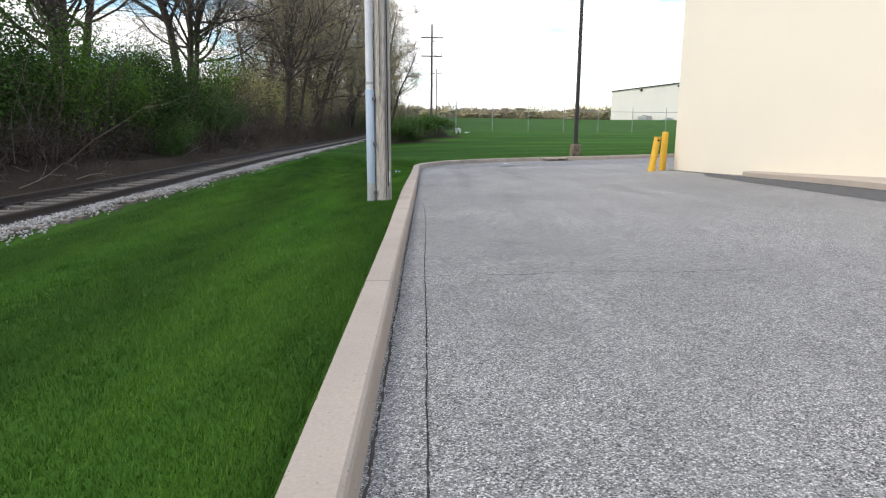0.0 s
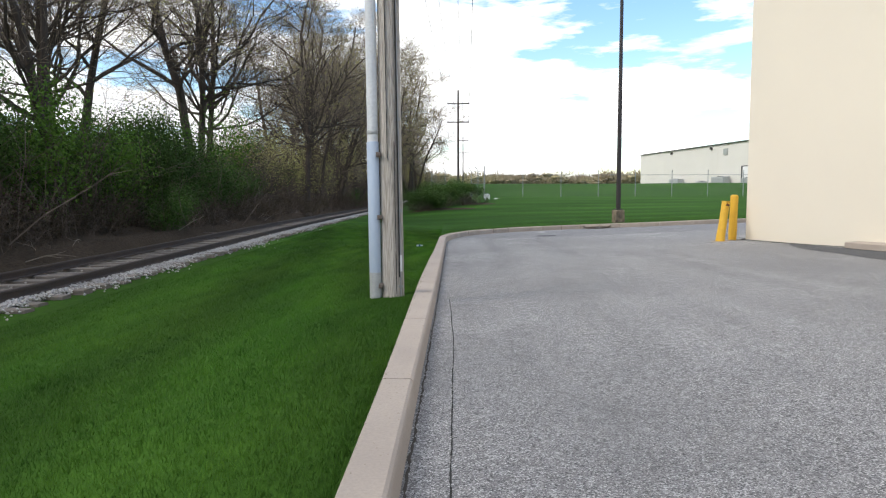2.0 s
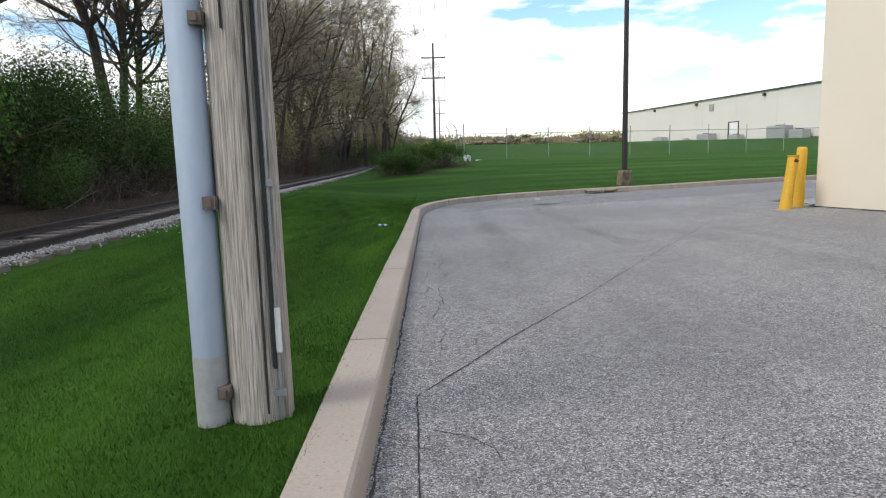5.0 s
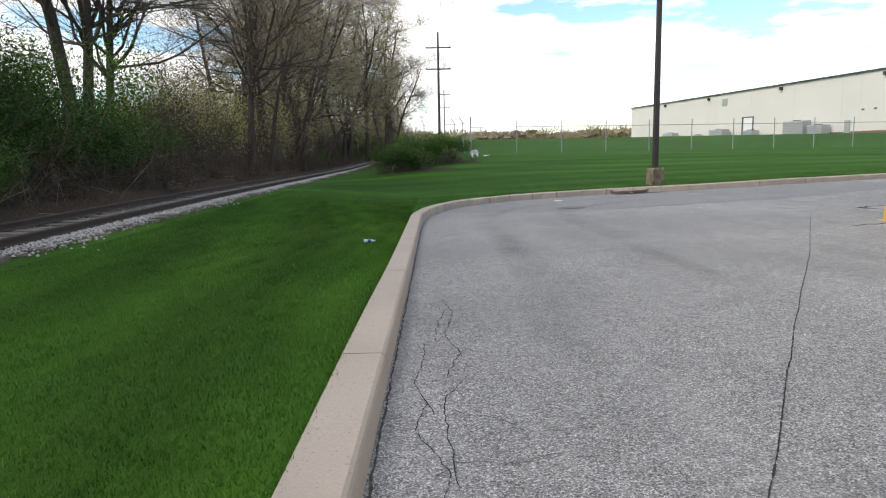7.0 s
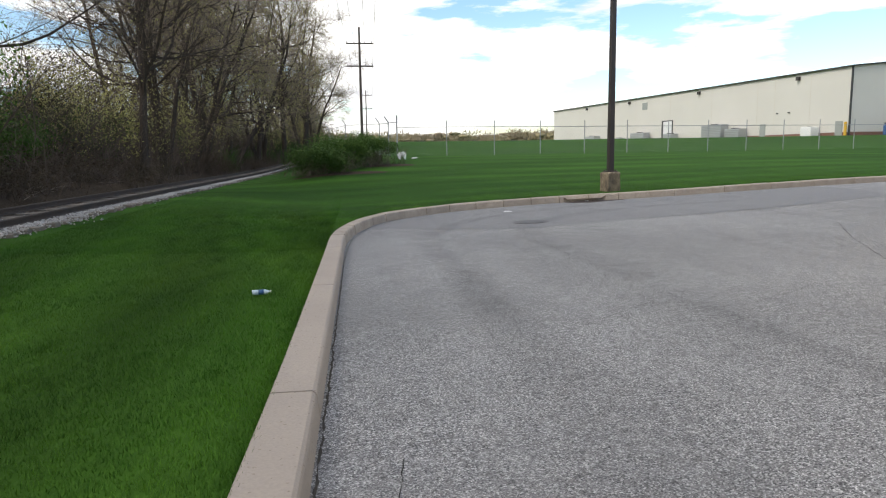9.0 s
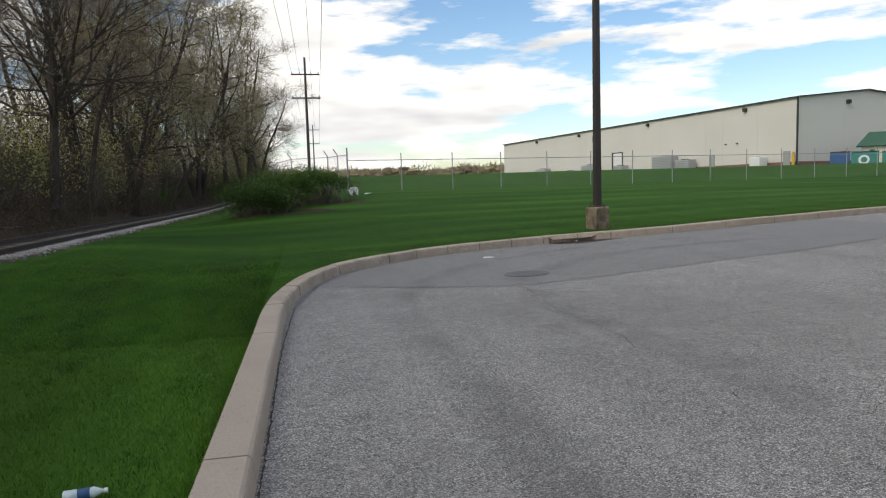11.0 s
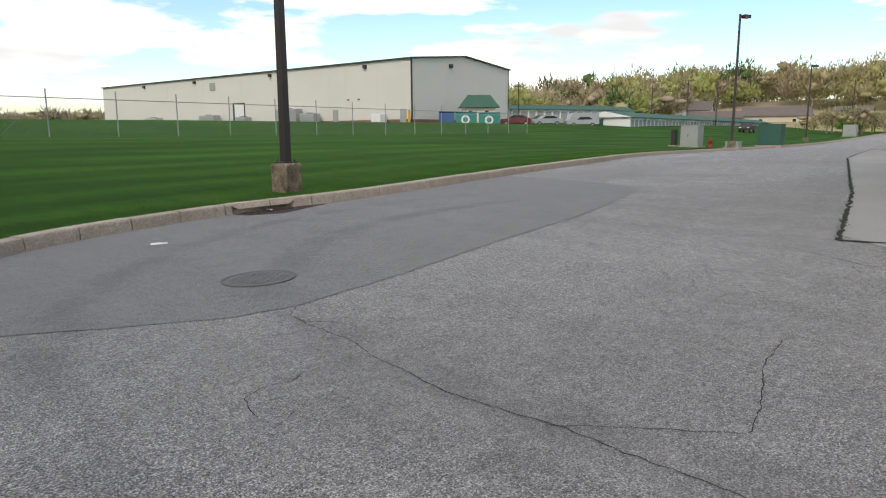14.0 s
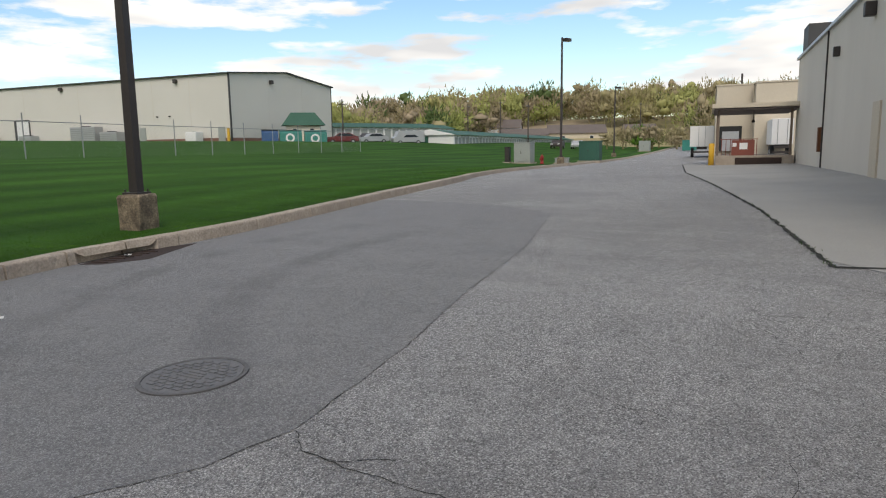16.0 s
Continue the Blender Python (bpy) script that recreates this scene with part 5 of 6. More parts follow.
def build_slab():
    line = [(8.75, 25.35), (8.95, 25.85), (13.95, 27.1), (16.75, 27.92), (28.9, 31.4), (44.0, 34.6)]
    cols = []
    for i in range(60):
        x = 8.75 + 35 * i / 59
        y1 = float(np.interp(x, [p[0] for p in line], [p[1] for p in line]))
        y0 = 22.9 + 0.164 * (x - 8.88) - 0.5 if x > 15.3 else (24.1 + 0.164 * (x - 8.88) - 0.5)
        cols.append([(x, y0 + (y1 - y0) * j / 10) for j in range(11)])
    ob = sheet("concrete_apron", cols, lambda x, y: lot_z(x, y) + 0.006, SLAB)
    ob.parent = ROAD
    ob["label"] = "pale grey concrete loading apron"
    part("joint", ribbon(line[1:], 0.075, 23, 0.014, 0.05, 0.010, 1, 0.25), CRACK, ROAD, "dark tarred weedy joint")
    part("joint", ribbon([(8.95, 25.85), (9.0, 25.35), (9.02, 24.0)], 0.08, 24, 0.02, 0.2, 0.010), CRACK, ROAD)
    rng = random.Random(5)
    tv, tf = [], []
    for _ in range(260):
        t = rng.random() ** 1.6
        x = 8.95 + 20 * t
        y = float(np.interp(x, [p[0] for p in line], [p[1] for p in line])) + rng.gauss(0, 0.04)
        z, a, w = lot_z(x, y), rng.uniform(0, 6.28), 0.006
        k = len(tv)
        tv += [(x - w * math.cos(a), y - w * math.sin(a), z), (x + w * math.cos(a), y + w * math.sin(a), z), (x + rng.gauss(0, 0.02), y + rng.gauss(0, 0.02), z + rng.uniform(0.01, 0.045))]
        tf.append((k, k + 1, k + 2))
    tagged(new("weeds", big_mesh("weeds", tv, tf, BUSH_LEAVES)), "small dark weeds in the apron joint", "weeds", kind="stuff")


build_slab()


def build_manhole():
    x, y = 3.56, 29.61
    m = thing("manhole_cover", (x, y, lot_z(x, y) + 0.006), "round cast-iron manhole cover in the asphalt", "manhole cover")
    m.matrix_basis = pose(x, y, lot_z(x, y) + 0.008, -1.15, -1.83, 0)
    s = Solid()
    for r, z in ((0.375, -0.02), (0.375, 0.008), (0.345, 0.008), (0.345, 0.0)):
        s.v += [(r * math.cos(2 * math.pi * j / 40), r * math.sin(2 * math.pi * j / 40), z) for j in range(40)]
    s.f = [(i * 40 + j, i * 40 + (j + 1) % 40, (i + 1) * 40 + (j + 1) % 40, (i + 1) * 40 + j) for i in range(3) for j in range(40)]
    part("ring", s, IRON, m, "worn iron frame ring")
    s = Solid().tube([(0, 0, -0.02), (0, 0, 0.006)], 0.338, 40)
    lid = part("lid", s, DUSTY_IRON, m, "dusty grey iron lid")
    for i in range(-6, 7):
        for j in range(-3, 4):
            u, w = i * 0.048, j * 0.088 + (0.044 if i % 2 else 0)
            if u * u + w * w < 0.30 ** 2 and not (abs(u) < 0.07 and abs(w) < 0.16):
                part("tread", Solid().box(u - 0.018, u + 0.018, w - 0.035, w + 0.035, 0.005, 0.012), DUSTY_IRON, lid)
    for i in range(3):
        part("lettering", Solid().box(-0.05 + 0.04 * i, -0.03 + 0.04 * i, -0.12 + 0.02 * i, 0.12 - 0.02 * i, 0.005, 0.012), DUSTY_IRON, lid)


build_manhole()


def build_drain():
    d = thing("storm_drain", (6.8, 34.95, lot_z(6.8, 34.95)), "rusty storm drain inlet below the kerb", "storm drain", 6)
    d.matrix_basis = pose(6.8, 34.95, lot_z(6.8, 34.95), -1.15, -1.83, 6)
    s = Solid()
    s.v = [(-0.68, 0.36, 0.008), (-0.60, -0.02, 0.008), (-0.1, -0.40, 0.010), (1.3, 0.05, 0.008), (0.62, 0.4, 0.008), (-0.68, 0.36, -0.02), (-0.60, -0.02, -0.02), (-0.1, -0.40, -0.02), (1.3, 0.05, -0.02), (0.62, 0.4, -0.02)]
    s.f = [(0, 1, 2, 3, 4)] + [(i, (i + 1) % 5, 5 + (i + 1) % 5, 5 + i) for i in range(5)]
    part("plate", s, DRAIN_IRON, d, "dark rusted iron plate")
    # solid black block: the shade inside the inlet mouth is put into its colour
    part("pit", Solid().box(-0.58, 0.56, 0.30, 0.50, -0.05, 0.005), BLACK, d, "black block painted as the shade inside the inlet mouth")
    for i in range(7):
        part("bar", Solid().box(-0.5 + 0.15 * i, -0.46 + 0.15 * i, 0.02, 0.33, 0.008, 0.022), DRAIN_IRON, d)


build_drain()


def litter(x, y, z, size, label, seed):
    rng = random.Random(seed)
    s = Solid()
    n = 5
    for i in range(n):
        for j in range(n):
            s.v.append(((i / (n - 1) - 0.5) * size[0], (j / (n - 1) - 0.5) * size[1], rng.uniform(0, 1) * size[2] + 0.004))
    s.f = [(i * n + j, (i + 1) * n + j, (i + 1) * n + j + 1, i * n + j + 1) for i in range(n - 1) for j in range(n - 1)]
    k = len(s.v)
    s.v += [(a, b, c - 0.003) for a, b, c in s.v]
    s.f += [tuple(k + q for q in f[::-1]) for f in s.f]
    ob = new("litter", s.mesh("litter", WHITE))
    ob.matrix_basis = pose(x, y, z, 0, 0, rng.uniform(0, 360))
    tagged(ob, label, "litter")


litter(3.83, 32.95, lot_z(3.83, 32.95), (0.22, 0.12, 0.02), "white paper scrap on the asphalt", 1)
litter(2.4, 53.1, grass_z(2.4, 53.1), (0.45, 0.3, 0.55), "crumpled white plastic bag by the shrub", 3)
litter(3.2, 54.0, grass_z(3.2, 54.0), (0.4, 0.3, 0.1), "white plastic scrap in the grass", 4)
litter(6.75, 35.05, lot_z(6.75, 35.05) + 0.012, (0.14, 0.1, 0.05), "pale rubbish on the storm drain", 5)


def build_bottle():
    x, y = -1.12, 21.85
    b = thing("plastic_bottle", (x, y, grass_z(x, y) + 0.04), "crushed clear plastic bottle with blue label in grass", "bottle", 8)
    b.scale = (0.8, 0.8, 0.8)
    prof = [(-0.105, 0.026), (-0.1, 0.032), (-0.04, 0.031), (-0.035, 0.028), (0.03, 0.029), (0.05, 0.031), (0.075, 0.02), (0.09, 0.012), (0.1, 0.012)]
    part("body", Solid().tube([(u, 0, 0) for u, _ in prof], [r for _, r in prof], 14), PLASTIC, b, smooth_shade=True)
    part("label_band", Solid().tube([(-0.032, 0, 0), (0.03, 0, 0)], 0.0305, 14), BLUE, b, "blue and white paper band", smooth_shade=True)
    part("cap", Solid().tube([(0.1, 0, 0), (0.118, 0, 0)], 0.0145, 12), WHITE, b)


build_bottle()


# ---- bollards, apron and walk beside the cream building ----
def bollard(x, y, lean, h, label, broken):
    z = lot_z(x, y)
    b = thing("bollard", (x, y, z), label, "bollard", 0, "yellow bollards at the building corner")
    lx, ly = lean
    r = 0.115
    s = Solid()
    n = 18
    hs = [-0.25, 0, 0.3, 0.7, h * 0.8, h - 0.05, h, h + (0.0 if broken else 0.035)]
    rad = [r * 1.25 if broken else r, r * 1.18 if broken else r, r * 1.08, r, r, r, r * 0.96, r * 0.6]
    for hh, rr in zip(hs, rad):
        for j in range(n):
            a = 2 * math.pi * j / n
            s.v.append((lx * max(hh, 0) / h + rr * math.cos(a), ly * max(hh, 0) / h + rr * math.sin(a), hh))
    for i in range(len(hs) - 1):
        s.f += [(i * n + j, i * n + (j + 1) % n, (i + 1) * n + (j + 1) % n, (i + 1) * n + j) for j in range(n)]
    s.f.append(tuple((len(hs) - 1) * n + j for j in range(n)))
    part("post", s, YELLOW, b, "scuffed yellow painted steel post", smooth_shade=True)
    if broken:
        part("rust_scar", Solid().tube([(lx * 0.93 - 0.02, ly - 0.105, h * 0.93), (lx + 0.05, ly - 0.112, h * 0.9)], [0.05, 0.03], 8), RUST, b, "rusty torn patch")
        part("cap", Solid().tube([(lx, ly, h), (lx, ly, h + 0.02)], 0.13, 16), YELLOW, b, "bent yellow cap plate")
    part("collar", Solid().tube([(0, 0, -0.05), (0, 0, 0.012)], 0.24, 14), OLD_CONCRETE, b, "cracked concrete collar")


bollard(7.88, 23.25, (0.18, 0.08), 1.2, "leaning yellow bollard with a rusty dented top", True)
bollard(8.44, 23.72, (0.03, 0.0), 1.36, "upright yellow steel bollard by the wall corner", False)


NEW_ASPHALT = asphalt("newer_asphalt", (0.05, 0.05, 0.054), (0.10, 0.10, 0.105), (0.20, 0.20, 0.20), (0.12, 0.12, 0.125), 140, 0.25)


def build_walk():
    m = pose(BC.x, BC.y, 0, 0, 0, math.degrees(math.atan2(BU.y, BU.x)))
    s, t = Solid(), Solid()
    ys = [19.25 - 0.9 * i for i in range(46)]
    for k, y in enumerate(ys):
        front = float(np.interp(y, (-25, 0, 11.8, 15.0, 19.3), (7.4, 8.3, 8.75, 9.0, 9.28)))
        wall = BC.x - (y - BC.y) * 0.1663 - 0.003
        z = lot_z(front, y)
        for x, h in ((front, -0.05), (front + 0.012, 0.135), (front + 0.035, 0.15), (wall, 0.165)):
            s.v.append((x, y + (0.03 * math.sin(k * 2.3) if k else 0), z + h))
    s.f = [(4 * i + j, 4 * i + j + 1, 4 * i + j + 5, 4 * i + j + 4) for i in range(len(ys) - 1) for j in range(3)]
    s.f += [(0, 1, 2, 3), (0, 3, 4)]
    s.v.append((s.v[3][0], s.v[3][1], s.v[0][2]))
    s.f[-1] = (0, 3, len(s.v) - 1)
    tagged(new("pavement", s.mesh("pavement", CONCRETE)), "raised tan concrete walk along the cream wall", "pavement", kind="structure")
    ys = [21.5 - 0.9 * i for i in range(48)]
    for k, y in enumerate(ys):
        inner = float(np.interp(y, (-25, 0, 11.8, 15.0, 19.3, 21.5), (7.38, 8.28, 8.73, 8.98, 9.26, 9.1)))
        outer = float(np.interp(y, (-25, 0, 10.6, 15.2, 20.2, 21.5), (6.2, 6.9, 7.3, 7.75, 8.5, 9.05))) + 0.03 * math.sin(k * 1.7)
        for q in range(4):
            x = outer + (inner - outer) * q / 3
            t.v.append((x, y, lot_z(x, y) + 0.006))
    t.f = [(4 * i + j, 4 * i + j + 1, 4 * i + j + 5, 4 * i + j + 4) for i in range(len(ys) - 1) for j in range(3)]
    part("asphalt_strip", t, NEW_ASPHALT, ROAD, "dark newer asphalt strip by the walk")
    part("crack", ribbon([(9.24, 19.3), (8.96, 15.0), (8.71, 11.8), (8.26, 0), (7.36, -20)], 0.05, 71, 0.012, 0.1, 0.011, 1, 0.3), CRACK, ROAD)
    # cracked edge round the wall's foot
    s = Solid()
    for a, b in (((-0.06, 0.06), (-0.06, -4.5)), ((-0.06, 0.06), (6.4, 0.06))):
        n = 24
        k = len(s.v)
        rng = random.Random(9)
        for i in range(n + 1):
            q = Vector(a).lerp(Vector(b), i / n)
            for o in (0.0, 1.0):
                wv = rng.uniform(0.05, 0.16) * o
                p = m @ Vector((q.x - (wv if a[1] != b[1] else 0), q.y + (wv if a[1] == b[1] else 0), 0))
                s.v.append((p.x, p.y, lot_z(p.x, p.y) + 0.012))
        s.f += [(k + 2 * i, k + 2 * i + 1, k + 2 * i + 3, k + 2 * i + 2) for i in range(n)]
    part("crack", s, CRACK, ROAD)


build_walk()


# ---- the long shed and its loading dock ----
def build_long_shed():
    o = BC + BV * (-0.9) + BU * 6.4
    b = thing("workshop", (o.x, o.y, -0.3), "long grey-beige metal workshop with sloping eaves trim", "building", math.degrees(math.atan2(BU.y, BU.x)))
    L, H = 27.0, 5.75
    part("wall_north", Solid().box(0, L, -0.25, 0, 0, H), SIDING_GREY, b, "plain grey-beige metal wall")
    part("wall_east", Solid().box(L - 0.25, L, -30, -0.25, 0, H), SIDING_GREY, b)
    part("wall_south", Solid().box(0, L, -30.25, -30, 0, H), SIDING_GREY, b)
    part("roof", Solid().box(-0.1, L + 0.15, -30.3, 0.12, H, H + 0.12), ALU, b, "pale metal eaves trim")
    part("downspout", Solid().box(17.12, 17.17, 0.0, 0.06, 0.3, H), DARK_METAL, b, "thin dark downspout")
    part("wall_light", Solid().box(14.3, 14.5, 0.0, 0.22, 4.45, 4.8), DARK_METAL, b, "dark box wall light", bevel=0.03)
    part("wall_light", Solid().box(8.6, 8.9, 0.0, 0.3, 4.9, 5.3), DARK_METAL, b, bevel=0.03)
    part("meter", Solid().box(17.4, 17.7, 0.0, 0.14, 1.0, 2.0), RUST, b, "rust-streaked wall panel")
    part("door", Solid().box(7.1, 8.0, 0.0, 0.05, 0.32, 2.45), TAN_WALL, b, "tan steel side door")
    part("roof_unit", Solid().box(25.0, 26.9, -1.6, -0.12, H + 0.12, H + 1.55), DARK_TRIM, b, "dark rooftop unit")
    return b


build_long_shed()


def build_dock():
    a = math.degrees(math.atan2(BU.y, BU.x))
    z0 = -0.25
    d = thing("loading_dock", (41.1, 28.3, z0), "concrete loading dock with flat canopy on posts", "loading dock", a)
    part("platform", Solid().box(0, 6.5, 0.0, 3.9, 0, 0.72), OLD_CONCRETE, d, "stained concrete platform", bevel=0.02)
    # flat panel on the face: a bumper hollow's shade is only in its dark colour
    part("recess", Solid().box(-0.03, 0.0, 0.6, 2.9, 0.04, 0.60), DRAIN_IRON, d, "dark flat panel painted as a shaded bumper hollow")
    part("canopy", Solid().box(-0.5, 6.8, -0.3, 4.15, 3.27, 3.5), TAN_WALL, d, "flat beige-edged canopy roof")
    part("canopy_soffit", Solid().box(-0.4, 6.7, -0.2, 4.05, 3.17, 3.245), SHINGLE, d)
    for u, v in ((0.05, 3.75), (0.05, 0.15), (6.2, 3.75)):
        part("post", Solid().box(u, u + 0.12, v, v + 0.12, 0.72, 3.17), POST_BROWN, d, "brown steel canopy post")
    for k in range(9):
        part("rail_post", Solid().tube([(0.12, 3.6 - 0.22 * k, 0.72), (0.12, 3.6 - 0.22 * k, 1.6)], 0.018, 6), RED_BROWN, d)
    part("rail", Solid().tube([(0.12, 1.8, 1.6), (0.12, 3.7, 1.6)], 0.024, 6), RED_BROWN, d)
    g = part("gate", Solid().box(0.02, 0.08, 1.95, 3.1, 0.72, 1.55), RED_BROWN, d, "red-brown dock barrier")
    part("sign", Solid().box(0.005, 0.018, 2.3, 2.7, 1.05, 1.4), WHITE, g, "white notice panel")
    part("sign", Solid().box(0.005, 0.018, 2.85, 3.05, 1.2, 1.4), WHITE, g)
    part("lamp", Solid().tube([(1.5, 2.0, 3.17), (1.5, 2.0, 2.75), (1.4, 2.0, 2.55)], [0.02, 0.02, 0.1], 8), DARK_METAL, d)
    bo = thing("bollard", (40.4, 32.35, lot_z(40.4, 32.35)), "yellow steel bollard beside the loading dock", "bollard", 0, "bollards at the dock")
    part("post", Solid().tube([(0, 0, -0.1), (0, 0, 1.15), (0, 0, 1.2)], [0.15, 0.15, 0.1], 14), YELLOW, bo, smooth_shade=True)


build_dock()


def build_tan_block():
    a = math.degrees(math.atan2(BU.y, BU.x))
    b = thing("rear_building", (57.2, 27.5, -0.4), "tan flat-roofed rear building with dock doors", "building", a)
    part("wall_west", Solid().box(0, 0.3, -6, 4.6, 0, 6.0), TAN_WALL, b, "sunlit tan wall")
    part("wall_north", Solid().box(0.3, 20, 4.3, 4.6, 0, 6.0), TAN_WALL, b)
    part("wing_wall", Solid().box(1.6, 1.9, 4.6, 7.3, 0, 6.0), TAN_WALL, b, "recessed tan wall")
    part("wing_wall", Solid().box(1.9, 20, 7.0, 7.3, 0, 6.0), TAN_WALL, b)
    part("roof", Solid().box(-0.08, 20, -6, 4.66, 6.0, 6.10), TAN_WALL, b)
    part("roof", Solid().box(1.54, 20, 4.66, 7.38, 6.0, 6.10), TAN_WALL, b)
    dr = part("dock_door", Solid().box(1.3, 1.6, 5.4, 7.0, 1.0, 2.9), BLACK, b, "dark dock door seal")
    part("panel", Solid().box(1.25, 1.3, 5.6, 6.8, 1.0, 2.5), ALU, dr)
    part("vent_pipe", Solid().tube([(3, 5.5, 6.1), (3, 5.5, 7.0)], 0.08, 8), DARK_METAL, b)
    part("wall_light", Solid().box(1.45, 1.6, 6.0, 6.3, 4.2, 4.5), DARK_METAL, b)


build_tan_block()


def box_trailer(x, y, turn, label, w=2.3, h=2.3, L=8.0):
    z = lot_z(x, y)
    t = thing("box_trailer", (x, y, z), label, "trailer", turn, "parked box trailers")
    part("body", Solid().box(-L / 2, L / 2, -w / 2, w / 2, 1.05, 1.05 + h), WHITE, t, "white box body", bevel=0.03)
    part("bumper", Solid().box(-L / 2 + 0.05, -L / 2 + 0.15, -w * 0.4, w * 0.4, 0.45, 0.6), DARK_METAL, t)
    part("chassis", Solid().box(-L / 2 + 0.1, L / 2 - 0.3, -0.45, 0.45, 0.8, 1.05), DARK_METAL, t)
    for u in (-L / 2 + 1.0, -L / 2 + 2.1):
        for v in (-w * 0.4, w * 0.4):
            wh = part("wheel", Solid().tube([(u, v - 0.13, 0.48), (u, v + 0.13, 0.48)], 0.48, 18), BLACK, t)
            part("rim", Solid().tube([(u, v - 0.135, 0.48), (u, v + 0.135, 0.48)], 0.24, 12), ALU, wh)
    for v in (-0.03, 0.03):
        part("door_bar", Solid().tube([(-L / 2 - 0.02, v * 10, 1.1), (-L / 2 - 0.02, v * 10, 1.0 + h)], 0.02, 6), GALV, t)


box_trailer(75.0, 39.0, 9.4, "white box trailer parked by the dock", 2.2, 2.0)
box_trailer(54.7, 30.2, 9.4, "white box trailer backed to the building", 1.35, 1.75, 5.0)


# ---- utility boxes on the east lawn ----
def cabinet(x, y, size, mat, label, name="utility_cabinet", sink=0.03):
    w, dp, h = size
    c = thing(name, (x, y, grass_z(x, y) - sink), label, "utility box", 8)
    part("pad", Solid().box(-w / 2 - 0.12, w / 2 + 0.12, -dp / 2 - 0.12, dp / 2 + 0.12, -0.1, 0.1), OLD_CONCRETE, c)
    part("body", Solid().box(-w / 2, w / 2, -dp / 2, dp / 2, 0.1, h), mat, c, bevel=0.03)
    part("lid", Solid().box(-w / 2 - 0.03, w / 2 + 0.03, -dp / 2 - 0.03, dp / 2 + 0.03, h, h + 0.05), mat, c, bevel=0.012)
    dr = part("door", Solid().box(-w / 2 - 0.025, -w / 2, -dp * 0.42, dp * 0.42, 0.2, h - 0.1), mat, c)
    part("handle", Solid().box(-w / 2 - 0.05, -w / 2 - 0.025, 0.05, 0.09, h * 0.5, h * 0.62), DARK_METAL, dr)


cabinet(47.55, 46.8, (1.3, 1.25, 1.55), GREY_BOX, "tall grey metal utility cabinet on the lawn")
cabinet(47.6, 48.2, (0.5, 0.35, 1.2), DARK_METAL, "small dark meter pedestal beside the cabinet")
cabinet(48.6, 44.2, (0.9, 0.9, 0.42), GREY_BOX, "low green-grey transformer box on the lawn")
cabinet(58.3, 45.3, (1.5, 1.75, 1.75), GREEN, "dark green pad-mounted transformer box")
cabinet(58.9, 44.9, (0.35, 0.3, 1.2), GREY_BOX, "narrow grey pedestal beside the transformer")
cabinet(107.3, 53.2, (1.6, 1.6, 1.6), GREY_BOX, "grey utility cabinet beside the drive")


def build_hydrant():
    x, y = 46.9, 45.1
    h = thing("fire_hydrant", (x, y, grass_z(x, y)), "red fire hydrant on the lawn", "fire hydrant")
    part("barrel", Solid().tube([(0, 0, 0), (0, 0, 0.08), (0, 0, 0.1), (0, 0, 0.42), (0, 0, 0.44), (0, 0, 0.5)], [0.16, 0.16, 0.11, 0.11, 0.15, 0.15], 14), RED, h, smooth_shade=True)
    part("bonnet", Solid().tube([(0, 0, 0.5), (0, 0, 0.6), (0, 0, 0.66), (0, 0, 0.72)], [0.13, 0.1, 0.03, 0.03], 12), RED, h, smooth_shade=True)
    for a in (0, 90, 180):
        m = pose(0, 0, 0.36, 0, 0, a)
        part("outlet", Solid().tube([m @ Vector((0.08, 0, 0)), m @ Vector((0.19, 0, 0))], 0.06, 10), RED, h)


build_hydrant()


# ---- far utility poles and wires ----
def far_pole(x, y, z, top, arms, label, half=1.3):
    p = thing("utility_pole", (x, y, z), label, "utility pole", 0, "poles along the railway")
    part("pole", Solid().tube([(0, 0, -0.5), (0, 0, top)], [0.16, 0.1], 8), FAR_POLE, p)
    for a in arms:
        c = part("crossarm", Solid().box(-half, half, -0.06, 0.06, a - 0.06, a + 0.06), FAR_POLE, p)
        for u in (-0.92, -0.4, 0.4, 0.92):
            part("insulator", Solid().tube([(u * half, 0, a + 0.06), (u * half, 0, a + 0.22)], 0.045, 6), GALV, c)


ZP = grass_z(0.55, 83)
far_pole(0.6, 83.3, ZP, 13.3 - ZP, (11.75 - ZP, 9.6 - ZP), "dark wooden power pole with two crossarms")
far_pole(2.5, 161, grass_z(2.5, 161), 12.0, (11.0, 8.2), "distant wooden power pole with crossarms")


def wire(a, b, sag, name="power_line", r=0.012):
    pts = [Vector(a).lerp(Vector(b), t / 14) - Vector((0, 0, sag * 4 * (t / 14) * (1 - t / 14))) for t in range(15)]
    ob = new(name, Solid().tube(pts, r, 5).mesh(name, BLACK))
    tagged(ob, "thin black overhead power line", "power line", "overhead lines")


for u, zz in ((-1.2, 11.9), (-0.5, 11.9), (0.5, 11.9), (1.2, 9.8)):
    wire((0.6 + u, 83.3, zz), (-0.95 + u, 11.2, zz + 0.6), 1.1)
    wire((0.6 + u, 83.3, zz), (2.5 + u, 161, zz + 1.2), 1.3)


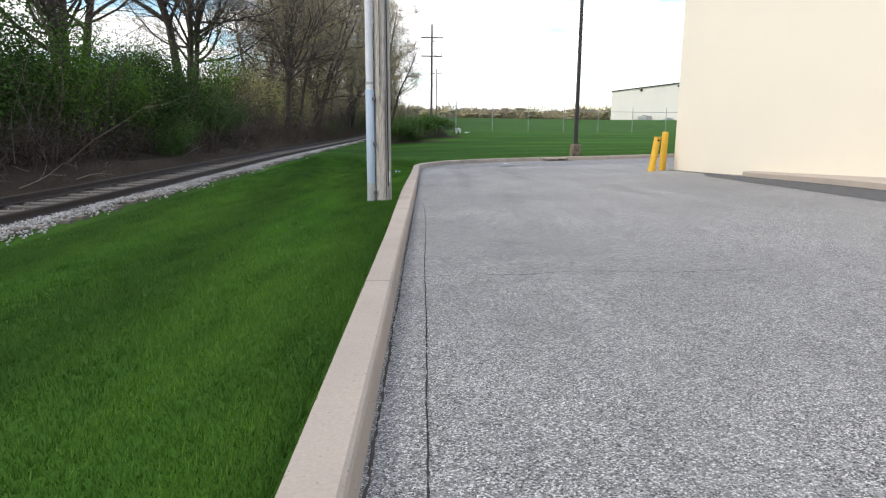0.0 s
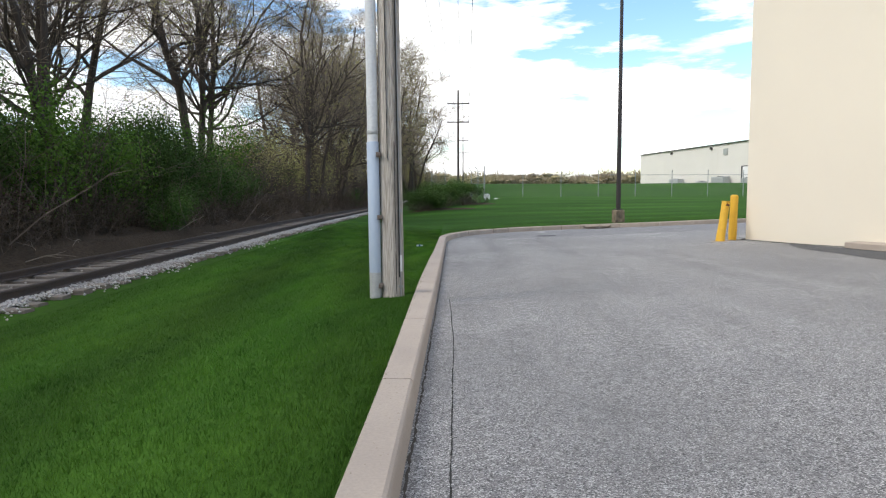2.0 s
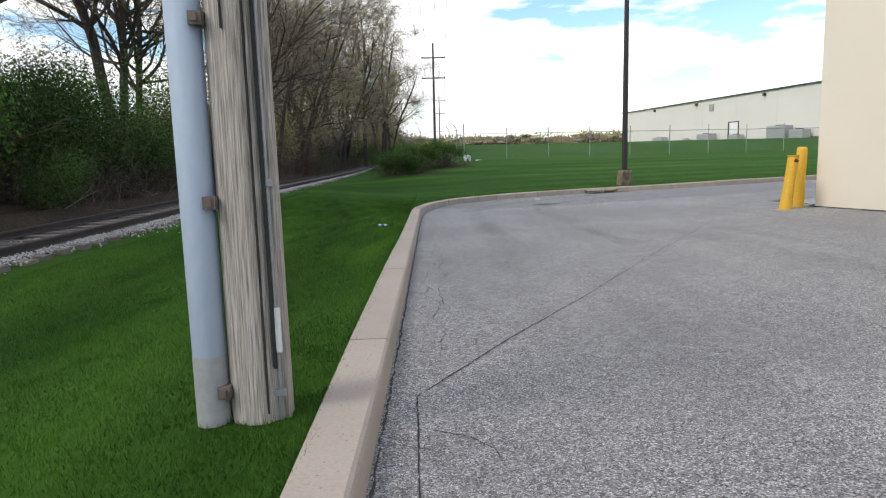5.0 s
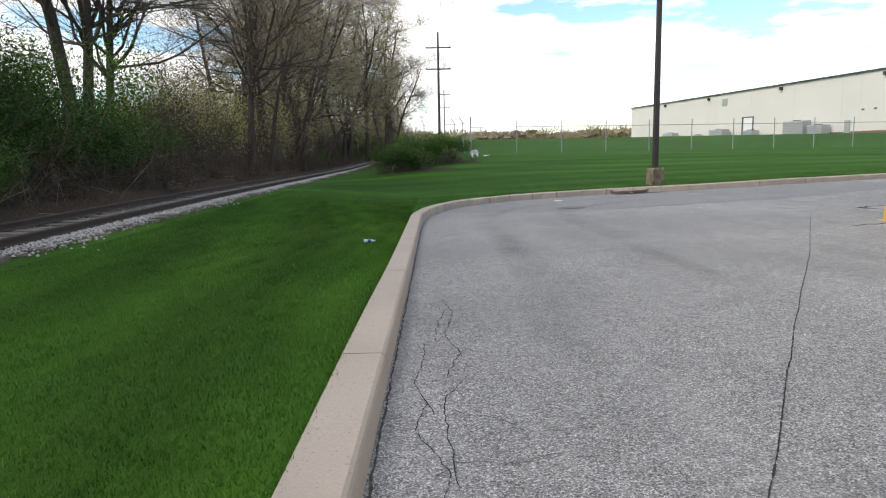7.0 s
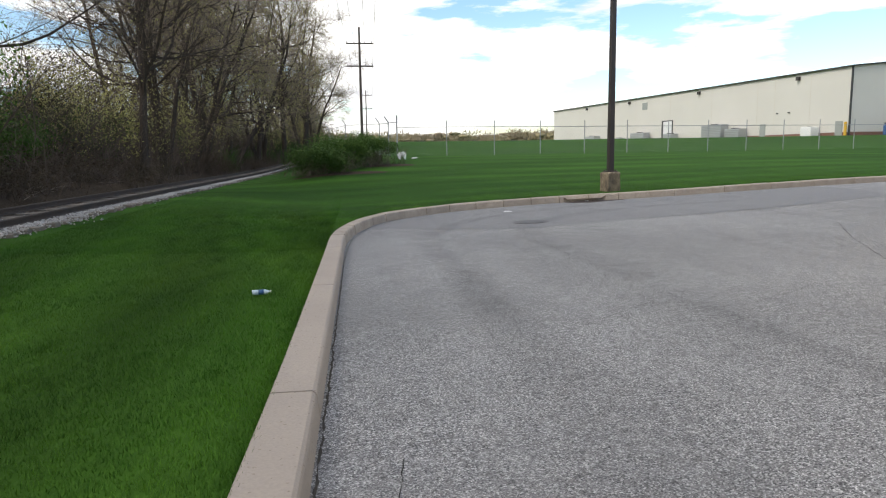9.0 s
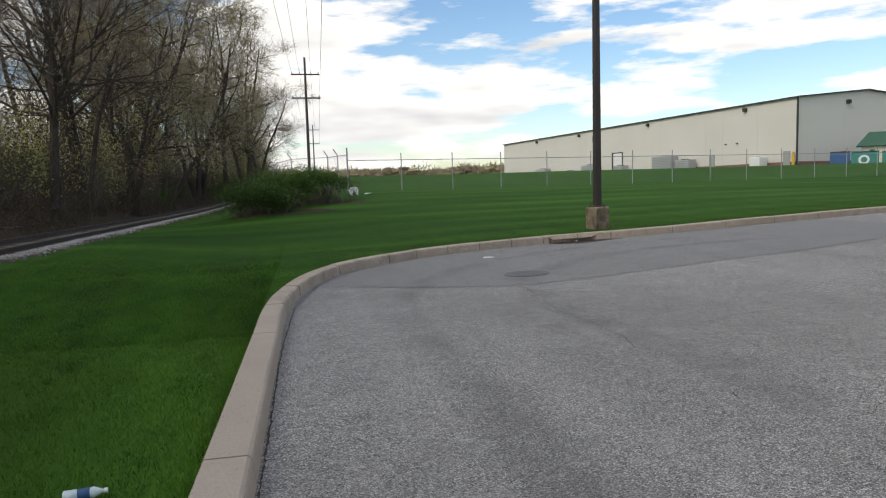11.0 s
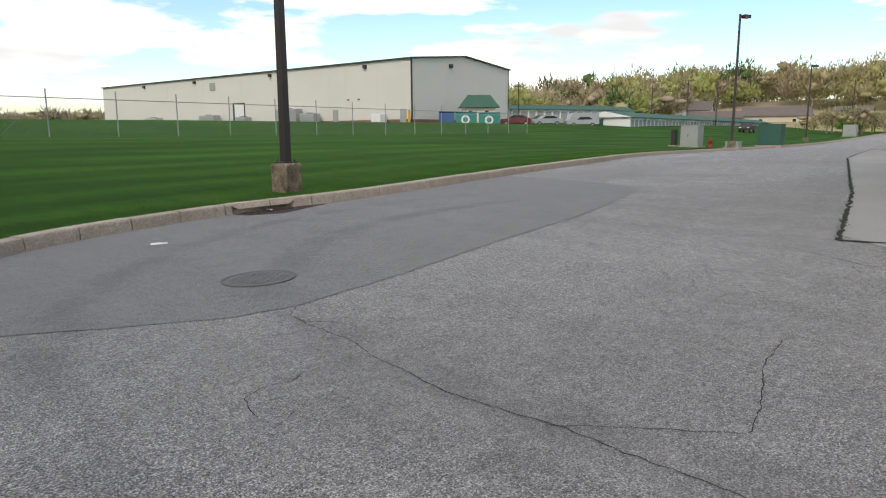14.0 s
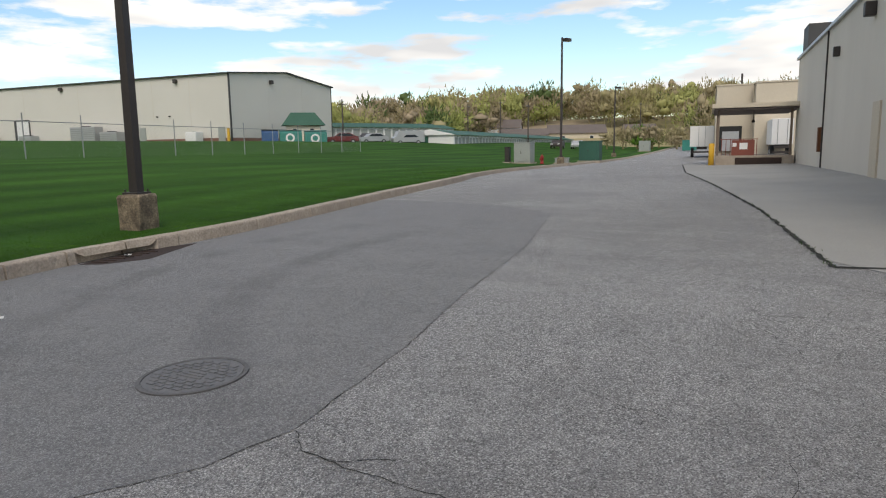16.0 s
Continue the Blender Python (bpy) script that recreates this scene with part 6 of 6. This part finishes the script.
# ---- fence corner running back ----
def build_back_fence():
    f = thing("fence", (0, 0, 0), "chain-link fence run with barbed outriggers", "fence")
    pts = [Vector((2.45, 57.7)), Vector((2.0, 59.3)), Vector((1.5, 61.4)), Vector((-0.8, 66.3)), Vector((-2.2, 71.0))]
    for i, p in enumerate(pts[1:]):
        z = grass_z(p.x, p.y)
        part("post", Solid().tube([(p.x, p.y, z - 0.2), (p.x, p.y, z + 2.15), (p.x - 0.25, p.y - 0.1, z + 2.5)], 0.035, 6), GALV, f)
    for a, b in zip(pts, pts[1:]):
        za, zb = grass_z(a.x, a.y), grass_z(b.x, b.y)
        part("top_rail", Solid().tube([(a.x, a.y, za + 2.1), (b.x, b.y, zb + 2.1)], 0.022, 6), GALV, f)
        s = Solid()
        wire_mesh(s, a, b, za + 0.03, zb + 0.03, 2.05, 0.16)
        part("mesh_panel", s, GALV, f, "diamond wire mesh")
    return f


build_back_fence()


# ---- details on the warehouse ----
def wh(name, u0, u1, z0, z1, mat, label="", depth=0.08, gable=False, parent=None):
    """A fitting on the west wall (u along it from the corner) or on the gable."""
    s = Solid().box(u0, u1, -depth, 0.0, z0, z1) if gable else Solid().box(-depth, 0.0, u0, u1, z0, z1)
    return part(name, s, mat, parent or WAREHOUSE, label)


wh("vent", 46.0, 47.6, 6.8, 8.1, GREY_BOX, "grey louvred wall vent", 0.12)
fr = wh("door_frame", 37.6, 41.0, 0.9, 4.4, DARK_TRIM, "dark roll-up door frame", 0.1)
wh("roll_door", 37.8, 40.4, 0.9, 4.2, WHITE, "white roll-up door", 0.14, parent=fr)
wh("door", 14.6, 15.7, 0.8, 2.6, GREY_BOX, "grey-green steel door", 0.09)
wh("door", 1.0, 2.1, 0.4, 2.4, GREY_BOX, "grey-green steel door", 0.09)
for u in (8.4, 30.0, 52.0, 70.0):
    wh("wall_light", u, u + 0.5, 8.2, 8.7, DARK_METAL, "dark box wall light", 0.4)
wh("wall_light", 8.2, 8.7, 8.35, 8.85, DARK_METAL, "dark box wall light", 0.4, True)
for u in (6.5, 13.0, 16.5, 27.0, 38.5, 50, 62, 74):
    wh("panel_seam", u, u + 0.06, 1.0, 9.0, SIDING_GREY, "", 0.012)
for u in (7.9, 15.8):
    wh("panel_seam", u, u + 0.05, 1.0, 9.0, SIDING, "", 0.012, True)
for u in (10.0, 12.2):
    wh("pipe_stub", u, u + 0.2, 3.9, 4.05, DARK_TRIM, "", 0.25)


def on_wall(u, off, z=0.0):
    """A place off metres before the warehouse's west wall."""
    d = Vector((-12, 86.6)).normalized()
    p = WA + d * u + Vector((-d.y, d.x)) * off
    return p.x, p.y, grass_z(p.x, p.y) + z


def ac_unit(u, w, h, label):
    x, y, z = on_wall(u, 1.2)
    z = max(z, 2.2)
    c = thing("cooling_unit", (x, y, z - 0.1), label, "cooling unit", WANG, "cooling units along the warehouse")
    part("pad", Solid().box(-0.9, 0.9, -w / 2 - 0.1, w / 2 + 0.1, -0.6, 0.15), OLD_CONCRETE, c)
    part("body", Solid().box(-0.7, 0.7, -w / 2, w / 2, 0.15, h), ALU, c, bevel=0.04)
    n = max(3, int(h / 0.3))
    for i in range(n):
        part("louvre", Solid().box(-0.76, -0.7, -w / 2 + 0.1, w / 2 - 0.1, 0.3 + (h - 0.4) * i / n, 0.3 + (h - 0.4) * (i + 0.45) / n), GREY_BOX, c)
    part("fan_guard", Solid().tube([(0, 0, h), (0, 0, h + 0.12)], min(0.6, w / 3), 16), DARK_METAL, c)


for u, w, h in ((24.5, 4.8, 2.5), (19.6, 3.2, 1.7), (46.5, 4.6, 2.0), (36.5, 2.6, 1.5), (65.5, 4.4, 1.9), (54.0, 2.0, 1.2)):
    ac_unit(u, w, h, "grey louvred cooling unit beside the warehouse")


def build_tank():
    x, y, z = on_wall(5.0, 1.3)
    t = thing("water_tank", (x, y, z), "white square plastic tank beside the warehouse", "tank", WANG)
    part("body", Solid().box(-0.7, 0.7, -0.9, 0.9, 0.0, 1.25), WHITE, t, bevel=0.15)
    part("cap", Solid().tube([(0, 0, 1.25), (0, 0, 1.35)], 0.25, 12), GREY_BOX, t)
    x, y, z = on_wall(0.0, 0.6)
    b = thing("bollard", (x, y, z), "yellow corner bollard at the warehouse", "bollard")
    part("post", Solid().tube([(0, 0, -0.2), (0, 0, 1.6), (0, 0, 1.68)], [0.18, 0.18, 0.1], 12), YELLOW, b)


build_tank()


# ---- bins, shelter and cars by the gable ----
def bin_box(x, y, w, h, mat, label, turn, emblem):
    z = grass_z(x, y) - 0.35
    b = thing("recycling_container", (x, y, z), label, "container", turn, "collection containers by the warehouse")
    s = Solid()
    s.add([(-w / 2, -0.8, 0), (w / 2, -0.8, 0), (w / 2, 0.8, 0), (-w / 2, 0.8, 0), (-w / 2, -0.8, h * 0.82), (w / 2, -0.8, h * 0.82), (w / 2, 0.8, h), (-w / 2, 0.8, h)],
          [(3, 2, 1, 0), (4, 5, 6, 7), (0, 1, 5, 4), (1, 2, 6, 5), (2, 3, 7, 6), (3, 0, 4, 7)])
    part("body", s, mat, b, bevel=0.05)
    part("lid", Solid().box(-w / 2 - 0.05, w / 2 + 0.05, 0.1, 0.85, h, h + 0.07), DARK_TRIM if not emblem else mat, b)
    if emblem:
        part("emblem", Solid().tube([(-0.1, -0.815, h * 0.43), (-0.1, -0.803, h * 0.43)], 0.58, 20), WHITE, b, "pale round emblem")
        part("emblem", Solid().tube([(-0.1, -0.822, h * 0.43), (-0.1, -0.816, h * 0.43)], 0.34, 16), mat, b)
    for u in (-w / 2 + 0.2, w / 2 - 0.2):
        part("skid", Solid().box(u - 0.06, u + 0.06, -0.85, 0.85, -0.1, 0.06), DARK_METAL, b)


bin_box(64.75, 90.35, 2.1, 1.75, BLUE, "blue steel waste container with dark lid", -44, False)
bin_box(66.57, 88.45, 2.85, 1.75, TEAL, "teal recycling container with pale round emblem", -44, True)
bin_box(68.7, 86.1, 2.85, 1.75, TEAL, "teal recycling container with pale round emblem", -44, True)


def build_shelter():
    x, y = 70.9, 90.2
    z = grass_z(x, y) - 0.5
    s = thing("shelter", (x, y, z), "small cream kiosk with a green hipped roof", "kiosk", -44)
    part("wall", Solid().box(-2.3, 2.3, -1.2, 1.2, 0, 2.6), CREAM, s)
    w, d = 2.9, 1.7
    r = Solid().add([(-w, -d, 2.55), (w, -d, 2.55), (w, d, 2.55), (-w, d, 2.55), (-1.6, -0.3, 4.3), (1.6, -0.3, 4.3), (1.6, 0.3, 4.3), (-1.6, 0.3, 4.3)],
                    [(3, 2, 1, 0), (4, 5, 6, 7), (0, 1, 5, 4), (1, 2, 6, 5), (2, 3, 7, 6), (3, 0, 4, 7)])
    part("roof", r, GREEN_ROOF, s, "dark green metal hip roof")
    for u in (-1.2, 1.1):
        part("window", Solid().box(u - 0.25, u + 0.25, -1.23, -1.19, 1.2, 2.1), GLASS_DARK, s)


build_shelter()


def car(x, y, turn, mat, label, van=False):
    z = grass_z(x, y) - (0.35 if y > 75 else -0.02)
    c = thing("car", (x, y, z), label, "car", turn, "parked cars")
    prof = [(-2.1, 0.35), (-2.15, 0.75), (-2.0, 0.98), (-1.1, 1.05), (-0.45, 1.5), (0.95, 1.52), (1.75, 1.1), (2.1, 1.0), (2.15, 0.4)]
    if van:
        prof = [(-2.3, 0.4), (-2.35, 1.0), (-1.9, 1.25), (-1.5, 2.0), (2.3, 2.05), (2.35, 0.4)]
    n = len(prof)
    s = Solid()
    s.v = [(u, -0.85, h) for u, h in prof] + [(u, 0.85, h) for u, h in prof]
    s.f = [tuple(range(n))[::-1], tuple(range(n, 2 * n))] + [(i, (i + 1) % n, n + (i + 1) % n, n + i) for i in range(n)]
    part("body", s, mat, c, bevel=0.06)
    for v in (-0.862, 0.862):
        g = Solid().add([(-0.9, v - 0.004, 1.07), (1.45, v - 0.004, 1.1), (0.85, v - 0.004, 1.44), (-0.42, v - 0.004, 1.42), (-0.9, v + 0.004, 1.07), (1.45, v + 0.004, 1.1), (0.85, v + 0.004, 1.44), (-0.42, v + 0.004, 1.42)],
                        [(0, 1, 2, 3), (7, 6, 5, 4), (0, 4, 5, 1), (1, 5, 6, 2), (2, 6, 7, 3), (3, 7, 4, 0)])
        part("window", g, GLASS_DARK, c)
    for u in (-1.35, 1.35):
        for v in (-0.78, 0.78):
            w = part("wheel", Solid().tube([(u, v - 0.11, 0.33), (u, v + 0.11, 0.33)], 0.33, 16), BLACK, c)
            part("rim", Solid().tube([(u, v - 0.115, 0.33), (u, v + 0.115, 0.33)], 0.2, 10), ALU, w)
    for v in (-0.6, 0.6):
        part("headlight", Solid().box(-2.17, -2.1, v - 0.18, v + 0.18, 0.72, 0.86), WHITE, c)


car(72.4, 84.6, -48, CAR_RED, "dark red car parked by the kiosk")
car(79.0, 84.5, -30, ALU, "silver car parked before the storage rows")
car(82.0, 80.5, -40, ALU, "silver-grey van parked before the storage rows", True)
car(80.6, 86.5, -20, DARK_METAL, "dark car parked before the storage rows")
car(111.0, 69.0, 10, DARK_METAL, "dark car parked near the house")
car(118.0, 68.0, 12, ALU, "silver car parked near the house")


# ---- storage rows, sheds and houses ----
def storage_row(a, b, depth, h, label, base=None):
    a, b = Vector(a), Vector(b)
    L = (b - a).length
    z = grass_z(a.x, a.y)
    t = math.degrees(math.atan2(b.y - a.y, b.x - a.x))
    s = thing("storage_building", (a.x, a.y, min(z, grass_z(b.x, b.y)) - 0.2 if base is None else base), label, "storage building", t, "storage rows")
    part("wall", Solid().box(0, L, 0.15, depth, 0, h), WHITE, s)
    r = Solid().add([(-0.3, -0.4, h), (L + 0.3, -0.4, h), (L + 0.3, depth + 0.3, h), (-0.3, depth + 0.3, h), (-0.3, depth / 2, h + 0.9), (L + 0.3, depth / 2, h + 0.9)],
                    [(3, 2, 1, 0), (0, 1, 5, 4), (2, 3, 4, 5), (1, 2, 5), (3, 0, 4)])
    part("roof", r, GREEN_ROOF, s, "green metal roof")
    end = Solid().add([(x, y, z) for x in (-0.33, -0.306) for y, z in ((-0.38, h), (depth + 0.28, h), (depth / 2, h + 0.88))], [(0, 1, 2), (5, 4, 3), (0, 3, 4, 1), (1, 4, 5, 2), (2, 5, 3, 0)])
    part("gable", end, WHITE, s, "white boarded gable end")
    part("end_door", Solid().box(-0.05, 0.0, depth * 0.55, depth * 0.9, 0.1, h - 0.2), GREEN, s, "green end door")
    n = int(L / 1.6)
    for i in range(n):
        part("roller_door", Solid().box(i * L / n + 0.22, (i + 1) * L / n - 0.22, 0.08, 0.15, 0.1, h - 0.35), GREY_BOX, s)
        part("pier", Solid().box(i * L / n - 0.12, i * L / n + 0.12, 0.02, 0.15, 0, h - 0.1), WHITE, s)


storage_row((86.5, 75.3), (178.0, 90.6), 7.5, 2.4, "long white storage row with green roof and open bays", 0.8)
storage_row((79.5, 106.5), (112.0, 92.7), 8, 2.7, "long white storage row with green roof and roller doors")
storage_row((84.0, 118.0), (128.0, 99.3), 8, 3.0, "long white storage row with green roof behind the first")


def gable_house(x, y, turn, w, d, h, rise, wall_mat, roof_mat, label, name="house", windows=2):
    z = grass_z(x, y) - 0.2
    s = thing(name, (x, y, z), label, name.replace("_", " "), turn)
    g = Solid().add([(-w / 2, v, 0) for v in (-d / 2, d / 2)] + [(w / 2, v, 0) for v in (-d / 2, d / 2)] + [(w / 2, v, h) for v in (-d / 2, d / 2)] + [(0, v, h + rise) for v in (-d / 2, d / 2)] + [(-w / 2, v, h) for v in (-d / 2, d / 2)],
                    [(0, 2, 4, 6, 8), (9, 7, 5, 3, 1), (0, 1, 3, 2), (2, 3, 5, 4), (4, 5, 7, 6), (6, 7, 9, 8), (8, 9, 1, 0)])
    part("wall", g, wall_mat, s)
    for sg in (-1, 1):
        k = sg * (w / 2 + 0.4)
        zz = h - rise * 0.8 / w
        part("roof", Solid().add([(k, -d / 2 - 0.4, zz), (0, -d / 2 - 0.4, h + rise + 0.03), (0, d / 2 + 0.4, h + rise + 0.03), (k, d / 2 + 0.4, zz), (k, -d / 2 - 0.4, zz + 0.18), (0, -d / 2 - 0.4, h + rise + 0.2), (0, d / 2 + 0.4, h + rise + 0.2), (k, d / 2 + 0.4, zz + 0.18)],
                                 [(3, 2, 1, 0), (4, 5, 6, 7), (0, 1, 5, 4), (1, 2, 6, 5), (2, 3, 7, 6), (3, 0, 4, 7)]), roof_mat, s)
    for i in range(windows):
        u = (i + 0.5) / windows * w - w / 2
        wn = part("window", Solid().box(u - 0.5, u + 0.5, -d / 2 - 0.05, -d / 2, 0.9, 2.1), GLASS_DARK, s)
        part("frame", Solid().box(u - 0.6, u + 0.6, -d / 2 - 0.03, -d / 2, 0.8, 2.2), WHITE, wn)
        wn = part("window", Solid().box(-w / 2 - 0.05, -w / 2, u * d / w - 0.5, u * d / w + 0.5, 0.9, 2.1), GLASS_DARK, s)
        part("frame", Solid().box(-w / 2 - 0.03, -w / 2, u * d / w - 0.6, u * d / w + 0.6, 0.8, 2.2), WHITE, wn)
    return s


gable_house(203, 99, 25, 10, 17, 3.0, 2.4, TAN_WALL, SHINGLE, "single-storey tan house with a broad brown roof")
gable_house(190, 111, 25, 8, 14, 2.4, 1.8, SIDING_GREY, SHINGLE, "low grey house with brown shingle roof")
gable_house(196, 120, 20, 9, 10, 5.0, 2.4, WHITE, SHINGLE, "white two-storey house among the hillside trees")
gable_house(212, 82, 10, 8, 9, 4.8, 2.2, WHITE, SHINGLE, "white house among the hillside trees")


def build_green_box():
    b = thing("waste_container", (112.0, 47.4, lot_z(112, 47.4)), "green steel waste container at the end of the drive", "container", 5)
    part("body", Solid().box(-1.5, 1.5, -0.95, 0.95, 0.1, 1.65), TEAL, b, bevel=0.04)
    for v in (-0.9, -0.3, 0.3, 0.9):
        part("rib", Solid().box(-1.58, -1.5, v - 0.05, v + 0.05, 0.1, 1.65), TEAL, b)
    part("lid", Solid().box(-1.55, 1.55, -1.0, 1.0, 1.65, 1.72), TEAL, b)


build_green_box()
for x, y, top in ((128, 82.0, 8.0), (86, 95.6, 6.5), (150, 99, 10), (168, 70, 11), (150, 108, 9.5)):
    far_pole(x, y, grass_z(x, y), top, (top - 0.8,), "distant wooden power pole near the houses", 0.9)


# ---- wooded hill and far treeline ----
def hill_z(x, y):
    u = x + 0.45 * (y - 70)
    return 1.5 + 13.0 * smooth(165, 290, u) * (1 - 0.45 * smooth(90, 260, y))


def build_hill():
    xs = [120 + 12 * i for i in range(26)] + [480, 600, 900]
    ys = [-120 + 16 * i for i in range(34)] + [480, 620]
    ob = sheet("backdrop_hill", [[(x, y) for y in ys] for x in xs], lambda x, y: hill_z(x, y) - 1.6, FAR_WOOD)
    tagged(ob, "wooded hillside beyond the drive", "hill", kind="structure")


build_hill()


def woods(name, spots, mat, label, seed, per=150, leaf=0.5):
    """Far trees, each a stem and a loose crown of small flakes."""
    rng = np.random.default_rng(seed)
    V, F, k = [], [], 0
    for x, y, z, h, w in spots:
        n = per
        d = rng.normal(0, 1, (n, 3))
        d /= np.linalg.norm(d, axis=1)[:, None]
        lobe = np.clip(rng.normal(0, 0.33, (5, 3)), -0.5, 0.5)[rng.integers(0, 5, n)]
        p = (d * rng.random((n, 1)) ** 0.5 * 0.62 + lobe) * np.array([w, w, h * 0.40]) + np.array([x, y, z + h * 0.52])
        p[:, 2] = np.maximum(p[:, 2], z + 0.2)
        a = rng.normal(0, 1, (n, 3)) * np.array([1, 1, 0.25])
        a *= leaf * rng.uniform(0.35, 0.8, (n, 1)) / np.linalg.norm(a, axis=1)[:, None]
        b = (d * 0.7 + rng.normal(0, 0.35, (n, 3)) + np.array([0, 0, 1.0])) * leaf * rng.uniform(0.9, 2.2, (n, 1))
        V.append(np.stack([p - a, p + b, p + a], 1).reshape(-1, 3))
        F.append(np.arange(3 * n).reshape(-1, 3) + k)
        k += 3 * n
        for q in rng.normal(0, 0.25, (3, 3)):       # solid heart of twigs
            u, v = np.meshgrid(np.linspace(0, 2 * np.pi, 8)[:-1], np.linspace(-1.2, 1.2, 4))
            c = np.stack([np.cos(u) * np.cos(v), np.sin(u) * np.cos(v), np.sin(v)], -1).reshape(-1, 3) * rng.uniform(0.16, 0.34, (28, 1))
            c = (c + q) * np.array([w, w, h * 0.36]) + np.array([x, y, z + h * 0.6])
            c[:, 2] = np.maximum(c[:, 2], z)
            g = np.array([(i * 7 + j, i * 7 + (j + 1) % 7, (i + 1) * 7 + (j + 1) % 7, (i + 1) * 7 + j) for i in range(3) for j in range(7)])
            V.append(c)
            F.append(np.concatenate([g[:, :3], g[:, (0, 2, 3)]]) + k)
            k += 28
        V.append(np.array([(x - 0.2, y, z - 1), (x + 0.2, y, z - 1), (x, y, z + h * 0.95), (x, y - 0.2, z - 1), (x, y + 0.2, z - 1), (x, y, z + h * 0.95)]))
        F.append(np.array([(0, 1, 2), (3, 4, 5)]) + k)
        k += 6
    tagged(new(name, big_mesh(name, np.concatenate(V), np.concatenate(F), mat)), label, "woods", kind="stuff")


def build_woods():
    rng = random.Random(13)
    far = {"brown": [], "green": [], "dark": []}
    for _ in range(1150):
        x, y = rng.uniform(150, 330), rng.uniform(-60, 300)
        u = x + 0.45 * (y - 70)
        if u < 168 or (x < 222 and 60 < y < 120):
            continue
        z = hill_z(x, y) - 1.6
        k = rng.choices(("brown", "green", "dark"), (0.6, 0.3, 0.1))[0]
        far[k].append((x, y, z, rng.uniform(8, 16), rng.uniform(4, 8)))
    near = []
    for _ in range(46):
        x = rng.uniform(118, 168)
        y = rng.uniform(40, 66) + (x - 118) * 0.05
        near.append((x, y, grass_z(x, max(y, kerb_y(x))) - 0.2, rng.uniform(2, 5.5), rng.uniform(2, 3.5)))
    woods("woods_brown", far["brown"], FAR_WOOD, "brown budding hillside woods", 1, 360, 0.5)
    woods("woods_green", far["green"], FAR_GREEN, "yellow-green budding hillside woods", 2, 360, 0.5)
    woods("woods_evergreen", far["dark"], FAR_DARK, "dark evergreen trees in the hillside woods", 3, 360, 0.55)
    woods("woods_near", near[::3], LEAVES, "green shrubs and young trees at the drive's end", 4, 500, 0.2)
    woods("woods_near", [n for i, n in enumerate(near) if i % 3], FAR_WOOD, "brown shrubs and young trees at the drive's end", 8, 500, 0.2)
    row = []
    for _ in range(330):
        x = rng.uniform(-30, 230)
        y = 330 + rng.uniform(-25, 40)
        row.append((x, y, 3.0, rng.uniform(5, 9), rng.uniform(6, 11)))
    woods("woods_north", row, FAR_WOOD, "pale brown treeline beyond the north field", 5, 320, 0.5)
    side = []
    for _ in range(90):
        x = rng.uniform(96, 150)
        y = 150 + rng.uniform(0, 40) - (x - 96) * 0.4
        side.append((x, y, 2.4, rng.uniform(6, 12), rng.uniform(3, 6)))
    woods("woods_side", side, FAR_GREEN, "light green trees beyond the warehouse", 6, 350, 0.3)
    west = []
    for _ in range(90):
        x, y = rng.uniform(-75, -28), rng.uniform(-20, 190)
        west.append((x, y, 0.6, rng.uniform(2, 3.4), rng.uniform(3, 5)))
    woods("woods_west", west, TWIG, "thin brown scrub behind the railway trees", 7, 160, 0.2)


build_woods()


def build_hairlines():
    """Many short branching hairline cracks in the old asphalt."""
    rng = random.Random(404)
    spots = [(-0.05, 13.5, 0.12, 2.5, 14), (5.5, 24.6, 1.8, 1.6, 16), (3.2, 25.6, 1.0, 1.6, 10), (1.3, 27.2, 0.9, 1.2, 8), (8.2, 27.2, 1.5, 1.0, 8)]
    for cx, cy, sx, sy, n in spots:
        for _ in range(n):
            p = Vector((cx + rng.gauss(0, sx), cy + rng.gauss(0, sy)))
            if p.x < -0.3 or p.y > 28.2:
                continue
            a, way = rng.uniform(0, 6.28), [tuple(p)]
            for _ in range(rng.randint(3, 7)):
                a += rng.gauss(0, 0.5)
                p = p + Vector((math.cos(a), math.sin(a))) * rng.uniform(0.06, 0.16)
                way.append(tuple(p))
            crack(way, rng.uniform(0.006, 0.012), rng.randint(0, 9999), 0.012)


build_hairlines()
